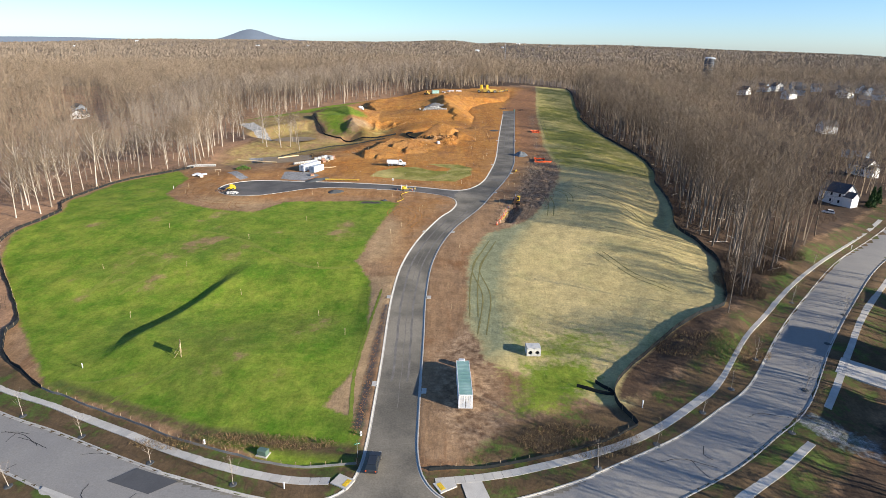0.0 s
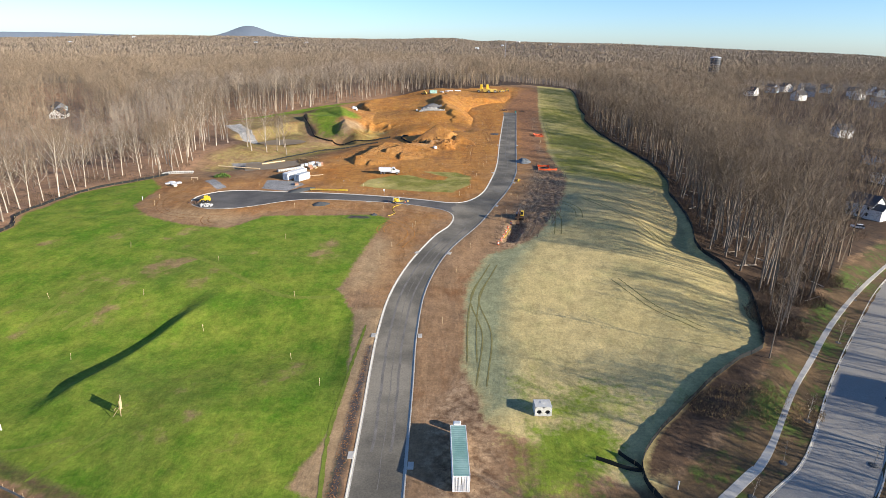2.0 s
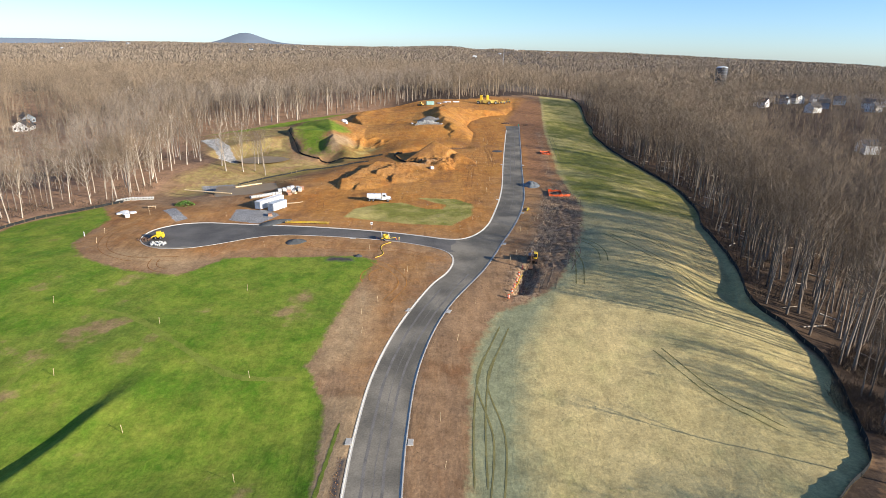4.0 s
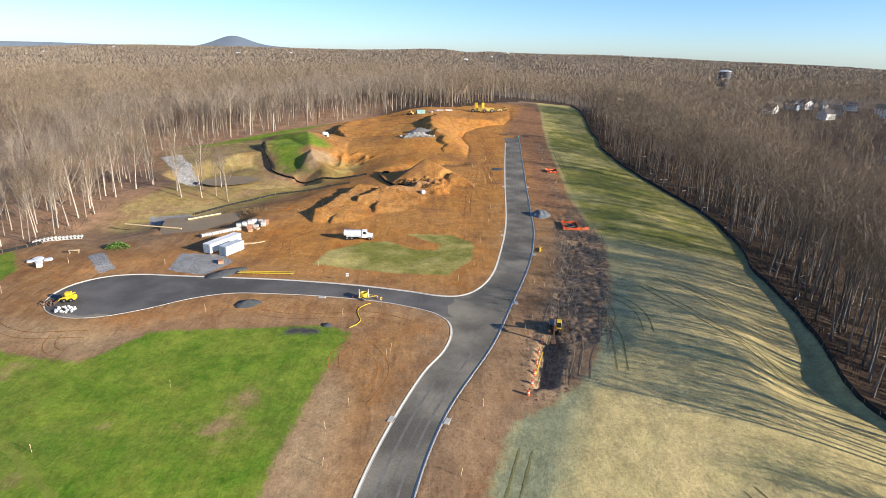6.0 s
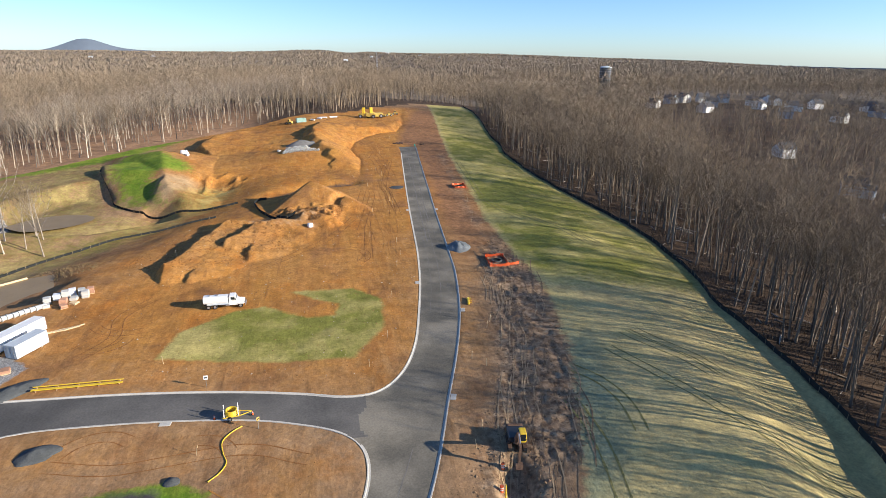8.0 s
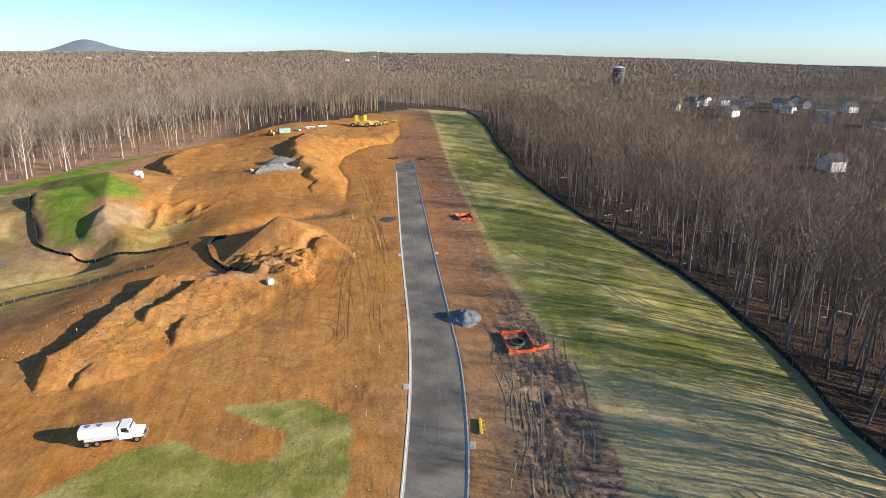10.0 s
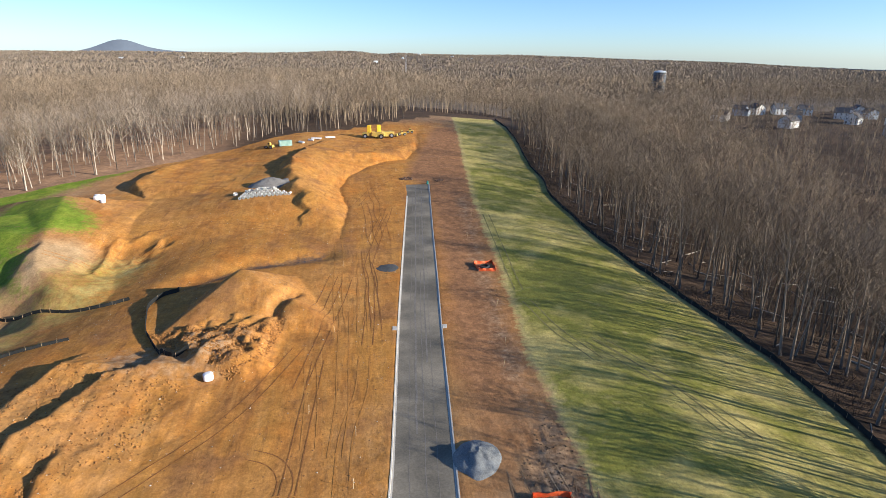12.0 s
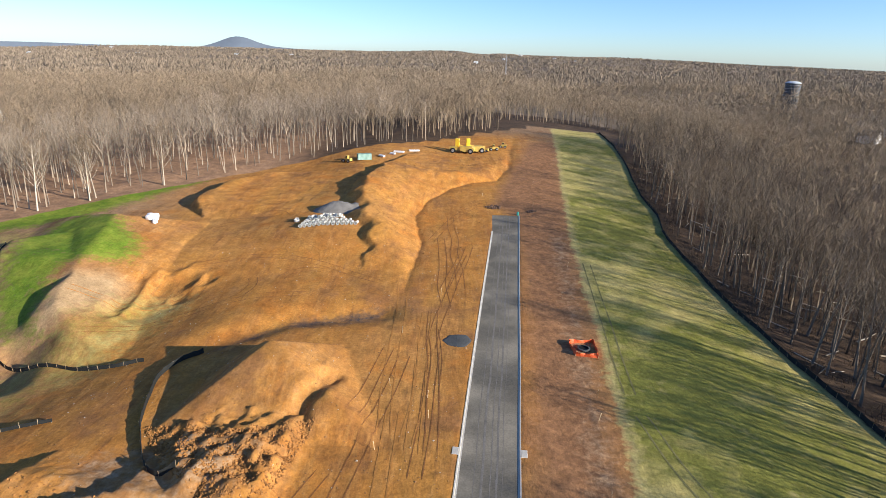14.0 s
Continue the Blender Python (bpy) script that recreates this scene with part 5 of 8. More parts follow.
green = container(4.35, 97.6, 1.5, 12.2, WHITE, GREEN_ROOF, WHITE, "white shipping container with a faded green roof", tall=2.9, wide=2.6)
bm = bmesh.new()
box(bm, (1.3, 1.1, 1.5), (0, 0, 0.85), bevel=0.08)
unit = thing("generator_cabinet", 4.1, 105.6, 1.5, label="small white equipment cabinet behind the container", category="cabinet")
part("housing", bm, WHITE, unit)
bm = bmesh.new()
box(bm, (1.5, 1.2, 0.12), (0, 0, 0.06))
part("skid", bm, RUST, unit)
bm = bmesh.new()
box(bm, (1.0, 0.6, 0.05), (0, 0, 1.62))
part("lid", bm, GREY_PAINT, unit, "grey lid")


def vault(x, y, yaw):
    top = thing("concrete_vault", x, y, yaw, label="square precast concrete vault with two pipe openings", category="vault")
    W, D, H = 3.0, 2.4, 1.9
    bm = bmesh.new()
    box(bm, (W, D - 0.3, H), (0, 0.15, H / 2), bevel=0.03)
    part("chamber", bm, PIPE, top)
    bm = bmesh.new()
    ring = []
    # front wall with two round holes
    outer = [(-W / 2, 0), (W / 2, 0), (W / 2, H), (-W / 2, H)]
    for s in (-1, 1):
        cx = s * 0.75
        n = 16
        c = [(cx + 0.45 * math.cos(2 * math.pi * k / n), 0.8 + 0.45 * math.sin(2 * math.pi * k / n)) for k in range(n)]
        sq = []
        x0, x1 = (0, W / 2) if s > 0 else (-W / 2, 0)
        for k in range(n):
            a = 2 * math.pi * k / n
            dx, dz = math.cos(a), math.sin(a)
            tt = min(((x1 - cx) / dx if dx > 1e-6 else (x0 - cx) / dx if dx < -1e-6 else 9), ((H - 0.8) / dz if dz > 1e-6 else -0.8 / dz if dz < -1e-6 else 9))
            sq.append((cx + dx * tt, 0.8 + dz * tt))
        vi = [bm.verts.new((px, -D / 2, pz)) for px, pz in c]
        vo = [bm.verts.new((px, -D / 2, pz)) for px, pz in sq]
        vb = [bm.verts.new((px, -D / 2 + 0.28, pz)) for px, pz in c]
        for k in range(n):
            j = (k + 1) % n
            bm.faces.new((vi[k], vi[j], vo[j], vo[k]))
            bm.faces.new((vi[k], vb[k], vb[j], vi[j]))
    box(bm, (W, 0.3, 0.02), (0, -D / 2 + 0.15, H + 0.0))
    for s in (-1, 1):
        box(bm, (0.02, 0.3, H), (s * W / 2, -D / 2 + 0.15, H / 2))
    part("front_wall", bm, PIPE, top)
    # Black sheets behind the holes stand in for the shade inside.
    bm = bmesh.new()
    for s in (-1, 1):
        box(bm, (1.0, 0.02, 1.0), (s * 0.75, -D / 2 + 0.29, 0.8))
    part("inner_darkness", bm, BLACK, top, "black sheets for the shade in the pipe openings")
    bm = bmesh.new()
    rod(bm, (0.0, 0.2, H), (0.0, 0.2, H + 0.06), 0.38, sides=20)
    part("manhole_cover", bm, PIPE, top)
    return top


vault(19.4, 110.9, 2)


def tank_truck(x, y, yaw):
    """Facing +y in its own axes."""
    top = thing("tank_truck", x, y, yaw, label="white tank truck with a rounded tank, parked on bare soil", category="truck")
    bm = bmesh.new()
    for s in (-0.45, 0.45):
        box(bm, (0.14, 8.4, 0.26), (s, 0, 0.85))
    for yy in (-3.6, -2.0, 0, 2.0, 3.8):
        box(bm, (0.9, 0.14, 0.2), (0, yy, 0.85))
    part("chassis", bm, DARK_PAINT, top)
    bm = bmesh.new()
    out = []
    for k in range(20):
        a = 2 * math.pi * k / 20
        c, s = math.cos(a), math.sin(a)
        out.append((1.15 * math.copysign(abs(c) ** 0.6, c), 1.95 + 0.82 * math.copysign(abs(s) ** 0.6, s)))
    rings = []
    for yy, q in ((-4.25, 0.86), (-4.15, 1.0), (0.85, 1.0), (0.95, 0.86)):
        rings.append([bm.verts.new((u * q, yy, 1.95 + (z - 1.95) * q)) for u, z in out])
    for a_, b_ in zip(rings, rings[1:]):
        for k in range(20):
            bm.faces.new((a_[k], a_[(k + 1) % 20], b_[(k + 1) % 20], b_[k]))
    bm.faces.new(rings[0]), bm.faces.new(rings[-1][::-1])
    part("tank", bm, WHITE, top)
    for yy in (-3.0, -1.4):
        bm = bmesh.new()
        rod(bm, (0, yy, 2.72), (0, yy, 2.9), 0.3, sides=14)
        part("tank_hatch", bm, STEEL, top)
    for s in (-1, 1):
        bm = bmesh.new()
        box(bm, (0.3, 4.6, 0.35), (s * 1.02, -1.2, 1.15), bevel=0.03)
        part("hose_tray", bm, GREY_PAINT, top)
    bm = bmesh.new()
    prism(bm, [(1.15, 0.75), (2.85, 0.75), (2.85, 1.75), (2.45, 2.75), (1.25, 2.8), (1.15, 2.6)], 2.2, axis="y")
    cab = part("cab", bm, WHITE, top)
    bm = bmesh.new()
    box(bm, (1.9, 0.04, 0.75), (0, 2.70, 2.22), (-22, 0, 0))
    part("windscreen", bm, GLASS, cab)
    for s in (-1, 1):
        bm = bmesh.new()
        box(bm, (0.03, 0.8, 0.6), (s * 1.11, 1.95, 2.3))
        part("side_window", bm, GLASS, cab)
        bm = bmesh.new()
        box(bm, (0.12, 0.2, 0.4), (s * 1.32, 2.5, 2.15))
        part("mirror", bm, DARK_PAINT, cab)
        bm = bmesh.new()
        box(bm, (0.35, 1.3, 0.35), (s * 1.02, 3.55, 1.05), bevel=0.08)
        part("mudguard", bm, WHITE, top)
        bm = bmesh.new()
        box(bm, (0.25, 0.06, 0.2), (s * 0.85, 4.38, 1.2))
        part("headlight", bm, GLASS, top)
        bm = bmesh.new()
        rod(bm, (s * 1.0, 0.4, 0.85), (s * 1.0, 1.2, 0.85), 0.3, sides=12)
        part("fuel_tank", bm, STEEL, top)
    bm = bmesh.new()
    prism(bm, [(2.85, 0.85), (4.35, 0.85), (4.35, 1.45), (4.2, 1.6), (2.85, 1.85)], 1.7, axis="y")
    part("bonnet", bm, WHITE, top)
    bm = bmesh.new()
    box(bm, (2.3, 0.18, 0.3), (0, 4.5, 0.7), bevel=0.03)
    part("bumper", bm, STEEL, top)
    bm = bmesh.new()
    box(bm, (1.2, 0.05, 0.5), (0, 4.37, 1.15))
    part("grille", bm, DARK_PAINT, top)
    for yy in (-3.2, -1.85, 3.45):
        for s in (-1, 1):
            wheel(top, s * 0.95, yy, 0.52, 0.42)
    return top


tank_truck(-22.6, 263.6, -89)
container(-59.6, 253.7, -24, 12.2, WHITE, WHITE, WHITE, "long white shipping container beside a grey one")
container(-55.9, 250.0, -24, 7.0, GREY_PAINT, GREY_PAINT, GREY_PAINT, "pale grey shipping container with blue-grey doors", wide=2.5)

# concrete pipes in a row
_pipe = bmesh.new()


def pipe_mesh(length=2.3, r=0.5, bell=0.62, name="pipe"):
    bm = bmesh.new()
    prof = [(-length / 2, r * 0.78), (-length / 2, bell), (-length / 2 + 0.25, bell), (-length / 2 + 0.4, r), (length / 2, r), (length / 2, r * 0.78)]
    rings = [[bm.verts.new((q * math.cos(2 * math.pi * k / 16), u, q * math.sin(2 * math.pi * k / 16))) for k in range(16)] for u, q in prof]
    rings.append(rings[0])
    for a_, b_ in zip(rings, rings[1:]):
        for k in range(16):
            bm.faces.new((a_[k], a_[(k + 1) % 16], b_[(k + 1) % 16], b_[k]))
    bmesh.ops.recalc_face_normals(bm, faces=bm.faces)
    me = bpy.data.meshes.new(name)
    bm.to_mesh(me), bm.free()
    me.materials.append(PIPE)
    return me


_pipe.free()
PIPE_MESH = pipe_mesh()
for k in range(10):
    x_, y_ = -68.2 + 0.78 * k, 262.8 + 0.72 * k
    o = tagged(new("concrete_pipe", PIPE_MESH), "pale concrete drain pipe lying in a row", "pipe", "drain pipes in a row")
    o.matrix_basis = pose(x_, y_, height(x_, y_) + 0.56, 0, random.uniform(0, 90), -38 + random.uniform(-3, 3))

# pallets of blocks


def pallet_stack(x, y, yaw, mat, tall, label, wide=1.2):
    top = thing("pallet_stack", x, y, yaw, label=label, category="pallet", group="pallets of building blocks")
    for k in range(5):
        bm = bmesh.new()
        box(bm, (0.12, wide, 0.025), (-0.44 + 0.22 * k, 0, 0.13))
        part("slat", bm, LUMBER, top)
    for s in (-0.4, 0, 0.4):
        bm = bmesh.new()
        box(bm, (1.0, 0.09, 0.11), (0, s, 0.06))
        part("bearer", bm, LUMBER, top)
    rows_n = max(1, int(tall / 0.2))
    for k in range(rows_n):
        bm = bmesh.new()
        for j in range(4):
            box(bm, (1.0 + random.uniform(-0.06, 0.04), wide / 4 - 0.02, 0.185), (random.uniform(-0.03, 0.03), -wide * 0.375 + j * wide / 4, 0.245 + k * 0.2), bevel=0.012)
        part("block_layer", bm, mat, top)
    top.scale = (1.4, 1.4, 1.5)
    return top


for x_, y_, a_, m_, h_, l_ in ((-61.0, 272.2, 20, PIPE, 0.8, "pallet of pale concrete blocks"), (-59.6, 273.8, 12, WHITE, 0.8, "pallet of white-wrapped blocks"), (-60.4, 269.9, 25, PIPE, 0.6, "pallet of pale concrete blocks"),
                               (-58.2, 274.8, 15, PIPE, 1.2, "pallet of pale concrete blocks"), (-57.3, 271.0, 8, BRICKRED, 0.8, "pallet of reddish clay blocks"), (-56.7, 269.2, 30, BRICKRED, 0.6, "pallet of reddish clay blocks"),
                               (-57.0, 275.6, 22, WHITE, 1.2, "pallet of white-wrapped blocks"), (-55.9, 273.0, 5, PIPE, 0.6, "pallet of pale concrete blocks"), (-55.0, 275.4, 18, PIPE, 1.0, "pallet of pale concrete blocks"),
                               (-53.9, 274.2, 10, PIPE, 1.0, "pallet of pale concrete blocks"), (-53.6, 276.6, 14, BRICKRED, 0.8, "pallet of reddish clay blocks"), (-55.2, 270.8, 70, LUMBER, 0.2, "low pallet of timber offcuts"), (-56.2, 241.9, 20, BRICKRED, 0.6, "pallet of reddish blocks on gravel")):
    pallet_stack(x_, y_, a_, m_, h_, l_)
for k in range(7):
    x_, y_ = -54.4 + 0.62 * k, 257.4 + 0.25 * k + random.uniform(-0.3, 0.3)
    o = thing("plank_stack", x_, y_, -58 + random.uniform(-8, 8), label="pale sawn planks lying on the soil", category="lumber", group="loose planks")
    for j in range(3):
        bm = bmesh.new()
        box(bm, (0.28, 3.0, 0.07), (random.uniform(-0.08, 0.08), random.uniform(-0.2, 0.2), 0.05 + 0.075 * j))
        part("plank", bm, LUMBER, o)


def yellow_rail(x, y, yaw, length):
    top = thing("barrier_rail", x, y, yaw, label="long yellow barrier rail on short legs beside the kerb", category="barrier")
    for k, (dy, zz, w) in enumerate(((0.0, 0.42, 0.55), (0.75, 0.55, 0.18))):
        bm = bmesh.new()
        box(bm, (length, w, 0.12), (0, dy, zz), bevel=0.02)
        part("rail", bm, YELLOW, top)
    for k in range(5):
        for dy in (0.0, 0.75):
            bm = bmesh.new()
            box(bm, (0.12, 0.12, 0.5), (-length / 2 + 0.6 + k * (length - 1.2) / 4, dy, 0.2))
            part("leg", bm, STAKE, top)
    return top


yellow_rail(-42.4, 234.9, 0.5, 14.0)


def stone_heap(name, x, y, rx, ry, h, mat, label, category="stone heap", yaw=0, rings_n=9, seg=30, lump=0.16):
    """A poured heap with an uneven foot and surface."""
    v, f = [], []
    a = np.arange(seg) * 2 * np.pi / seg
    ca, sa = math.cos(radians(yaw)), math.sin(radians(yaw))
    for k in range(rings_n + 1):
        q = k / rings_n
        edge = 1 + 0.16 * wave(x + 9 * np.cos(a), y + 9 * np.sin(a), 5)
        lx, ly = rx * q * edge * np.cos(a), ry * q * edge * np.sin(a)
        px, py = x + lx * ca - ly * sa, y + lx * sa + ly * ca
        top = h * (1 - q ** 1.35) * (1 + lump * wave(px * 3, py * 3, 2.2)) + h * lump * 0.5 * wave(px * 7, py * 7, 3) * (1 - q)
        z = ground_z(px, py) + np.where(q > 0.97, -0.25, top)
        v += list(zip(px, py, z))
    for k in range(rings_n):
        for j in range(seg):
            i, i2 = k * seg + j, k * seg + (j + 1) % seg
            f.append((i, i2, i2 + seg, i + seg))
    return tagged(mesh_object(name, v, f, mat, None, True), label, category)


stone_heap("stone_mound", 37.6, 293.6, 3.4, 4.2, 2.0, STONE, "heap of pale crushed stone beside the kerb", lump=0.3)
stone_heap("dark_mound", -52.5, 235.6, 5.4, 2.3, 0.9, MILLINGS, "low dark heap of stone dust beside the gravel", yaw=38)
stone_heap("dark_mound", -42.0, 217.6, 3.4, 1.8, 0.8, MILLINGS, "low dark heap of stone dust on bare soil", yaw=20)
stone_heap("dark_mound", -22.4, 209.2, 1.2, 1.0, 0.6, MILLINGS, "small grey heap at the edge of the lawn")
stone_heap("stone_pad", 29.5, 369.3, 3.0, 3.0, 0.25, MILLINGS, "round dark gravel pad beside the street", "gravel pad", lump=0.05)
stone_heap("stone_mound", -9.0, 446.5, 8.5, 5.0, 3.0, GRAVEL_GREY, "cone of grey gravel behind the stacked pipes", lump=0.1)


def torus(bm, R, r, at=(0, 0, 0), seg=24, sides=8, turns=None):
    m = pose(*at)
    rings = [[bm.verts.new(m @ Vector(((R + r * math.cos(2 * math.pi * j / sides)) * math.cos(2 * math.pi * k / seg), (R + r * math.cos(2 * math.pi * j / sides)) * math.sin(2 * math.pi * k / seg), r * math.sin(2 * math.pi * j / sides)))) for j in range(sides)] for k in range(seg)]
    for k in range(seg):
        for j in range(sides):
            bm.faces.new((rings[k][j], rings[(k + 1) % seg][j], rings[(k + 1) % seg][(j + 1) % sides], rings[k][(j + 1) % sides]))
    return bm


def hose_trailer(x, y, yaw):
    top = thing("hose_trailer", x, y, yaw, label="yellow trailer carrying coils of yellow hose", category="trailer")
    bm = bmesh.new()
    for s in (-0.75, 0.75):
        box(bm, (2.6, 0.1, 0.12), (0, s, 0.62))
    for s in (-1.2, 0, 1.2):
        box(bm, (0.1, 1.5, 0.12), (s, 0, 0.62))
    part("frame", bm, YELLOW, top)
    for s in (-1, 1):
        bm = bmesh.new()
        rod(bm, (1.3, 0.7 * s, 0.62), (3.0, 0, 0.6), 0.06, sides=6)
        part("drawbar", bm, YELLOW, top)
    for k in range(4):
        bm = bmesh.new()
        torus(bm, 0.85 - 0.03 * (k % 2), 0.12, (0, 0, 0.82 + 0.2 * k))
        part("hose_coil", bm, YELLOW, top)
    for sx, sy in ((-1.1, -0.7), (-1.1, 0.7), (1.0, -0.7), (1.0, 0.7)):
        bm = bmesh.new()
        box(bm, (0.12, 0.12, 1.5), (sx, sy, 1.35))
        part("stake_post", bm, WHITE, top)
    for s in (-1, 1):
        w = wheel(top, -0.3, s * 0.92, 0.36, 0.24)
        w.matrix_basis = pose(-0.3, s * 0.92, 0.36, 0, 0, 90)
    bm = bmesh.new()
    rod(bm, (2.8, 0, 0), (2.8, 0, 0.6), 0.04, sides=6)
    part("jockey_leg", bm, STEEL, top)
    return top


hose_trailer(-16.0, 221.6, 8)


def cone(x, y):
    top = thing("traffic_cone", x, y, random.uniform(0, 90), label="orange traffic cone with a white band", category="cone", group="traffic cones")
    bm = bmesh.new()
    rod(bm, (0, 0, 0.04), (0, 0, 0.72), 0.16, 0.03, 12)
    part("cone_body", bm, ORANGE, top)
    bm = bmesh.new()
    rod(bm, (0, 0, 0.4), (0, 0, 0.52), 0.098, 0.075, 12)
    part("white_band", bm, WHITE, top)
    bm = bmesh.new()
    box(bm, (0.4, 0.4, 0.04), (0, 0, 0.02))
    part("base", bm, BLACK, top)
    return top


cone(-12.9, 221.9)
cone(-18.6, 221.6)


def hose(points, r, mat, label, name="hose"):
    cu = bpy.data.curves.new(name, "CURVE")
    cu.dimensions, cu.bevel_depth, cu.bevel_resolution = "3D", r, 2
    sp = cu.splines.new("POLY")
    p = curve(points, 0.5)
    sp.points.add(len(p) - 1)
    z = ground_z(p[:, 0], p[:, 1])
    for k, (q, zz) in enumerate(zip(p, z)):
        sp.points[k].co = (q[0], q[1], zz + r * 0.8, 1)
    cu.materials.append(mat)
    return tagged(new(name, cu), label, "hose")


hose([(-14.2, 219.0), (-15.4, 218.0), (-16.7, 216), (-16.3, 213.6), (-15.6, 211.6), (-16.2, 209.8), (-17.6, 208.2)], 0.08, YELLOW, "yellow hose snaking over bare soil")
hose([(19.6, 192.5), (20.6, 195.4), (21.4, 198.0), (22.6, 201.5)], 0.12, YELLOW, "yellow hose at the edge of a trench")


def excavator(x, y, yaw):
    """Boom along +y in its own axes."""
    top = thing("excavator", x, y, yaw, label="muddy dark excavator with a yellow cab beside a trench", category="excavator")
    for s in (-1, 1):
        bm = bmesh.new()
        prism(bm, [(-1.9, 0.35), (-1.5, 0.0), (1.5, 0.0), (1.9, 0.35), (1.7, 0.8), (-1.7, 0.8)], 0.55, axis="y", at=(s * 1.1, 0, 0))
        tr = part("track", bm, BLACK, top)
        for k in range(13):
            bm = bmesh.new()
            box(bm, (0.6, 0.2, 0.05), (s * 1.1, -1.7 + k * 0.283, 0.82))
            part("track_plate", bm, RUST, tr)
    bm = bmesh.new()
    rod(bm, (0, 0, 0.7), (0, 0, 1.1), 0.8, sides=20)
    part("slew_ring", bm, RUST, top)
    bm = bmesh.new()
    box(bm, (2.5, 3.0, 0.9), (0, -0.6, 1.55), bevel=0.12)
    part("engine_house", bm, DARK_PAINT, top, "dark engine house")
    bm = bmesh.new()
    box(bm, (2.5, 0.7, 1.1), (0, -2.2, 1.6), bevel=0.2)
    part("counterweight", bm, RUST, top, "muddy dark counterweight")
    bm = bmesh.new()
    box(bm, (1.0, 1.6, 1.6), (-0.72, 0.75, 2.3), bevel=0.1)
    cab = part("cab", bm, YELLOW, top)
    for at, size in (((-0.72, 1.56, 2.4), (0.84, 0.03, 1.1)), ((-1.23, 0.75, 2.5), (0.03, 1.2, 0.9)), ((-0.21, 0.75, 2.5), (0.03, 1.2, 0.9))):
        bm = bmesh.new()
        box(bm, size, at)
        part("window", bm, GLASS, cab)
    bm = bmesh.new()
    prism(bm, [(0.6, 1.5), (1.0, 1.2), (3.2, 3.9), (5.0, 3.1), (5.1, 3.45), (3.2, 4.4), (2.7, 4.2)], 0.4, axis="y", at=(0.3, 0, 0))
    part("boom", bm, RUST, top, "muddy dark boom")
    bm = bmesh.new()
    prism(bm, [(4.9, 3.7), (5.3, 3.6), (5.0, 0.6), (4.7, 0.6)], 0.32, axis="y", at=(0.3, 0, 0))
    part("stick", bm, RUST, top, "muddy dark stick")
    bm = bmesh.new()
    prism(bm, [(4.7, 0.7), (5.2, 0.6), (5.4, -0.1), (4.9, -0.6), (4.3, -0.3), (4.5, -0.1), (4.9, -0.2), (5.0, 0.1)], 1.0, axis="y", at=(0.3, 0, 0))
    part("bucket", bm, RUST, top)
    for a_, b_ in (((0.3, 0.9, 1.6), (0.3, 2.4, 3.2)), ((0.3, 3.4, 4.45), (0.3, 4.9, 3.9))):
        bm = bmesh.new()
        rod(bm, a_, b_, 0.09, sides=8)
        part("ram", bm, STEEL, top)
    return top


excavator(26.0, 207.6, 170)


def drum(x, y):
    top = thing("warning_drum", x, y, 0, label="orange and white warning drum beside the trench", category="drum", group="warning drums")
    bm = bmesh.new()
    rod(bm, (0, 0, 0), (0, 0, 1.0), 0.3, 0.24, 12)
    part("drum_body", bm, ORANGE, top)
    for zz in (0.35, 0.65):
        bm = bmesh.new()
        rod(bm, (0, 0, zz), (0, 0, zz + 0.13), 0.305 - 0.06 * zz, 0.297 - 0.06 * zz, 12)
        part("white_band", bm, WHITE, top)
    return top


for x_, y_ in ((17.2, 185.5), (18.4, 189.0), (19.4, 192.6), (20.4, 196.2), (21.4, 199.8), (22.8, 203.8)):
    drum(x_, y_)


def pit_fence(points, label):
    """Orange mesh sagging between stakes."""
    top = tagged(new("safety_fence"), label, "fence", "orange safety fences")
    for (ax, ay), (bx, by) in zip(points, points[1:]):
        n = 6
        p = np.c_[np.linspace(ax, bx, n), np.linspace(ay, by, n)]
        z = ground_z(p[:, 0], p[:, 1])
        d = np.array((by - ay, ax - bx)) / math.hypot(bx - ax, by - ay)
        lean = np.array([random.uniform(-0.5, 0.5) for _ in range(n)])
        sag = 1.0 - 0.3 * np.sin(np.linspace(0, np.pi, n)) + np.array([random.uniform(-0.15, 0.1) for _ in range(n)])
        v = np.concatenate([np.c_[p, z - 0.05], np.c_[p + d * (0.25 * lean)[:, None], z + sag * 0.5], np.c_[p + d * (0.6 * lean)[:, None], z + sag]])
        v = np.concatenate([v, v + np.array((d[0] * 0.02, d[1] * 0.02, 0))])
        f = [(r * n + k, r * n + k + 1, r * n + n + k + 1, r * n + n + k) for r in range(2) for k in range(n - 1)]
        f += [tuple(i + 3 * n for i in q[::-1]) for q in f]
        mesh_object("mesh_panel", v, f, ORANGE, top)
        o = new("post", _post_mesh)
        o.parent = top
        o.matrix_basis = pose(ax, ay, height(ax, ay), random.uniform(-6, 6), random.uniform(-6, 6))
    return top


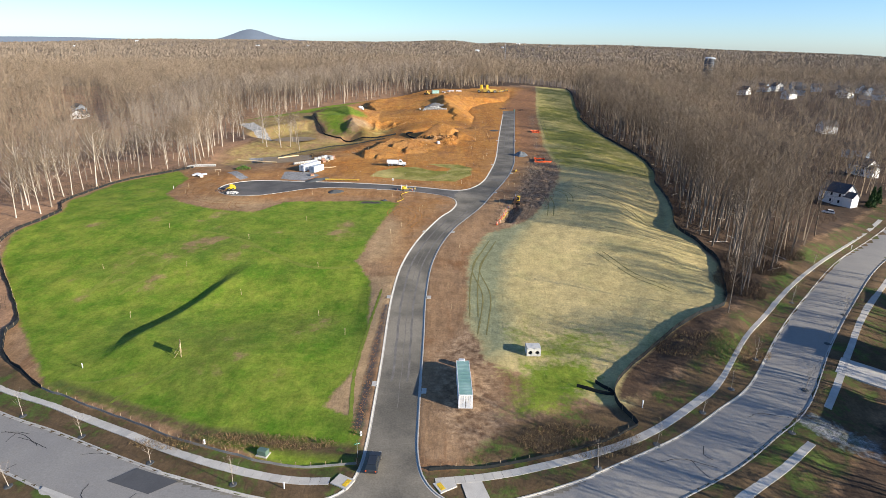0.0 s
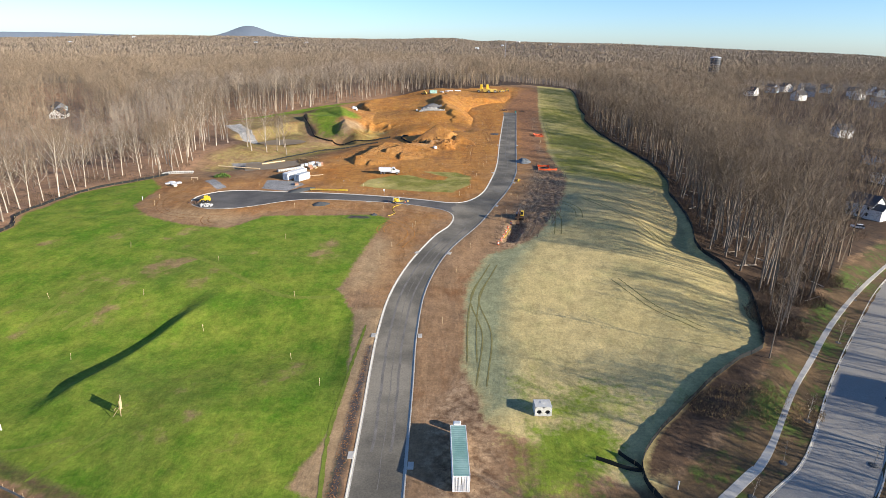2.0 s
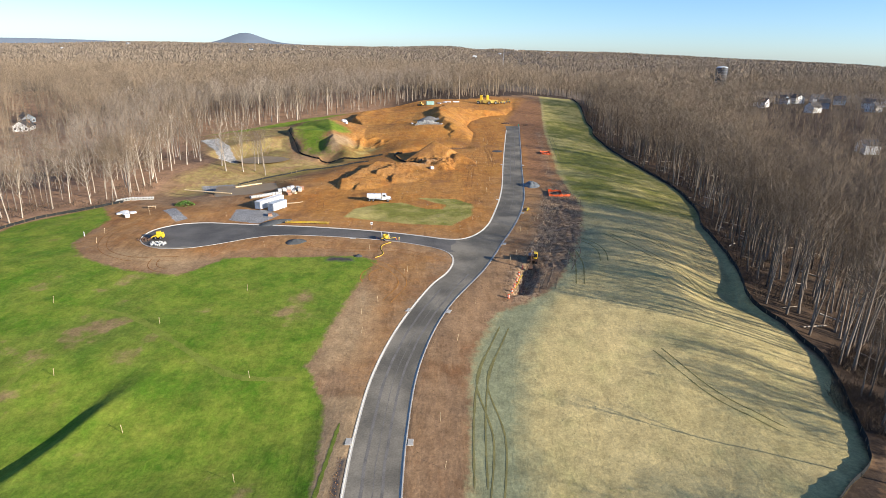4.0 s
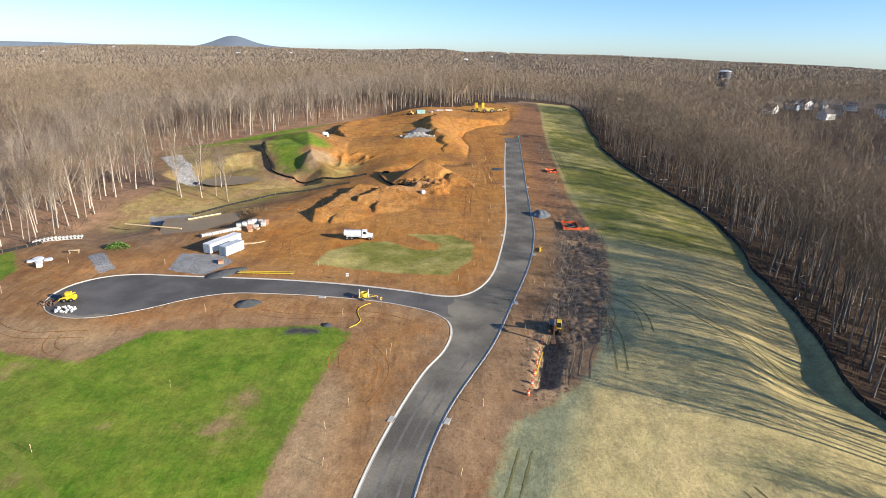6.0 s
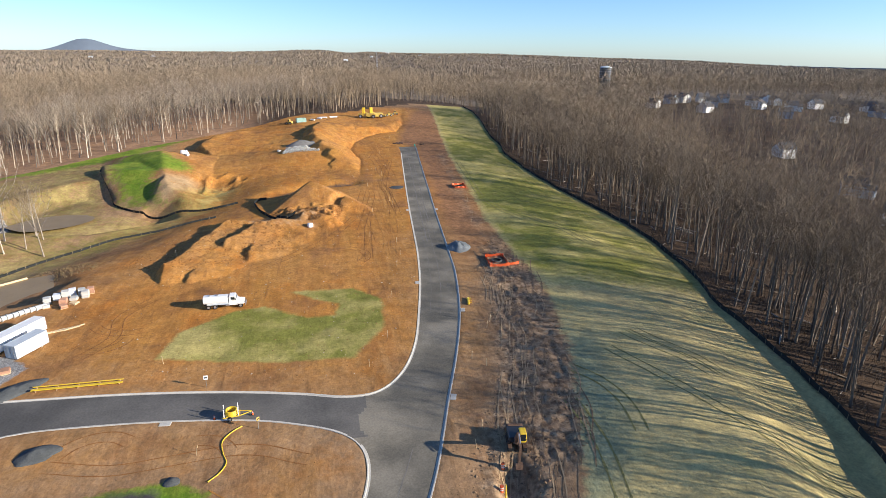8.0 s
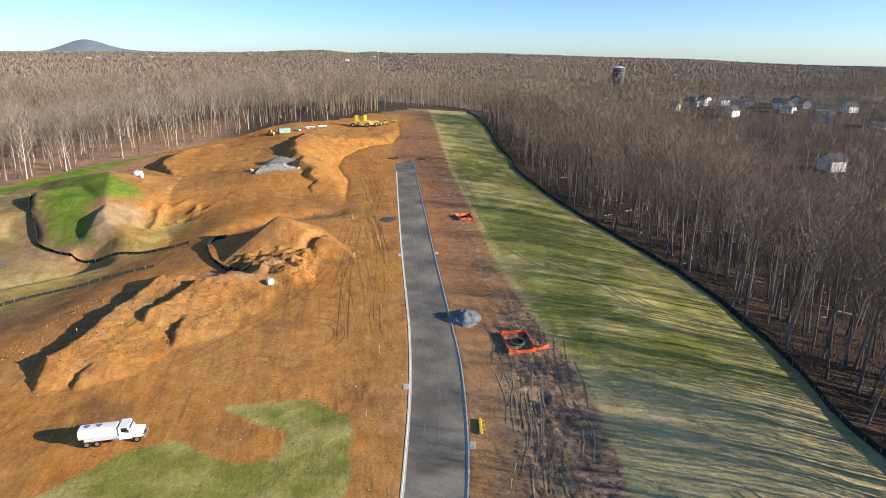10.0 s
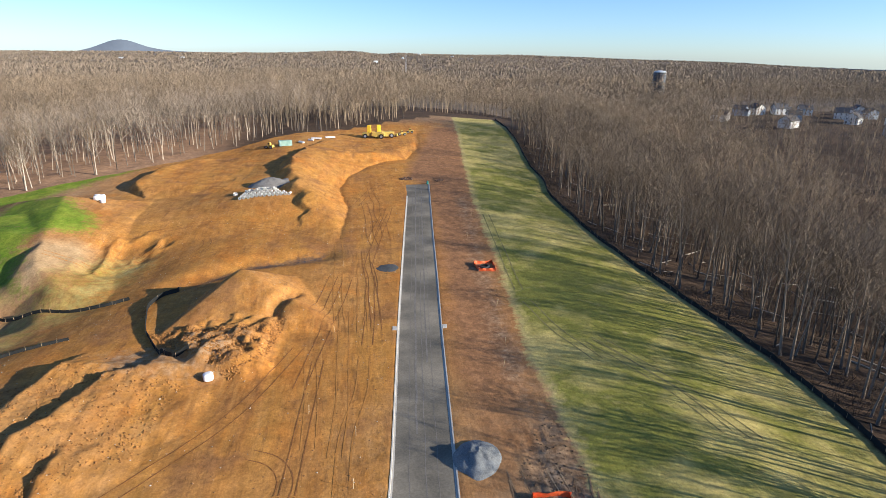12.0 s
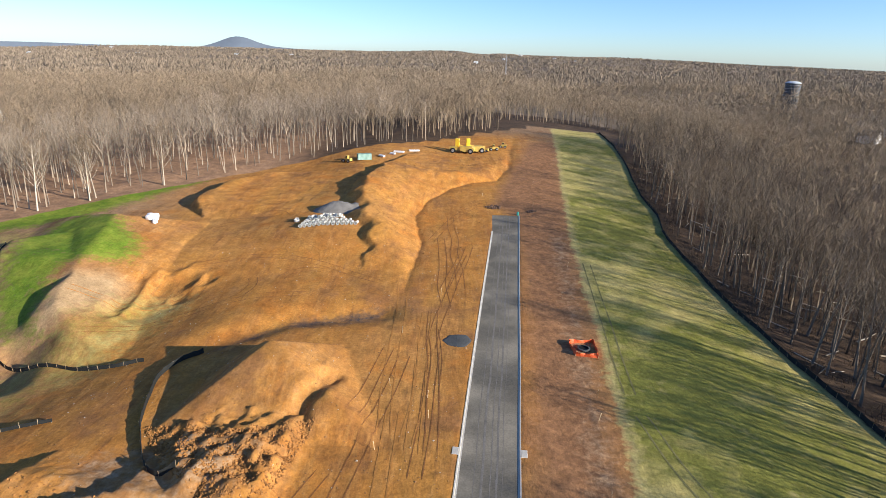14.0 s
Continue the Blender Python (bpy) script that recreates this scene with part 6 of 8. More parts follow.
pit_fence([(43.0, 285.6), (48.2, 285.0), (47.0, 277.2), (42.2, 277.4), (43.0, 285.6)], "sagging orange safety fence round a pit")
pit_fence([(47.0, 277.4), (50.6, 278.6)], "fallen length of orange safety fence")
pit_fence([(52.4, 369.8), (57.6, 370.6), (57.2, 364.2), (52.8, 364.8), (52.4, 369.8)], "sagging orange safety fence round a manhole pit")
for x_, y_, r_ in ((45.2, 281.4, 1.5), (55.0, 367.5, 1.3)):
    top = thing("manhole_shaft", x_, y_, 0, label="open dark manhole shaft in churned soil", category="manhole")
    bm = bmesh.new()
    for k in range(20):
        a0, a1 = 2 * math.pi * k / 20, 2 * math.pi * (k + 1) / 20
        q = [bm.verts.new((r * math.cos(a), r * math.sin(a), z)) for r, a, z in ((r_ * 0.75, a0, 0.45), (r_ * 0.75, a1, 0.45), (r_, a1, 0.4), (r_, a0, 0.4))]
        bm.faces.new(q)
        w = [bm.verts.new((r_ * math.cos(a), r_ * math.sin(a), z)) for a, z in ((a0, 0.4), (a1, 0.4), (a1, -0.4), (a0, -0.4))]
        bm.faces.new(w)
    part("rim_ring", bm, MILLINGS, top)
    # No shaft is dug; a black disc paints the shade in it.
    bm = bmesh.new()
    rod(bm, (0, 0, 0.1), (0, 0, 0.2), r_ * 0.96, sides=20)
    part("shaft_floor", bm, BLACK, top, "black disc for the shade in the shaft")


def yellow_marker(x, y, yaw):
    top = thing("inlet_guard", x, y, yaw, label="long yellow drain inlet guard lying behind the kerb", category="guard")
    bm = bmesh.new()
    box(bm, (0.5, 3.6, 0.45), (0, 0, 0.25), bevel=0.1)
    part("sleeve", bm, YELLOW, top)
    for k in (-1.2, 0, 1.2):
        bm = bmesh.new()
        box(bm, (0.7, 0.12, 0.1), (0.4, k, 0.4))
        part("strap", bm, YELLOW, top)
    return top


yellow_marker(31.0, 256.6, -12)

# ---- the stack of drain parts, bags and sheeting ----
PIPE_SMALL = pipe_mesh(1.9, 0.42, 0.55, "pipe_small")
k = 0
for row in range(3):
    for j in range(13 - 2 * row):
        x_ = -17.0 + 1.35 * j + 0.4 * row
        y_ = 429.2 + 0.28 * j + 2.3 * row + random.uniform(-0.25, 0.25)
        o = tagged(new("concrete_pipe", PIPE_SMALL), "white concrete drain pipe stacked in rows", "pipe", "stacked drain pipes")
        o.matrix_basis = pose(x_, y_, height(x_, y_) + 0.5 + (0.75 if row == 2 and j % 2 else 0), 0, random.uniform(0, 90), random.uniform(-9, 9) - 6)
for j in range(16):
    x_, y_ = -20.5 + random.uniform(0, 14), 434.5 + random.uniform(0, 4.5)
    top = thing("precast_ring", x_, y_, random.uniform(0, 180), label="pale precast concrete manhole ring on the ground", category="ring", group="manhole rings")
    bm = bmesh.new()
    r_, h_ = random.uniform(0.6, 0.9), random.uniform(0.5, 1.2)
    prof = [(r_ * 0.75, 0.05), (r_, 0.05), (r_, h_), (r_ * 0.75, h_)]
    rg = [[bm.verts.new((q * math.cos(2 * math.pi * i / 14), q * math.sin(2 * math.pi * i / 14), z)) for i in range(14)] for q, z in prof]
    for a_, b_ in zip(rg, rg[1:] + rg[:1]):
        for i in range(14):
            bm.faces.new((a_[i], a_[(i + 1) % 14], b_[(i + 1) % 14], b_[i]))
    part("ring_wall", bm, PIPE, top)


def sack(x, y, s, label, name="bulk_bag", squat=0.62):
    top = thing(name, x, y, random.uniform(0, 90), label=label, category="bag", group="white bulk bags")
    bm = bmesh.new()
    bmesh.ops.create_icosphere(bm, subdivisions=3, radius=1.0)
    for v in bm.verts:
        c = v.co
        for i in range(3):
            c[i] = math.copysign(abs(c[i]) ** 0.55, c[i])
        v.co = Vector((c.x * s * 0.75, c.y * s * 0.75, (c.z + 0.9) * s * squat)) + 0.05 * s * noise.noise_vector(c * 2.5)
    part("bag_body", bm, TARP, top, shade=True)
    return top


for x_, y_, s_ in ((-62.8, 430.2, 1.3), (-61.4, 430.9, 1.3), (-62.0, 432.3, 1.3), (-63.2, 431.9, 1.2), (-60.6, 428.8, 1.0)):
    sack(x_, y_, s_, "full white bulk bag standing on bare soil")
sack(-4.4, 319.3, 1.15, "full white bulk bag beside a heap of earth")


def dozer(x, y, yaw, s=1.0):
    top = thing("earth_scraper", x, y, yaw, label="dusty yellow earthmover with a tall bright yellow cab", category="earthmover", group="earthmovers on the hill")
    bm = bmesh.new()
    prism(bm, [(-4.5, 0.9), (-3.8, 0.6), (-1.0, 0.6), (0.5, 1.1), (0.5, 2.4), (-3.6, 2.6), (-4.5, 2.0)], 2.8, axis="y")
    part("bowl", bm, TAN_MACHINE, top)
    bm = bmesh.new()
    prism(bm, [(1.2, 1.0), (4.6, 1.0), (4.6, 2.2), (3.0, 2.4), (1.2, 2.2)], 2.0, axis="y")
    part("engine_cover", bm, TAN_MACHINE, top)
    bm = bmesh.new()
    box(bm, (1.7, 1.5, 2.9), (0, 1.8, 3.8), bevel=0.08)
    cab = part("cab", bm, YELLOW, top, "tall bright yellow cab")
    bm = bmesh.new()
    box(bm, (1.4, 0.03, 0.8), (0, 1.03, 4.3))
    part("window", bm, GLASS, cab)
    bm = bmesh.new()
    prism(bm, [(-0.2, 2.2), (1.4, 2.6), (1.4, 3.0), (-0.4, 2.7)], 0.6, axis="y")
    part("gooseneck", bm, TAN_MACHINE, top)
    for yy in (-3.3, 3.3):
        for sx in (-1, 1):
            wheel(top, sx * 1.35, yy, 0.95, 0.7)
    top.scale = (s, s, s)
    return top


dozer(33.5, 555.0, 80, 1.35)
dozer(38.8, 557.5, 95, 1.35)


def loader(x, y, yaw, label, k=1.0):
    top = thing("wheel_loader", x, y, yaw, label=label, category="loader", group="earthmovers on the hill")
    bm = bmesh.new()
    prism(bm, [(-2.6 * k, 0.7), (2.0 * k, 0.7), (2.0 * k, 1.5), (0.2, 1.6), (-2.4 * k, 1.9), (-2.6 * k, 1.4)], 1.7, axis="y")
    part("body", bm, TAN_MACHINE, top)
    bm = bmesh.new()
    box(bm, (1.3, 1.2, 1.4), (0, 0, 2.3), bevel=0.08)
    cab = part("cab", bm, TAN_MACHINE, top)
    bm = bmesh.new()
    box(bm, (1.33, 0.9, 0.7), (0, 0, 2.45))
    part("window", bm, GLASS, cab)
    bm = bmesh.new()
    prism(bm, [(2.6 * k, 0.2), (3.6 * k, 0.1), (3.0 * k, 0.9), (2.6 * k, 1.2)], 2.4, axis="y")
    part("bucket", bm, RUST, top)
    for s in (-0.7, 0.7):
        bm = bmesh.new()
        rod(bm, (s, 1.0, 1.6), (s, 2.8 * k, 0.7), 0.12, sides=6)
        part("lift_arm", bm, TAN_MACHINE, top)
    for yy in (-1.5 * k, 1.5 * k):
        for s in (-1, 1):
            wheel(top, s * 0.98, yy, 0.72, 0.5)
    return top


loader(44.5, 560.0, 70, "dusty tan wheel loader parked on the hill")
loader(50.0, 566.0, 100, "dusty tan wheel loader parked on the hill")
loader(55.5, 574.0, 85, "dusty tan wheel loader parked on the hill", 0.8)
container(-10.5, 519.0, -70, 6.1, GREEN_ROOF, GREEN_ROOF, GREEN_ROOF, "weathered green storage container below the woods")
for k, (x_, y_, l_) in enumerate(((-3.5, 526, 4), (0.8, 532, 3), (3.5, 537, 5), (10, 545, 5))):
    top = thing("material_pile", x_, y_, -50 + 20 * k, label="pale wrapped building material on timber bearers", category="material")
    for s in (-0.35, 0.35):
        bm = bmesh.new()
        box(bm, (0.12, 1.6, 0.14), (s * l_, 0, 0.07))
        part("bearer", bm, LUMBER, top)
    for j in range(3):
        bm = bmesh.new()
        box(bm, (l_, 0.42, 0.6), (random.uniform(-0.2, 0.2), -0.5 + 0.5 * j, 0.46 + 0.05 * j), bevel=0.05)
        part("wrapped_pack", bm, WHITE if k % 2 == 0 else TARP, top)
loader(-17.5, 516.0, 60, "rusty old loader beside a green container", 0.8)


def skid_steer(x, y, yaw):
    top = thing("skid_steer", x, y, yaw, label="yellow skid-steer loader on the turning circle", category="loader")
    bm = bmesh.new()
    prism(bm, [(-1.5, 0.4), (1.1, 0.4), (1.2, 0.9), (0.6, 1.1), (-1.2, 1.4), (-1.6, 1.1)], 1.3, axis="y")
    part("body", bm, YELLOW, top)
    bm = bmesh.new()
    box(bm, (1.1, 1.2, 1.1), (0, -0.1, 1.6), bevel=0.06)
    cab = part("cab", bm, YELLOW, top)
    bm = bmesh.new()
    box(bm, (0.9, 0.03, 0.8), (0, 0.515, 1.62))
    part("window", bm, GLASS, cab)
    for s in (-0.78, 0.78):
        bm = bmesh.new()
        prism(bm, [(-1.3, 1.5), (-1.1, 1.75), (1.5, 0.95), (1.9, 0.45), (1.7, 0.4), (1.3, 0.8)], 0.14, axis="y", at=(s, 0, 0))
        part("lift_arm", bm, YELLOW, top)
    bm = bmesh.new()
    prism(bm, [(1.8, 0.1), (2.7, 0.08), (2.2, 0.5), (1.8, 0.7)], 1.8, axis="y")
    part("bucket", bm, RUST, top)
    for yy in (-0.75, 0.65):
        for s in (-1, 1):
            wheel(top, s * 0.82, yy, 0.42, 0.3)
    return top


skid_steer(-81.6, 217.3, 100)


def rubble(name, x, y, n, spread, size, mat, label, category="rubble", dz=0.0):
    """Broken lumps lying together."""
    bm = bmesh.new()
    for k in range(n):
        a, q = random.uniform(0, 6.28), spread * math.sqrt(random.random())
        px, py = x + q * math.cos(a), y + q * math.sin(a) * 0.7
        s = size * random.uniform(0.5, 1.3)
        r = bmesh.ops.create_icosphere(bm, subdivisions=1, radius=s, matrix=pose(px, py, height(px, py) + s * 0.3 + dz, random.uniform(0, 180), random.uniform(0, 180), 0))
        for v in r["verts"]:
            v.co += Vector((random.uniform(-0.3, 0.3), random.uniform(-0.3, 0.3), random.uniform(-0.3, 0.2))) * s
    return tagged(part(name, bm, mat), label, category, kind="stuff")


rubble("rubble_heap", -79.4, 212.6, 34, 2.4, 0.35, PIPE, "heap of broken kerb and stone on the turning circle")
rubble("rubble_heap", -85.0, 215.6, 30, 2.2, 0.3, RUST, "heap of brown soil and stone against the kerb")
for x_, y_ in ((-106.0, 241.8), (-104.5, 242.5), (-103.4, 241.0), (-105.2, 243.6), (-102.2, 243.0)):
    sack(x_, y_, random.uniform(1.2, 1.9), "white sheeting bundle slumped flat on bare soil", "sheeting_bundle", 0.17)
top = thing("white_cube", -101.2, 237.9, 20, label="white boxed crate on bare soil", category="crate")
bm = bmesh.new()
box(bm, (1.2, 1.2, 1.0), (0, 0, 0.6), bevel=0.04)
part("crate_body", bm, WHITE, top)
bm = bmesh.new()
box(bm, (1.2, 1.2, 0.1), (0, 0, 0.05))
part("pallet", bm, LUMBER, top)
top = thing("work_table", -98.1, 248.0, 15, label="rough timber work table on bare soil", category="table")
bm = bmesh.new()
box(bm, (2.6, 1.0, 0.08), (0, 0, 0.9))
part("tabletop", bm, LUMBER, top)
for sx in (-1.1, 1.1):
    for sy in (-0.4, 0.4):
        bm = bmesh.new()
        box(bm, (0.1, 0.1, 0.9), (sx, sy, 0.44))
        part("leg", bm, STAKE, top)
for k in range(13):
    x_, y_ = -114.5 + 0.72 * k, 257.0 + 0.62 * k
    o = tagged(new("concrete_pipe", PIPE_SMALL), "pale concrete pipe in a row below the woods", "pipe", "pipes in a row below the woods")
    o.matrix_basis = pose(x_, y_, height(x_, y_) + 0.5, 0, random.uniform(0, 90), 15)


def shrub(x, y, rx, ry, h, mat, label, n=500):
    """A low bush: many small leaf blades round short stems."""
    v, f = [], []
    for k in range(n):
        a, q = random.uniform(0, 6.283), math.sqrt(random.random())
        px, py = rx * q * math.cos(a), ry * q * math.sin(a)
        pz = h * (1 - q * q) * random.uniform(0.4, 1.0) + 0.05
        d = Vector((random.gauss(0, 1), random.gauss(0, 1), random.gauss(0.6, 0.6))).normalized() * 0.4
        s = d.cross(Vector((random.gauss(0, 1), random.gauss(0, 1), random.gauss(0, 1)))).normalized() * 0.16
        b0 = len(v)
        zz = height(x, y)
        c = Vector((x + px, y + py, zz + pz))
        v += [tuple(c - s), tuple(c + s), tuple(c + d)]
        f.append((b0, b0 + 1, b0 + 2))
    top = tagged(new("shrub"), label, "shrub")
    mesh_object("leaves", v, f, mat, top)
    bm = bmesh.new()
    for k in range(9):
        a = k * 0.7
        rod(bm, (x, y, height(x, y) - 0.1), (x + rx * 0.6 * math.cos(a), y + ry * 0.6 * math.sin(a), height(x, y) + h * 0.7), 0.03, 0.01, 5)
    part("stems", bm, BARK, top)
    return top


LEAF = material("leaf_green", (0.09, 0.18, 0.02), 0.7, vary=0.3, size=1.0, bump=0.0)
shrub(-88.6, 252.2, 3.4, 2.6, 1.6, LEAF, "low bright green bush beside a pond")

# pond
px0, py0 = -75.5, 282.5
bm = bmesh.new()
ring = [bm.verts.new((x_, y_, 0)) for x_, y_ in POND]
bm.faces.new(ring)
bmesh.ops.scale(bm, vec=(1.08, 1.08, 1), verts=bm.verts, space=Matrix.Translation((75.5, -282.5, 0)))
pond = part("water_pond", bm, MUD_WATER)
_lo = float(np.median(ground_z(np.array([q[0] for q in POND]), np.array([q[1] for q in POND])))) - 0.35
pond.location.z = _lo
tagged(pond, "shallow brown muddy pond among the earthworks", "pond", kind="structure")
bm = bmesh.new()
bm.faces.new([bm.verts.new((x_, y_, 0)) for x_, y_ in curve(BASIN_WATER + BASIN_WATER[:1], 3.0)[:-1]])
basin_water = part("water_basin", bm, MUD_WATER)
basin_water.location.z = float(ground_z(-93.0, 357.0)[0]) + 0.35
tagged(basin_water, "reddish brown water standing in a basin", "pond", kind="structure")


def log(ax, ay, bx, by, r, mat, label, up=0.0, name="log"):
    bm = bmesh.new()
    n = 6
    pts = []
    for k in range(n + 1):
        s = k / n
        x_, y_ = ax + (bx - ax) * s, ay + (by - ay) * s
        pts.append(Vector((x_ + random.uniform(-0.1, 0.1), y_ + random.uniform(-0.1, 0.1), max(height(x_, y_), _lo if up else -99) + r * 0.7 + up)))
    for p_, q_ in zip(pts, pts[1:]):
        rod(bm, p_, q_, r, r * 0.95, 8)
    return tagged(part(name, bm, mat), label, name.replace("_", " "))


log(-83.1, 287.2, -75.0, 295.6, 0.28, LUMBER, "pale debarked log lying across the pond", 0.05)
log(-100.8, 280.3, -81.0, 276.6, 0.25, LUMBER, "long pale log lying at the edge of the pond", 0.05)


WEED = material("dry_weeds", (0.30, 0.20, 0.10), 0.95, vary=0.4, size=1.0, bump=0.0, tint=(0.16, 0.12, 0.06))

THICKET = bark_material("thicket", (0.14, 0.10, 0.068), (0.052, 0.039, 0.029))


def heap_of_brush(x, y, rx, ry, n, mat, label):
    v, f = [], []
    for k in range(n):
        a, q = random.uniform(0, 6.283), math.sqrt(random.random())
        px, py = x + rx * q * math.cos(a), y + ry * q * math.sin(a)
        z0 = height(px, py)
        d = Vector((random.gauss(0, 0.35), random.gauss(0, 0.35), random.uniform(0.25, 0.95))) * (2.4 if mat is THICKET else 1.0)
        s = d.cross(Vector((random.gauss(0, 1), random.gauss(0, 1), 0.1))).normalized() * 0.035
        b0 = len(v)
        c = Vector((px, py, z0 - 0.05))
        v += [tuple(c - s), tuple(c + s), tuple(c + d)]
        f.append((b0, b0 + 1, b0 + 2))
    return tagged(mesh_object("brush", v, f, mat), label, "brush", kind="stuff")


heap_of_brush(-67, 297, 9, 6, 1200, WEED, "dry brown reeds beside the muddy ditch")
heap_of_brush(24, 84, 11, 4.5, 2600, WEED, "dry brown weeds beside the footpath")
heap_of_brush(-35, 82, 18, 2.0, 2200, WEED, "dry brown weeds behind a low fence")
heap_of_brush(80, 147, 6, 9, 2600, THICKET, "leafless brown thicket at the end of the woods")
heap_of_brush(92, 163, 9, 8, 3000, THICKET, "leafless brown thicket at the end of the woods")
heap_of_brush(107, 180, 9, 9, 2600, THICKET, "leafless brown thicket at the end of the woods")
heap_of_brush(58, 112, 13, 4.5, 2400, WEED, "dry brown weeds between fence and footpath")


# ---- roadside things ----
def car(x, y, yaw, paint, label, L=4.8, z=None):
    top = thing("car", x, y, yaw, label=label, category="car", z=z)
    k = L / 4.8
    bm = bmesh.new()
    prism(bm, [(-2.4 * k, 0.35), (2.35 * k, 0.35), (2.4 * k, 0.75), (2.2 * k, 0.98), (1.0 * k, 1.08), (-2.3 * k, 1.1), (-2.42 * k, 0.8)], 1.86, axis="y")
    bmesh.ops.bevel(bm, geom=list(bm.edges), offset=0.07, segments=2, affect="EDGES")
    body = part("body", bm, paint, top)
    bm = bmesh.new()
    pr = [(1.05 * k, 1.05), (0.35 * k, 1.66), (-1.9 * k, 1.7), (-2.3 * k, 1.08)]
    a_ = [bm.verts.new((-0.88 if i in (0, 3) else -0.7, u, z_)) for i, (u, z_) in enumerate(pr)]
    b_ = [bm.verts.new((0.88 if i in (0, 3) else 0.7, u, z_)) for i, (u, z_) in enumerate(pr)]
    bm.faces.new(a_), bm.faces.new(b_[::-1])
    for i in range(4):
        bm.faces.new((a_[i], a_[(i + 1) % 4], b_[(i + 1) % 4], b_[i]))
    part("glasshouse", bm, GLASS, top, "dark tinted windows")
    bm = bmesh.new()
    box(bm, (1.36, 2.0 * k, 0.06), (0, -0.8 * k, 1.71), bevel=0.02)
    part("roof", bm, paint, top)
    for s in (-1, 1):
        bm = bmesh.new()
        box(bm, (0.35, 0.05, 0.16), (s * 0.68, 2.38 * k, 0.75))
        part("headlight", bm, GREY_PAINT, top)
        bm = bmesh.new()
        box(bm, (0.2, 0.05, 0.25), (s * 0.78, -2.42 * k, 0.85))
        part("tail_light", bm, ORANGE, top)
        for yy in (-1.45 * k, 1.5 * k):
            wheel(top, s * 0.84, yy, 0.35, 0.24)
    return top


car(-10.6, 77.0, -4, DARK_PAINT, "dark blue sport utility car parked at the street corner", z=float(bed(-10.6, 77.0)[0]) + 0.02)


def sign_post(x, y, yaw, blades, label, tall=2.7, category="sign"):
    top = thing("street_sign", x, y, yaw, label=label, category=category)
    bm = bmesh.new()
    box(bm, (0.06, 0.06, tall + 0.3), (0, 0, tall / 2 - 0.15))
    part("post", bm, STEEL, top)
    for w, h, zz, turn, mat in blades:
        bm = bmesh.new()
        box(bm, (w, 0.03, h), (0, -0.05, zz), (0, 0, turn), bevel=0.005)
        pl = part("plate", bm, mat, top)
        bm = bmesh.new()
        box(bm, (w * 0.7, 0.012, h * 0.3), (0, -0.073, zz), (0, 0, turn))
        part("letter_bar", bm, WHITE if mat is SIGN_GREEN else DARK_PAINT, pl, "plain bar of lettering")
    return top


sign_post(-13.4, 78.6, 20, [(1.0, 0.24, 2.75, 0, SIGN_GREEN), (1.0, 0.24, 3.02, 90, SIGN_GREEN)], "green street name sign on a steel post at the corner", 3.0)
sign_post(-21.3, 231.4, 5, [(0.7, 0.8, 1.9, 0, WHITE)], "small white notice sign on a post beside the kerb", 2.2)
sign_post(-11.7, 218.0, 40, [(0.5, 0.6, 1.8, 0, TAN_MACHINE)], "small yellowish sign on a post beside the kerb", 2.1)


def utility_box(x, y, yaw):
    top = thing("utility_cabinet", x, y, yaw, label="low green electrical cabinet on a concrete pad", category="cabinet")
    bm = bmesh.new()
    box(bm, (2.0, 1.5, 0.16), (0, 0, 0.06))
    part("pad", bm, CONCRETE, top)
    bm = bmesh.new()
    prism(bm, [(-0.55, 0.14), (0.6, 0.14), (0.6, 0.95), (-0.35, 1.1), (-0.55, 0.95)], 1.6, axis="y")
    part("housing", bm, material("cabinet_green", (0.10, 0.16, 0.12), 0.5, vary=0.12, size=0.8, bump=0.05), top)
    return top


utility_box(-29.0, 79.2, -15)


def hydrant(x, y):
    top = thing("fire_hydrant", x, y, random.uniform(0, 90), label="pale fire hydrant beside the street", category="hydrant", group="hydrants")
    bm = bmesh.new()
    rod(bm, (0, 0, 0), (0, 0, 0.12), 0.2, sides=12)
    rod(bm, (0, 0, 0.1), (0, 0, 0.7), 0.13, sides=12)
    part("barrel", bm, WHITE, top)
    bm = bmesh.new()
    rod(bm, (0, 0, 0.7), (0, 0, 0.9), 0.17, 0.05, sides=12)
    part("bonnet", bm, WHITE, top)
    for a in ((0.28, 0, 0.55), (-0.28, 0, 0.55), (0, -0.28, 0.5)):
        bm = bmesh.new()
        rod(bm, (0, 0, a[2]), a, 0.07, sides=8)
        part("outlet", bm, STEEL, top)
    return top


hydrant(-13.6, 84.0)
hydrant(-39.6, 81.6)


def sapling(x, y, tall=5.0):
    rng = np.random.default_rng(int(abs(x * 10) + abs(y)))
    t_, c_ = tree_template(rng, tall, 9, 3, 2, 6, 5, low=0.3, spread=0.2, thick=0.009, fine=0.012)
    top = thing("street_tree", x, y, 0, label="young bare street tree in a ring of mulch", category="tree", group="young street trees")
    mesh_object("trunk", *t_, BARK, top, True)
    mesh_object("crown", *c_, TWIGS, top)
    bm = bmesh.new()
    rod(bm, (0, 0, -0.05), (0, 0, 0.08), 0.7, 0.5, 14)
    part("mulch_ring", bm, MILLINGS, top)
    return top


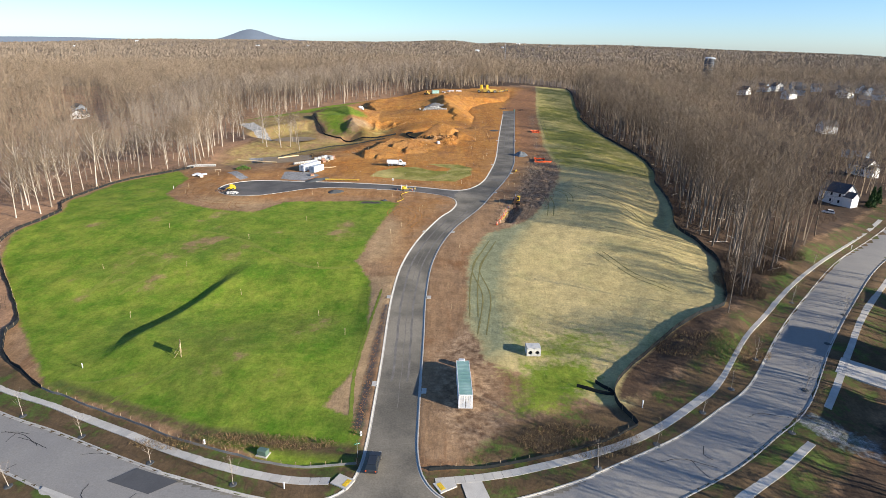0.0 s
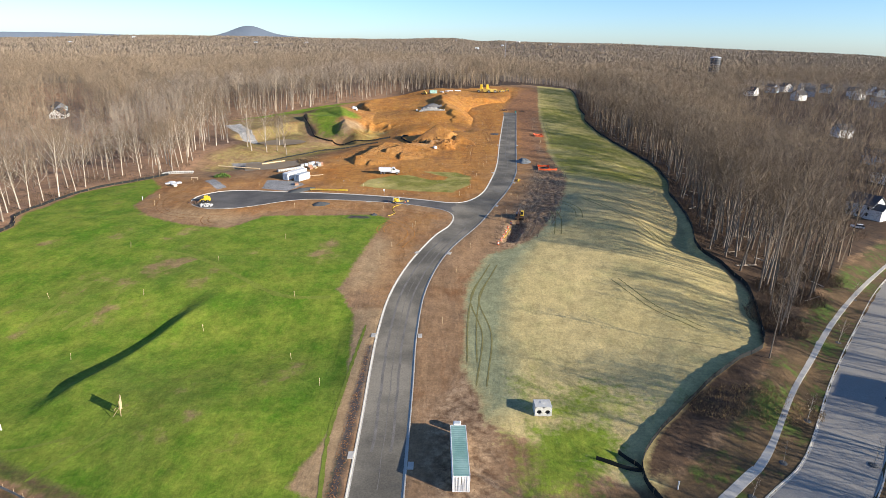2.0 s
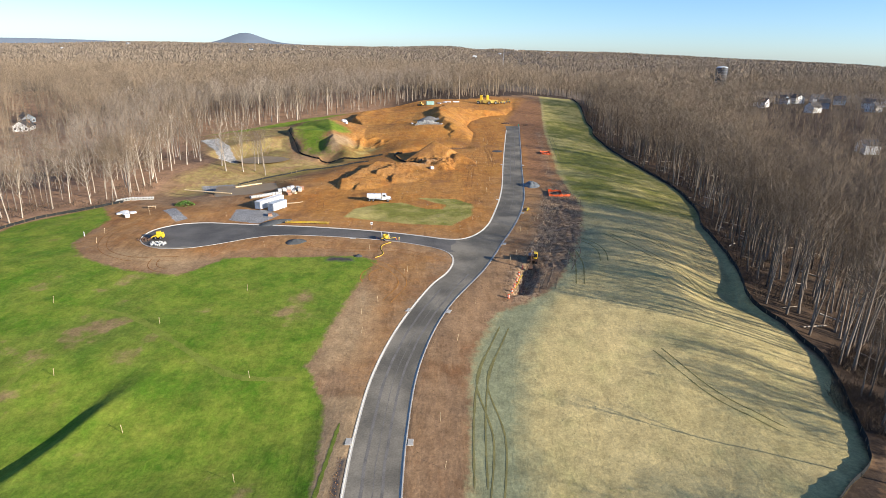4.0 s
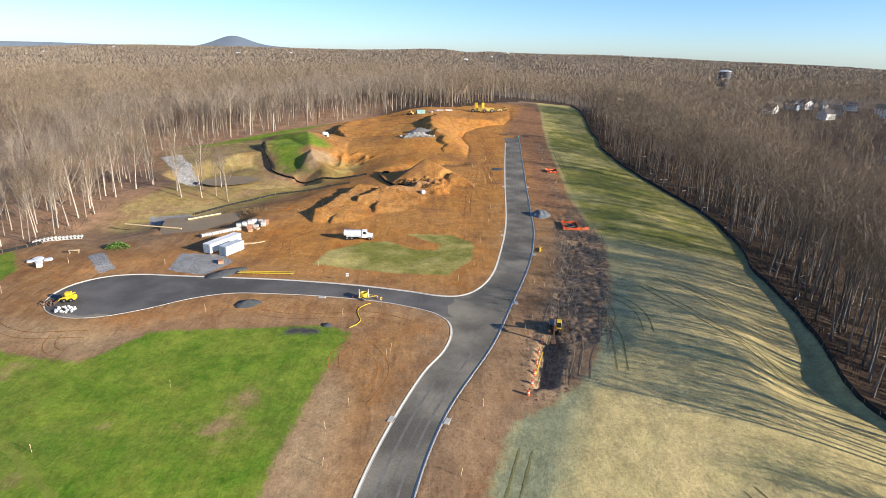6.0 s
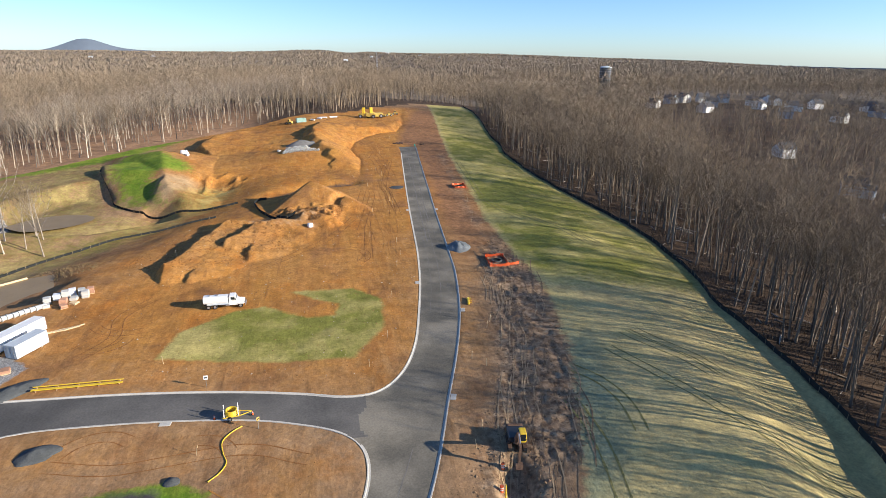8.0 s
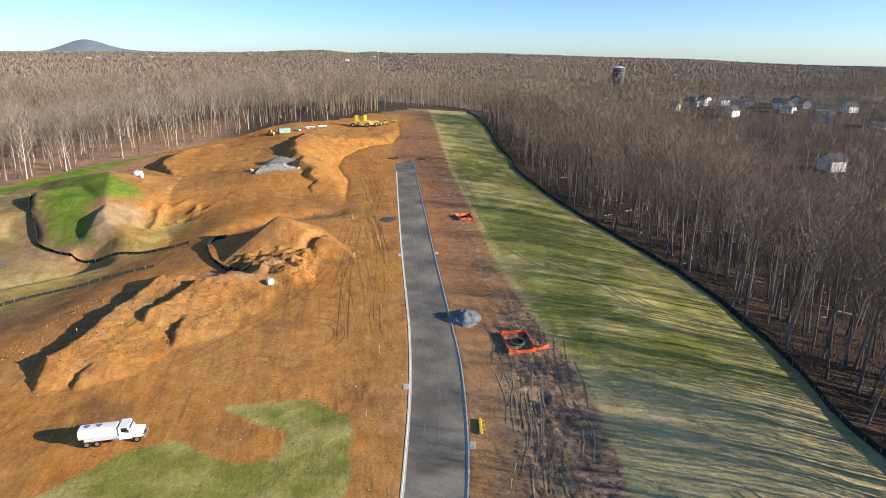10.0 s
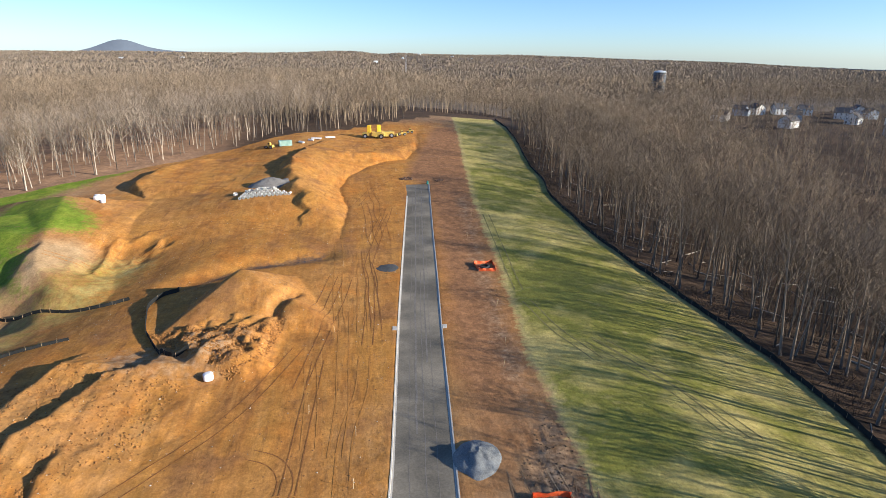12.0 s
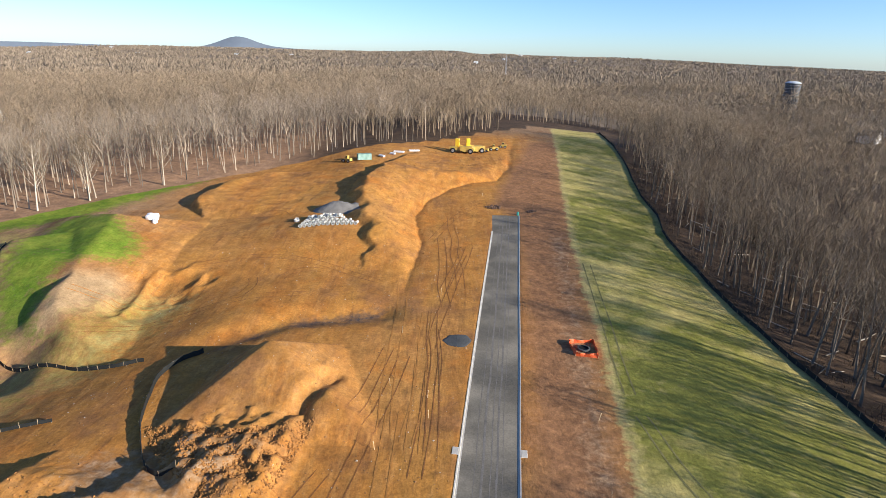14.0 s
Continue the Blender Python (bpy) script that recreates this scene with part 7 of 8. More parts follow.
for x_, y_ in ((-76.4, 90.2), (-62, 84.2), (-46.8, 77.4), (-31.7, 72.6), (25.6, 77.6), (37.0, 83.6), (48.4, 92.4), (56.8, 99.6), (66.5, 110), (90.5, 139.5), (112, 166.5), (61.5, 86.5), (70.8, 99.0), (86.0, 117.0), (100, 133), (-66, 72)):
    sapling(x_, y_, random.uniform(4.2, 6.0))


def plywood_sign(x, y, yaw):
    top = thing("site_sign", x, y, yaw, label="plywood notice board on two timber posts", category="sign board")
    for s in (-1.0, 1.0):
        bm = bmesh.new()
        box(bm, (0.12, 0.12, 3.2), (s, 0.1, 1.4))
        part("post", bm, STAKE, top)
        bm = bmesh.new()
        rod(bm, (s, 0.1, 1.8), (s, 1.4, 0.0), 0.05, sides=6)
        part("brace", bm, STAKE, top)
    bm = bmesh.new()
    box(bm, (2.2, 0.05, 1.9), (0, 0, 2.0))
    part("board", bm, LUMBER, top)
    return top


plywood_sign(-55.0, 108.8, 114)


def white_post(x, y, tall, label):
    top = thing("marker_post", x, y, random.uniform(0, 90), label=label, category="post", group="white marker posts")
    bm = bmesh.new()
    box(bm, (0.16, 0.16, tall), (0, 0, tall / 2 - 0.1), bevel=0.02)
    part("post", bm, WHITE, top)
    bm = bmesh.new()
    box(bm, (0.26, 0.26, 0.06), (0, 0, tall - 0.1), bevel=0.02)
    part("cap", bm, WHITE, top)
    return top


white_post(37.6, 93.6, 1.6, "white marker post in rough grass")
white_post(-74.0, 105.0, 1.2, "white marker post on the lawn")
white_post(-23.6, 71.8, 1.2, "white marker post beside the footpath")
white_post(-105.0, 220.0, 1.4, "white marker post on bare soil")
top = thing("mailbox", 143.9, 196.5, -42, label="white mailbox on a post beside the road", category="mailbox")
bm = bmesh.new()
box(bm, (0.14, 0.14, 1.2), (0, 0, 0.5))
part("post", bm, WHITE, top)
bm = bmesh.new()
box(bm, (0.3, 0.7, 0.35), (0, 0, 1.25), bevel=0.06)
part("box", bm, WHITE, top)

# survey stakes on the bare lots
random.seed(5)
_lath = bmesh.new()
box(_lath, (0.06, 0.06, 1.7), (0, 0, 0.7))
box(_lath, (0.10, 0.10, 0.28), (0, 0, 1.45))
_lath_mesh = bpy.data.meshes.new("lath")
_lath.to_mesh(_lath_mesh), _lath.free()
_lath_mesh.materials.append(LUMBER)
spots = [(-8.9, 197.4), (-8.2, 199.5), (17.4, 352.2), (24.1, 348.8), (24.5, 343.2), (16.7, 335.1), (20.5, 301.1), (13.2, 307.5), (-17, 176), (-14, 182), (-16, 168), (2.0, 130), (1.2, 141), (4.5, 166), (9, 182), (20, 208), (22, 212),
         (25.5, 232), (27.5, 229), (31.5, 243), (33, 246), (18, 372), (26, 392), (24, 400), (52.5, 344), (54, 351), (50, 326), (47.5, 318), (55, 392), (60, 412), (-30, 128), (-52, 138), (-72, 152), (-22, 118), (-35, 152), (-60, 170), (-88, 178), (-46, 186), (-76, 128), (-94, 150),
         (-98, 214), (-100, 222), (-95, 240), (-70, 240), (-30, 240), (-20, 214), (-50, 214), (6.5, 233), (11, 243), (14, 262), (18, 282), (20, 290), (40, 480), (30, 440), (-40, 300), (58, 470), (62, 500)]
for x_, y_ in spots:
    o = tagged(new("survey_stake", _lath_mesh), "thin wooden survey stake with a pale flag", "stake", "survey stakes on the lots")
    o.matrix_basis = pose(x_, y_, height(x_, y_), random.uniform(-7, 7), random.uniform(-7, 7), random.uniform(0, 90))


# kerb inlets
def inlet(x, y, yaw, side):
    top = thing("kerb_inlet", x, y, yaw, z=float(bed(x, y)[0]), label="pale concrete drain inlet in the kerb", category="drain", group="kerb inlets")
    bm = bmesh.new()
    box(bm, (0.95, 1.7, 0.3), (side * 0.58, 0, 0.04), bevel=0.03)
    part("cover_slab", bm, CONCRETE, top)
    # The slab is solid: a black strip gives the shaded opening.
    bm = bmesh.new()
    box(bm, (0.05, 1.5, 0.1), (side * 0.09, 0, 0.08))
    part("throat", bm, BLACK, top, "black strip for the shade in the drain mouth")
    return top


for x_, y_, a_, s_ in ((-13.2, 135.4, 0, -1), (-4.2, 135.6, 0, 1), (-12.5, 99, 0, -1), (-3.9, 97, 0, 1), (-6.0, 178.4, -19, -1), (2.2, 178.2, -19, 1), (18.9, 221.1, -18, 1), (28.2, 252.8, -16, 1), (22.0, 269.8, -8, -1), (29.4, 335.2, -5, -1), (38.6, 335.0, -5, 1), (-25.7, 222.1, 85, -1)):
    inlet(x_, y_, a_, s_)
top = thing("barrier_drum", 51.4, 459.5, 0, label="teal plastic barrel at the end of the asphalt", category="drum")
bm = bmesh.new()
rod(bm, (0, 0, 0), (0, 0, 1.1), 0.42, 0.36, 14)
part("barrel", bm, TEAL, top)
bm = bmesh.new()
rod(bm, (0, 0, 1.1), (0, 0, 1.18), 0.4, 0.3, 14)
part("lid", bm, TEAL, top)
rubble("spoil_lumps", 43.5, 467.5, 40, 3.0, 0.4, RUST, "dark lumps of spoil at the end of the street")
rubble("spoil_lumps", 57.0, 464.0, 24, 2.0, 0.4, RUST, "dark lumps of spoil at the end of the street")

# ---- tyre tracks, seams, clods and fallen wood ----
random.seed(17)
RUT = material("rutted_soil", (0.26, 0.112, 0.038), 0.95, vary=0.4, size=1.5, bump=0.7, fine=6)
RUT_PALE = material("pressed_soil", (0.42, 0.19, 0.05), 0.95, vary=0.3, size=2.0, bump=0.4, fine=6)
RUT_STRAW = material("pressed_straw", (0.20, 0.18, 0.07), 0.95, vary=0.35, size=1.5, bump=0.5)
PATH_STRAW = material("worn_grass", (0.185, 0.225, 0.035), 0.95, vary=0.35, size=1.5, bump=0.5)
CHURN_DARK = material("churned_mud", (0.22, 0.145, 0.085), 0.95, vary=0.4, size=1.5, bump=0.6)
CHURN_PALE = material("churned_straw", (0.36, 0.25, 0.145), 0.95, vary=0.4, size=1.5, bump=0.6)
SEAM = material("dusty_seam", (0.185, 0.17, 0.148), 0.95, vary=0.35, size=2.0, bump=0.1)


def strip(p, width, lift):
    t = np.gradient(p, axis=0)
    t /= np.linalg.norm(t, axis=1)[:, None] + 1e-9
    side = np.c_[t[:, 1], -t[:, 0]]
    w = width * (0.75 + 0.35 * wave(p[:, 0] * 5, p[:, 1] * 5, 4)) / 2
    w[0] = w[-1] = 0.02
    a, b = p - side * w[:, None], p + side * w[:, None]
    za = np.array([height(*q) for q in a]) + lift
    zb = np.array([height(*q) for q in b]) + lift
    zc = np.array([height(*q) for q in p]) + lift
    return np.stack([np.c_[a, za], np.c_[p, zc], np.c_[b, zb]], 1).reshape(-1, 3)


def tracks(name, lines, width, mat, label, gauge=1.9, lift=0.03):
    """Pairs of wheel marks pressed into the ground."""
    v, f, base = [], [], 0
    for ln in lines:
        p = curve(ln, 0.7)
        t = np.gradient(p, axis=0)
        t /= np.linalg.norm(t, axis=1)[:, None] + 1e-9
        side = np.c_[t[:, 1], -t[:, 0]]
        for o in ((-gauge / 2, gauge / 2) if gauge else (0,)):
            q = p + side * o + 0.12 * np.c_[wave(p[:, 0], p[:, 1], 14), wave(p[:, 1], p[:, 0], 14)]
            s = strip(q, width, lift)
            n = len(q)
            i = (np.arange(n - 1)[:, None] * 3 + np.arange(2)).ravel() + base
            v.append(s), f.append(np.c_[i, i + 1, i + 4, i + 3])
            base += len(s)
    return tagged(mesh_object(name, np.concatenate(v), np.concatenate(f), mat, None, True), label, "tyre marks", kind="stuff")


haul = []
for k in range(20):
    y0 = random.uniform(262, 400)
    o = random.uniform(2.0, 22) if k % 3 else random.uniform(1.5, 9)
    ys = [y0 + 12 * j for j in range(random.randint(3, 6))]
    bend = random.uniform(-0.16, 0.12)
    haul.append([(float(np.interp(y_, street_line[:, 1], street_line[:, 0])) - 4.5 - o + bend * (y_ - y0) + random.uniform(-0.5, 0.5), y_) for y_ in ys])
for cx, cy, r in ((-44, 252, 5), (-40, 262, 8), (-47, 268, 6), (-52, 216, 5), (-34, 214, 6), (-20, 212, 5), (-12, 196, 7), (-92, 228, 6), (-70, 202, 6), (-30, 395, 9), (-20, 408, 12), (-44, 400, 8), (-36, 430, 10), (6, 402, 9), (-8, 398, 7), (-30, 440, 8), (10, 280, 9), (-5, 276, 8), (4, 292, 7)):
    a0, turn = random.uniform(0, 6.28), random.choice((-1, 1)) * random.uniform(1.0, 2.2)
    haul.append([(cx + r * math.cos(a0 + turn * q / 4), cy + r * math.sin(a0 + turn * q / 4)) for q in range(5)])
haul += [[(-48, 246), (-44, 254), (-40, 262), (-44, 270), (-50, 274)], [(-46, 244), (-42, 252), (-43, 262), (-38, 272)], [(-18, 285), (-8, 296), (2, 310), (10, 330)], [(-45, 282), (-30, 280), (-12, 286), (2, 300)],
         [(-60, 385), (-44, 388), (-30, 396), (-14, 404)], [(-50, 372), (-38, 380), (-22, 388), (-6, 390)], [(-40, 408), (-24, 412), (-6, 408), (10, 398)], [(-48, 420), (-34, 424), (-20, 420)], [(22, 430), (28, 450), (36, 466), (44, 474)],
         [(-40, 215), (-30, 213), (-14, 214), (-4, 210)], [(-18, 206), (-12, 200), (-9, 192), (-12, 182)], [(-95, 232), (-98, 222), (-94, 210), (-84, 203), (-70, 203)]]
haul = [h for h in haul if not any(inside(q, [u for u, _ in h], [w for _, w in h]).max() > -1.5 for q in (STOCKPILE, LOW_PILES))]
haul = [h for h in haul if max(inside(PAVED, [u for u, _ in h], [w for _, w in h])) < -1.8]
dark = [h for k, h in enumerate(haul) if k % 3]
pale = haul[::3]
tracks("tyre_tracks", dark, 0.22, RUT, "dark wheel ruts pressed into the clay", 2.1)
tracks("tyre_tracks_pale", pale, 0.3, RUT_PALE, "pale wheel marks dried into the clay", 2.1)
churn = []
for k in range(46):
    y0 = random.uniform(186, 278)
    mid = float(np.interp(y0, [184, 205, 235, 262, 300, 380, 420], [22, 30, 38, 43, 47, 53, 57]))
    half = float(np.interp(y0, [184, 205, 235, 262, 300, 420], [4, 8, 7, 7, 3, 3]))
    o = random.uniform(-half, half)
    churn.append([(mid + o, y0), (mid + o + 2.4 + random.uniform(-1, 1), y0 + 7), (mid + o + 4.2 + random.uniform(-1.5, 1.5), y0 + 15)])
tracks("churned_ruts", churn[::2], 0.26, CHURN_DARK, "deep dark ruts in churned ground", 2.0, 0.05)
tracks("churned_ruts_pale", churn[1::2], 0.28, CHURN_PALE, "straw pressed into ruts in churned ground", 1.6, 0.06)
field = [[(66, 217), (64, 224), (60, 231), (58, 236)], [(69, 217), (67, 224), (63, 231), (61, 237)], [(45, 205), (46, 212), (45, 219), (42, 225)], [(70, 188), (62, 204), (57, 217), (52, 230)], [(36, 192), (38, 204), (38, 216)],
         [(78, 296), (76, 306), (72, 316), (67, 326)], [(82, 294), (79, 305), (74, 317), (69, 328)], [(66, 318), (62, 332), (60, 346)], [(60, 352), (62, 374), (64, 396), (66, 416)],
         [(9, 118), (11, 136), (9, 152), (13, 166)], [(7.5, 126), (8, 142), (10, 156), (15, 172)], [(60, 140), (52, 150), (46, 164)]]
tracks("field_tracks", field, 0.42, RUT_STRAW, "wheel marks across the straw-mulched field", 2.0)
lawn_paths = [[(-76, 176), (-66, 172), (-54, 163), (-43, 155), (-36, 152), (-26, 152)], [(-84, 138), (-80, 147), (-77, 157)], [(-92, 138), (-90, 148), (-88, 158)]]
tracks("lawn_path", lawn_paths, 1.9, PATH_STRAW, "worn pale path across the lawn", 0)
tracks("lawn_edge_path", [[(-16, 88), (-17.5, 104), (-17, 122), (-16, 140)], [(-60, 103), (-68, 100), (-74, 100)], [(-54, 104), (-60, 96), (-62, 93)]], 0.9, PATH_STRAW, "worn straw-coloured strip along the lawn", 0)

# paving seams and dust along the street
v, f, base = [], [], 0
for lo, hi, o, w in ((250, 470, -2.1, 0.10), (250, 470, 0.2, 0.14), (262, 470, 1.9, 0.08), (90, 210, 0.1, 0.12), (100, 190, -1.6, 0.5), (100, 200, 1.5, 0.45), (300, 460, -1.0, 0.35), (320, 460, 1.1, 0.3)):
    m = (street_line[:, 1] > lo) & (street_line[:, 1] < hi)
    p = street_line[m]
    t = np.gradient(p, axis=0)
    t /= np.linalg.norm(t, axis=1)[:, None]
    side = np.c_[t[:, 1], -t[:, 0]]
    q = p + side * (o + 0.12 * wave(p[:, 0] * 2, p[:, 1] * 2, 9)[:, None])
    a, b = q - side * w / 2, q + side * w / 2
    v.append(np.stack([np.c_[a, bed(a[:, 0], a[:, 1]) + 0.022], np.c_[b, bed(b[:, 0], b[:, 1]) + 0.022]], 1).reshape(-1, 3))
    i = np.arange(len(q) - 1) * 2 + base
    f.append(np.c_[i, i + 1, i + 3, i + 2])
    base += 2 * len(q)
tagged(mesh_object("road_seams", np.concatenate(v), np.concatenate(f), SEAM), "dusty paving seams and wheel dust along the street", "road", kind="structure")

CLOD = bark_material("clods", (0.34, 0.185, 0.085), (0.13, 0.07, 0.035), island=True)
PALE_STONE = bark_material("pale_stones", (0.60, 0.53, 0.42), (0.30, 0.24, 0.17), island=True)


CLOD_ORANGE = bark_material("orange_clods", (0.40, 0.19, 0.06), (0.20, 0.095, 0.036), island=True)
CLOD_DARK = bark_material("dark_clods", (0.26, 0.17, 0.10), (0.10, 0.065, 0.04), island=True)
RIPRAP = bark_material("riprap_stone", (0.40, 0.39, 0.37), (0.16, 0.16, 0.16), island=True)


def lumps(name, count, place, size, mat, label, flat=0.6):
    """Loose lumps: eight-faced, each of its own shape."""
    rng = np.random.default_rng(len(name) * 31 + count)
    p = place(rng, count)
    s = rng.uniform(*size, len(p)) * rng.uniform(0.5, 1.0, len(p))
    z = np.array([height(*q) for q in p])
    base_v = np.array([(1, 0, 0), (0, 1, 0), (-1, 0, 0), (0, -1, 0), (0, 0, 1), (0, 0, -0.6)], float)
    base_f = np.array([(0, 1, 4), (1, 2, 4), (2, 3, 4), (3, 0, 4), (1, 0, 5), (2, 1, 5), (3, 2, 5), (0, 3, 5)])
    vv = base_v[None] * s[:, None, None] * rng.uniform(0.55, 1.3, (len(p), 6, 1))
    vv[:, :, 2] *= flat
    a = rng.uniform(0, 6.28, len(p))
    c_, s_ = np.cos(a)[:, None], np.sin(a)[:, None]
    x, y = vv[:, :, 0] * c_ - vv[:, :, 1] * s_, vv[:, :, 0] * s_ + vv[:, :, 1] * c_
    vv = np.stack([x + p[:, :1], y + p[:, 1:2], vv[:, :, 2] + z[:, None] + 0.02], 2).reshape(-1, 3)
    ff = (base_f[None] + 6 * np.arange(len(p))[:, None, None]).reshape(-1, 3)
    return tagged(mesh_object(name, vv, ff, mat), label, name.replace("_", " "), kind="stuff")


def within(poly, extra=None):
    xs, ys = [q[0] for q in poly], [q[1] for q in poly]

    def place(rng, n):
        p = np.c_[rng.uniform(min(xs), max(xs), n * 3), rng.uniform(min(ys), max(ys), n * 3)]
        p = p[inside(poly, p[:, 0], p[:, 1]) > 0]
        d = inside(PAVED, p[:, 0], p[:, 1])
        return p[d < -0.8][:n]
    return place


lumps("stockpile_clods", 4200, within([(-20, 339), (-12, 328), (-1, 319), (4, 324), (7, 340), (-4, 336)]), (0.12, 0.42), CLOD_ORANGE, "loose clods of clay on a heap of earth")
lumps("low_pile_clods", 2600, within([(-52, 292), (-34, 284), (-10, 300), (-8, 318), (-30, 326), (-46, 318)]), (0.1, 0.36), CLOD_ORANGE, "loose clods of clay on low heaps")
lumps("strip_clods", 2200, within([(38, 206), (30, 200), (24, 186), (16, 182), (18, 205), (28, 224), (35, 252), (42, 290), (52, 305), (53, 275), (46, 237)]), (0.1, 0.34), CLOD_DARK, "clods and roots along a churned strip")
lumps("site_clods", 3600, within([(-60, 250), (-30, 234), (8, 228), (20, 255), (26, 300), (36, 400), (40, 450), (10, 420), (-30, 420), (-56, 400), (-30, 370), (-48, 330), (-50, 290)]), (0.05, 0.2), CLOD, "scattered clods over graded clay")
lumps("site_stones", 900, within([(-60, 250), (-30, 234), (8, 228), (20, 255), (26, 300), (36, 400), (40, 450), (10, 420), (-30, 420), (-56, 400), (-30, 370), (-48, 330), (-50, 290)]), (0.05, 0.22), PALE_STONE, "pale stones scattered over graded clay")
lumps("lot_stones", 1500, within([(-3, 84), (10, 84), (12, 110), (6, 126), (6, 160), (14, 180), (28, 190), (24, 212), (18, 216), (2, 180), (-4, 150)]), (0.04, 0.14), CLOD_DARK, "clods and stones beside the street")
lumps("west_lot_clods", 900, within([(-110, 236), (-106, 214), (-80, 196), (-60, 203), (-20, 208), (-24, 170), (-14, 150), (-6, 184), (2, 210), (-40, 221), (-90, 240)]), (0.04, 0.13), CLOD, "clods scattered over bare lots")
lumps("ditch_stones", 700, within([(-15.8, 84), (-13.5, 84), (-13.6, 132), (-14.8, 132)]), (0.08, 0.2), CLOD, "loose stones lining the roadside ditch")
lumps("riprap", 1100, within([(-136, 387), (-128, 392), (-103, 351), (-110, 346)]), (0.3, 0.7), RIPRAP, "grey riprap stones on a spillway", 0.8)
lumps("field_tufts", 1800, within([(30, 112), (70, 136), (78, 160), (76, 188), (84, 215), (92, 252), (54, 258), (30, 195), (16, 150), (16, 116)]), (0.05, 0.15), bark_material("tufts", (0.46, 0.38, 0.19), (0.25, 0.22, 0.09)), "tufts of straw and clods on the mulched field", 0.5)
lumps("hill_clods", 900, within([(-6, 440), (12, 416), (30, 412), (44, 470), (56, 540), (20, 560), (0, 510)]), (0.12, 0.45), CLOD_ORANGE, "clods down the worn face of the hill")


def fallen_wood(n):
    rng = np.random.default_rng(3)
    p = scatter(rng, (80, 190), (150, 560), 8.0)
    p = p[wooded(p)]
    p = p[rng.random(len(p)) < 0.5][:n]
    v, f = [], []
    for x, y in p:
        a, ln, r = rng.uniform(0, 3.14), rng.uniform(2, 9), rng.uniform(0.06, 0.2)
        dx, dy = math.cos(a) * ln / 2, math.sin(a) * ln / 2
        ends = [(x - dx, y - dy), (x + dx, y + dy)]
        b0 = len(v)
        for ex, ey in ends:
            z = (height(ex, ey) if ex < 147 else float(ground_z(ex, ey)[0])) + r * 0.8
            for k in range(4):
                q = math.pi / 2 * k + 0.4
                v.append((ex - math.sin(a) * r * math.cos(q), ey + math.cos(a) * r * math.cos(q), z + r * math.sin(q)))
        f += [(b0 + k, b0 + (k + 1) % 4, b0 + 4 + (k + 1) % 4, b0 + 4 + k) for k in range(4)]
    return tagged(mesh_object("fallen_branches", v, f, bark_material("dead_wood", (0.50, 0.44, 0.36), (0.20, 0.16, 0.12))), "fallen pale branches on the woodland floor", "fallen wood", kind="stuff")


fallen_wood(420)


def understorey(name, n, keep, label):
    """Thin saplings, brambles and dead stems between the trees."""
    rng = np.random.default_rng(n)
    p = keep(rng)[:n]
    z = ground_z(p[:, 0], p[:, 1]) - 0.05
    c = np.c_[p, z]
    d = rng.normal(0, 0.55, (len(p), 3))
    d[:, 2] = rng.uniform(0.3, 2.6, len(p))
    s = rng.normal(0, 1, (len(p), 3))
    s[:, 2] *= 0.2
    s = s / np.linalg.norm(s, axis=1)[:, None] * 0.05
    v = np.stack([c - s, c + s, c + d], 1).reshape(-1, 3)
    return tagged(mesh_object(name, v, np.arange(len(v)).reshape(-1, 3), THICKET), label, "undergrowth", kind="stuff")


def east_floor(rng):
    p = np.c_[rng.uniform(78, 200, 160000), rng.uniform(140, 560, 160000)]
    d = -inside(SITE, p[:, 0], p[:, 1])
    return p[(d > 1.5) & (d < 75) & (along(FRONT, p[:, 0], p[:, 1]) > 20) & (rough(p[:, 0], p[:, 1], 14, 3) > -0.35)]


def west_floor(rng):
    p = np.c_[rng.uniform(-230, -95, 160000), rng.uniform(130, 420, 160000)]
    d = -inside(SITE, p[:, 0], p[:, 1])
    return p[(d > 1.5) & (d < 60) & (rough(p[:, 0], p[:, 1], 14, 3) > 0.1)]


understorey("undergrowth", 30000, east_floor, "leafless undergrowth and dead stems on the floor of the woods")
understorey("undergrowth", 14000, west_floor, "sparse leafless undergrowth on leaf litter")

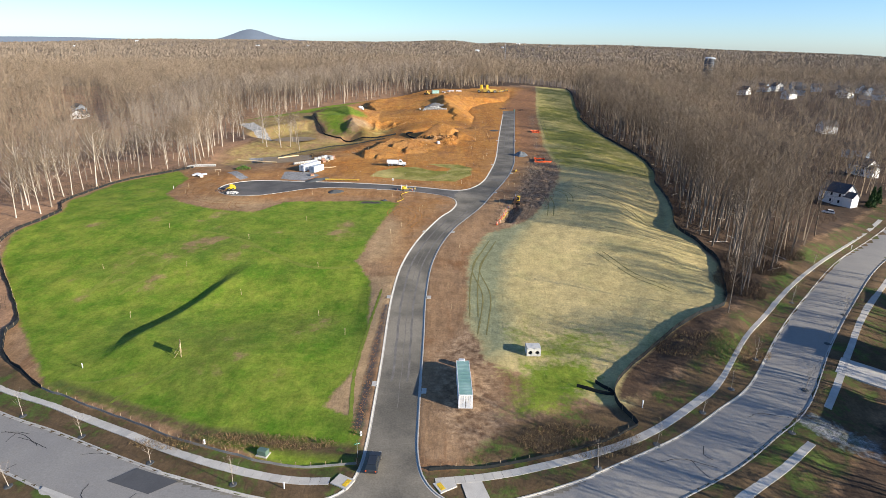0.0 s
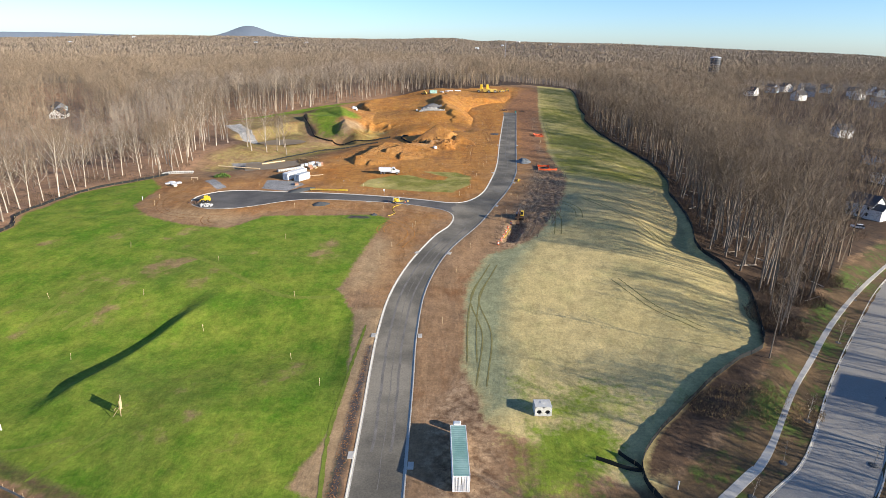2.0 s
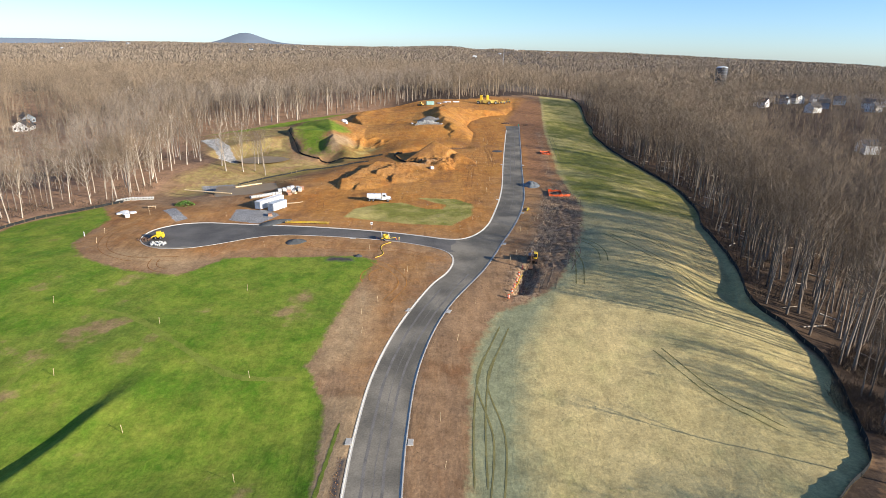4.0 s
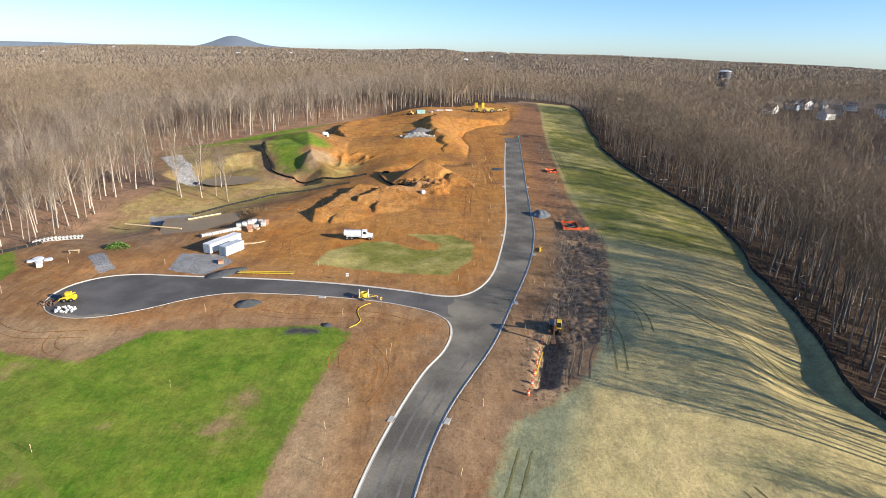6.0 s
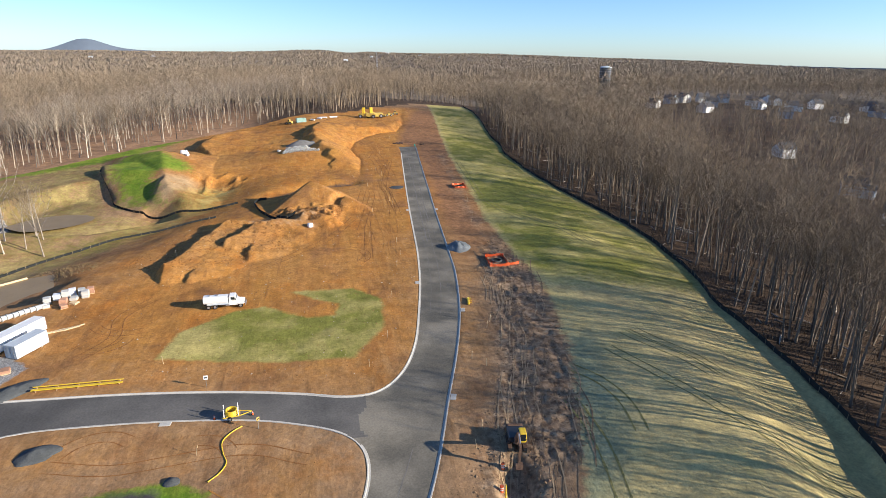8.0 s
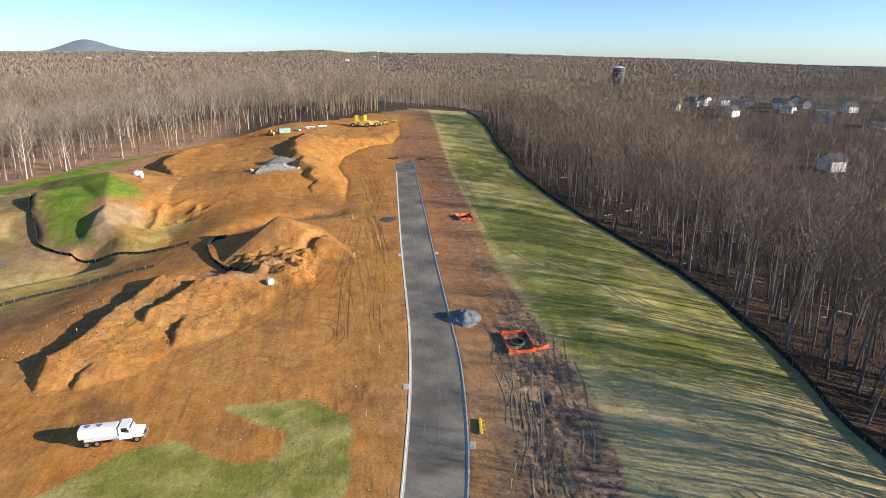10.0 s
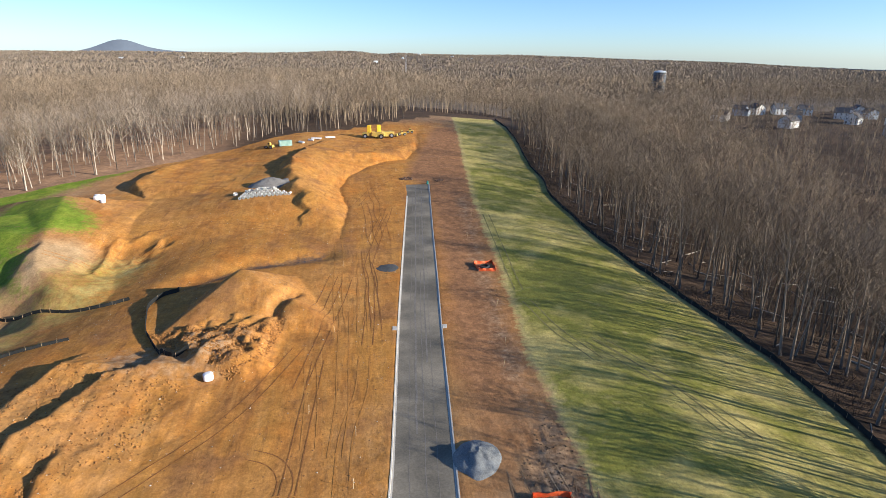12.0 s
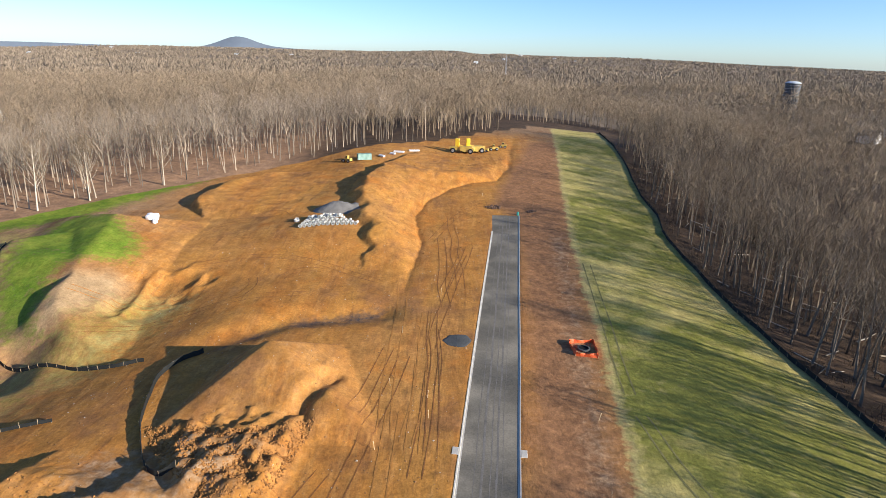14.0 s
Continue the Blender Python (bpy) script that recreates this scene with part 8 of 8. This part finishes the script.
# ---- houses and the distance ----
def house(x, y, yaw, w, d, storeys, wall, label, z=None, wing=True, roof_pitch=0.75, windows=True, name="house"):
    """Gables to the front and back (local -y and +y)."""
    top = thing(name, x, y, yaw, z=z, label=label, category="house")
    h = 2.9 * storeys
    bm = bmesh.new()
    ridge = h + w / 2 * roof_pitch
    prism(bm, [(-w / 2, -1.5), (w / 2, -1.5), (w / 2, h), (0, ridge), (-w / 2, h)], d, axis="y", yaw=90)
    part("wall", bm, wall, top)
    t, e = 0.25, 0.5
    for s in (-1, 1):
        bm = bmesh.new()
        sl = math.atan(roof_pitch)
        ln = (w / 2 + e) / math.cos(sl)
        cx = s * (w / 2 + e) / 2
        cz = h + (w / 2 - (w / 2 + e) / 2) * roof_pitch + t / 2 + 0.05
        box(bm, (ln, d + 2 * e, t), (cx, 0, cz), (0, s * math.degrees(sl), 0))
        part("roof_slope", bm, SHINGLE, top)
    if windows:
        for fy in (-d / 2, d / 2):
            for st in range(storeys):
                for k in range(3):
                    wx = -w / 2 + (k + 0.5) * w / 3
                    win = new("window")
                    win.parent = top
                    win.matrix_basis = pose(wx, fy, 1.6 + 2.9 * st)
                    bm = bmesh.new()
                    for s in (-1, 1):
                        box(bm, (0.1, 0.12, 1.6), (s * 0.55, 0, 0))
                        box(bm, (1.2, 0.12, 0.1), (0, 0, s * 0.8))
                    part("frame", bm, WHITE, win)
                    bm = bmesh.new()
                    box(bm, (1.02, 0.06, 1.52), (0, 0, 0))
                    part("pane", bm, GLASS, win)
        for s in (-1, 1):
            for st in range(storeys):
                for k in range(3):
                    win = new("window")
                    win.parent = top
                    win.matrix_basis = pose(s * w / 2, -d / 2 + (k + 0.5) * d / 3, 1.6 + 2.9 * st)
                    bm = bmesh.new()
                    for q in (-1, 1):
                        box(bm, (0.12, 0.1, 1.5), (0, q * 0.5, 0))
                        box(bm, (0.12, 1.1, 0.1), (0, 0, q * 0.75))
                    part("frame", bm, WHITE, win)
                    bm = bmesh.new()
                    box(bm, (0.06, 0.92, 1.42), (0, 0, 0))
                    part("pane", bm, GLASS, win)
    if wing:
        bm = bmesh.new()
        prism(bm, [(-w * 0.3, -1.5), (w * 0.3, -1.5), (w * 0.3, h * 0.75), (0, h * 0.75 + w * 0.3 * roof_pitch), (-w * 0.3, h * 0.75)], 4.0, axis="y", at=(-w * 0.2, -d / 2 - 1.8, 0), yaw=90)
        wg = part("wing", bm, wall, top)
        for s in (-1, 1):
            bm = bmesh.new()
            sl = math.atan(roof_pitch)
            ln = (w * 0.3 + 0.3) / math.cos(sl)
            box(bm, (ln, 4.6, 0.2), (-w * 0.2 + s * (w * 0.3 + 0.3) / 2, -d / 2 - 1.9, h * 0.75 + (w * 0.3 - (w * 0.3 + 0.3) / 2) * roof_pitch + 0.14), (0, s * math.degrees(sl), 0))
            part("wing_roof", bm, SHINGLE, wg)
        bm = bmesh.new()
        box(bm, (1.1, 0.1, 2.1), (w * 0.25, -d / 2 - 0.04, 1.05))
        part("door", bm, DARK_PAINT, top)
    bm = bmesh.new()
    box(bm, (0.9, 0.9, 2.2), (w * 0.28, d * 0.2, h + w * 0.2))
    part("chimney", bm, BRICKRED, top)
    return top


house(183, 268, 28, 9, 11, 2, SIDING, "white two-storey gabled house with a dark roof among trees")
house(262, 378, 35, 9, 11, 2, SIDING_BLUE, "blue-grey two-storey house among trees", windows=True)
house(236, 330, 20, 9, 11, 2, SIDING, "white two-storey house seen through bare trees")
house(101.5, 110.5, -38, 8.5, 9, 2, SIDING, "pale two-storey house beside the old road")
house(95, 84, -30, 11, 12, 2, SIDING, "pale two-storey house beside the old road")
house(137, 136, -42, 11, 12, 2, SIDING, "pale two-storey house beside the old road")
house(-271, 438, 15, 9, 12, 1, SIDING, "white house in a clearing of the woods", wing=False)
house(-324, 674, 30, 10, 13, 2, SIDING, "white house in a far clearing of the woods", wing=False)
house(-304, 692, 70, 9, 12, 2, SIDING, "white house in a far clearing of the woods", wing=False)
house(-292, 472, 50, 8, 10, 1, SIDING_BLUE, "low grey house in a clearing of the woods", wing=False)
car(166, 246, 60, WHITE, "white car parked on a house drive")
far_homes = [(385, 742, 10), (402, 742, 60), (420, 735, 25), (441, 728, 80), (438, 668, 40), (455, 700, 15), (484, 700, 55), (506, 668, 30), (352, 720, 70), (420, 610, 20), (455, 585, 65), (372, 660, 35), (520, 610, 10),
             (300, 470, 30), (545, 640, 70), (400, 690, 20), (465, 655, 20), (490, 720, 50)]
for k, (x_, y_, a_) in enumerate(far_homes):
    house(x_, y_, a_ * 3.1, 9 + (k % 3), 11, 2, SIDING if k % 3 else SIDING_BLUE, "distant two-storey house among bare trees" if k % 3 else "distant blue-grey house among bare trees", wing=k % 2 == 0, windows=k < 9)


def water_tank(x, y, top_z):
    z0 = float(natural(x, y))
    top = thing("water_tank", x, y, 0, z=z0, label="tall dark cylindrical water tank with a pale domed roof", category="water tank")
    h = top_z - z0
    bm = bmesh.new()
    rod(bm, (0, 0, -2), (0, 0, h - 2.2), 7.2, sides=40)
    part("shell", bm, material("tank_blue_grey", (0.055, 0.06, 0.07), 0.6, vary=0.12, size=6, bump=0.05), top)
    bm = bmesh.new()
    rg = []
    for q, zz in ((7.5, h - 2.2), (6.9, h - 1.5), (5.0, h - 0.7), (2.5, h - 0.2), (0.4, h)):
        rg.append([bm.verts.new((q * math.cos(2 * math.pi * i / 40), q * math.sin(2 * math.pi * i / 40), zz)) for i in range(40)])
    for a_, b_ in zip(rg, rg[1:]):
        for i in range(40):
            bm.faces.new((a_[i], a_[(i + 1) % 40], b_[(i + 1) % 40], b_[i]))
    bm.faces.new(rg[-1])
    part("domed_roof", bm, GREY_PAINT, top, "pale grey domed roof")
    for k in range(6):
        bm = bmesh.new()
        torus(bm, 7.25, 0.12, (0, 0, h - 4 - 3.2 * k), 40, 5)
        part("hoop", bm, STEEL, top)
    return top


water_tank(372, 877, 47.0)


def mast(x, y, z0, tall):
    top = thing("radio_mast", x, y, 0, z=z0, label="thin steel lattice radio mast on the skyline", category="mast")
    for k in range(3):
        a = 2 * math.pi * k / 3
        bm = bmesh.new()
        rod(bm, (2.2 * math.cos(a), 2.2 * math.sin(a), 0), (0.5 * math.cos(a), 0.5 * math.sin(a), tall), 0.35, 0.25, 5)
        part("leg", bm, STEEL, top)
    bm = bmesh.new()
    for k in range(14):
        q = 2.2 - 1.7 * k / 14
        for i in range(3):
            a, b_ = 2 * math.pi * i / 3, 2 * math.pi * (i + 1) / 3
            rod(bm, (q * math.cos(a), q * math.sin(a), tall * k / 14), (q * 0.92 * math.cos(b_), q * 0.92 * math.sin(b_), tall * (k + 1) / 14), 0.14, sides=4)
    part("bracing", bm, STEEL, top)
    return top


mast(175, 1900, float(natural(175, 1900)) + 8, 62)

# far pale buildings and the long hill on the horizon, its haze painted blue
random.seed(21)
for k in range(17):
    a = radians(random.choice([random.uniform(-34, 8), random.uniform(-10, 14)]))
    r = random.uniform(2600, 4400)
    x_, y_ = 10 + r * math.sin(a), 150 + r * math.cos(a)
    zz = float(natural(x_, y_)) + 10
    top = thing("far_building", x_, y_, random.uniform(0, 90), z=zz, label="pale distant building above the woods", category="building", group="distant buildings")
    w, h = random.uniform(9, 18), random.uniform(4, 6)
    bm = bmesh.new()
    box(bm, (w, 12, h), (0, 0, h / 2))
    part("wall", bm, GREY_PAINT if k % 3 else SIDING, top)
    bm = bmesh.new()
    prism(bm, [(-6.4, h), (6.4, h), (0, h + 3)], w + 1, axis="y", yaw=0)
    part("roof", bm, SHINGLE if k % 2 else GREY_PAINT, top)
# The blue of distant haze is put into the base colour.
HILL_HAZE = material("far_hill_haze_blue", (0.125, 0.155, 0.20), 1.0, vary=0.08, size=300, bump=0.0)


def far_hill(name, centre, width, peak, profile, dist, label):
    v, n = [], 60
    for k in range(n + 1):
        u = k / n
        a = radians(centre) + radians(width) * (u - 0.5)
        h = 30 + peak * profile(u)
        for q, zz in ((0, -60), (0, h), (260, h * 0.5), (260, -60)):
            v.append(((dist + q) * math.sin(a), (dist + q) * math.cos(a), zz))
    f = [(k * 4 + j, k * 4 + j + 1, k * 4 + j + 5, k * 4 + j + 4) for k in range(n) for j in range(3)]
    ob = mesh_object(name, v, f, HILL_HAZE, None, True)
    return tagged(ob, label, "hill", kind="structure")


far_hill("backdrop_hill", -15.05, 19, 100, lambda u: math.exp(-abs((u - 0.36) / 0.085) ** 2.0) * 0.5 + math.exp(-abs((u - 0.36) / 0.17) ** 2.4) * 0.22 + math.exp(-abs((u - 0.5) / 0.33) ** 4) * 0.28, 4780, "hill on the horizon, its haze painted blue")
far_hill("backdrop_ridge", -32, 16, 22, lambda u: math.sin(math.pi * u) ** 0.5, 4720, "ridge on the horizon, its haze painted faint blue")
far_hill("backdrop_ridge_east", 48, 26, -22, lambda u: math.sin(math.pi * min(1, u + 0.05)) ** 0.5, 4720, "ridge on the horizon, its haze painted faint blue")
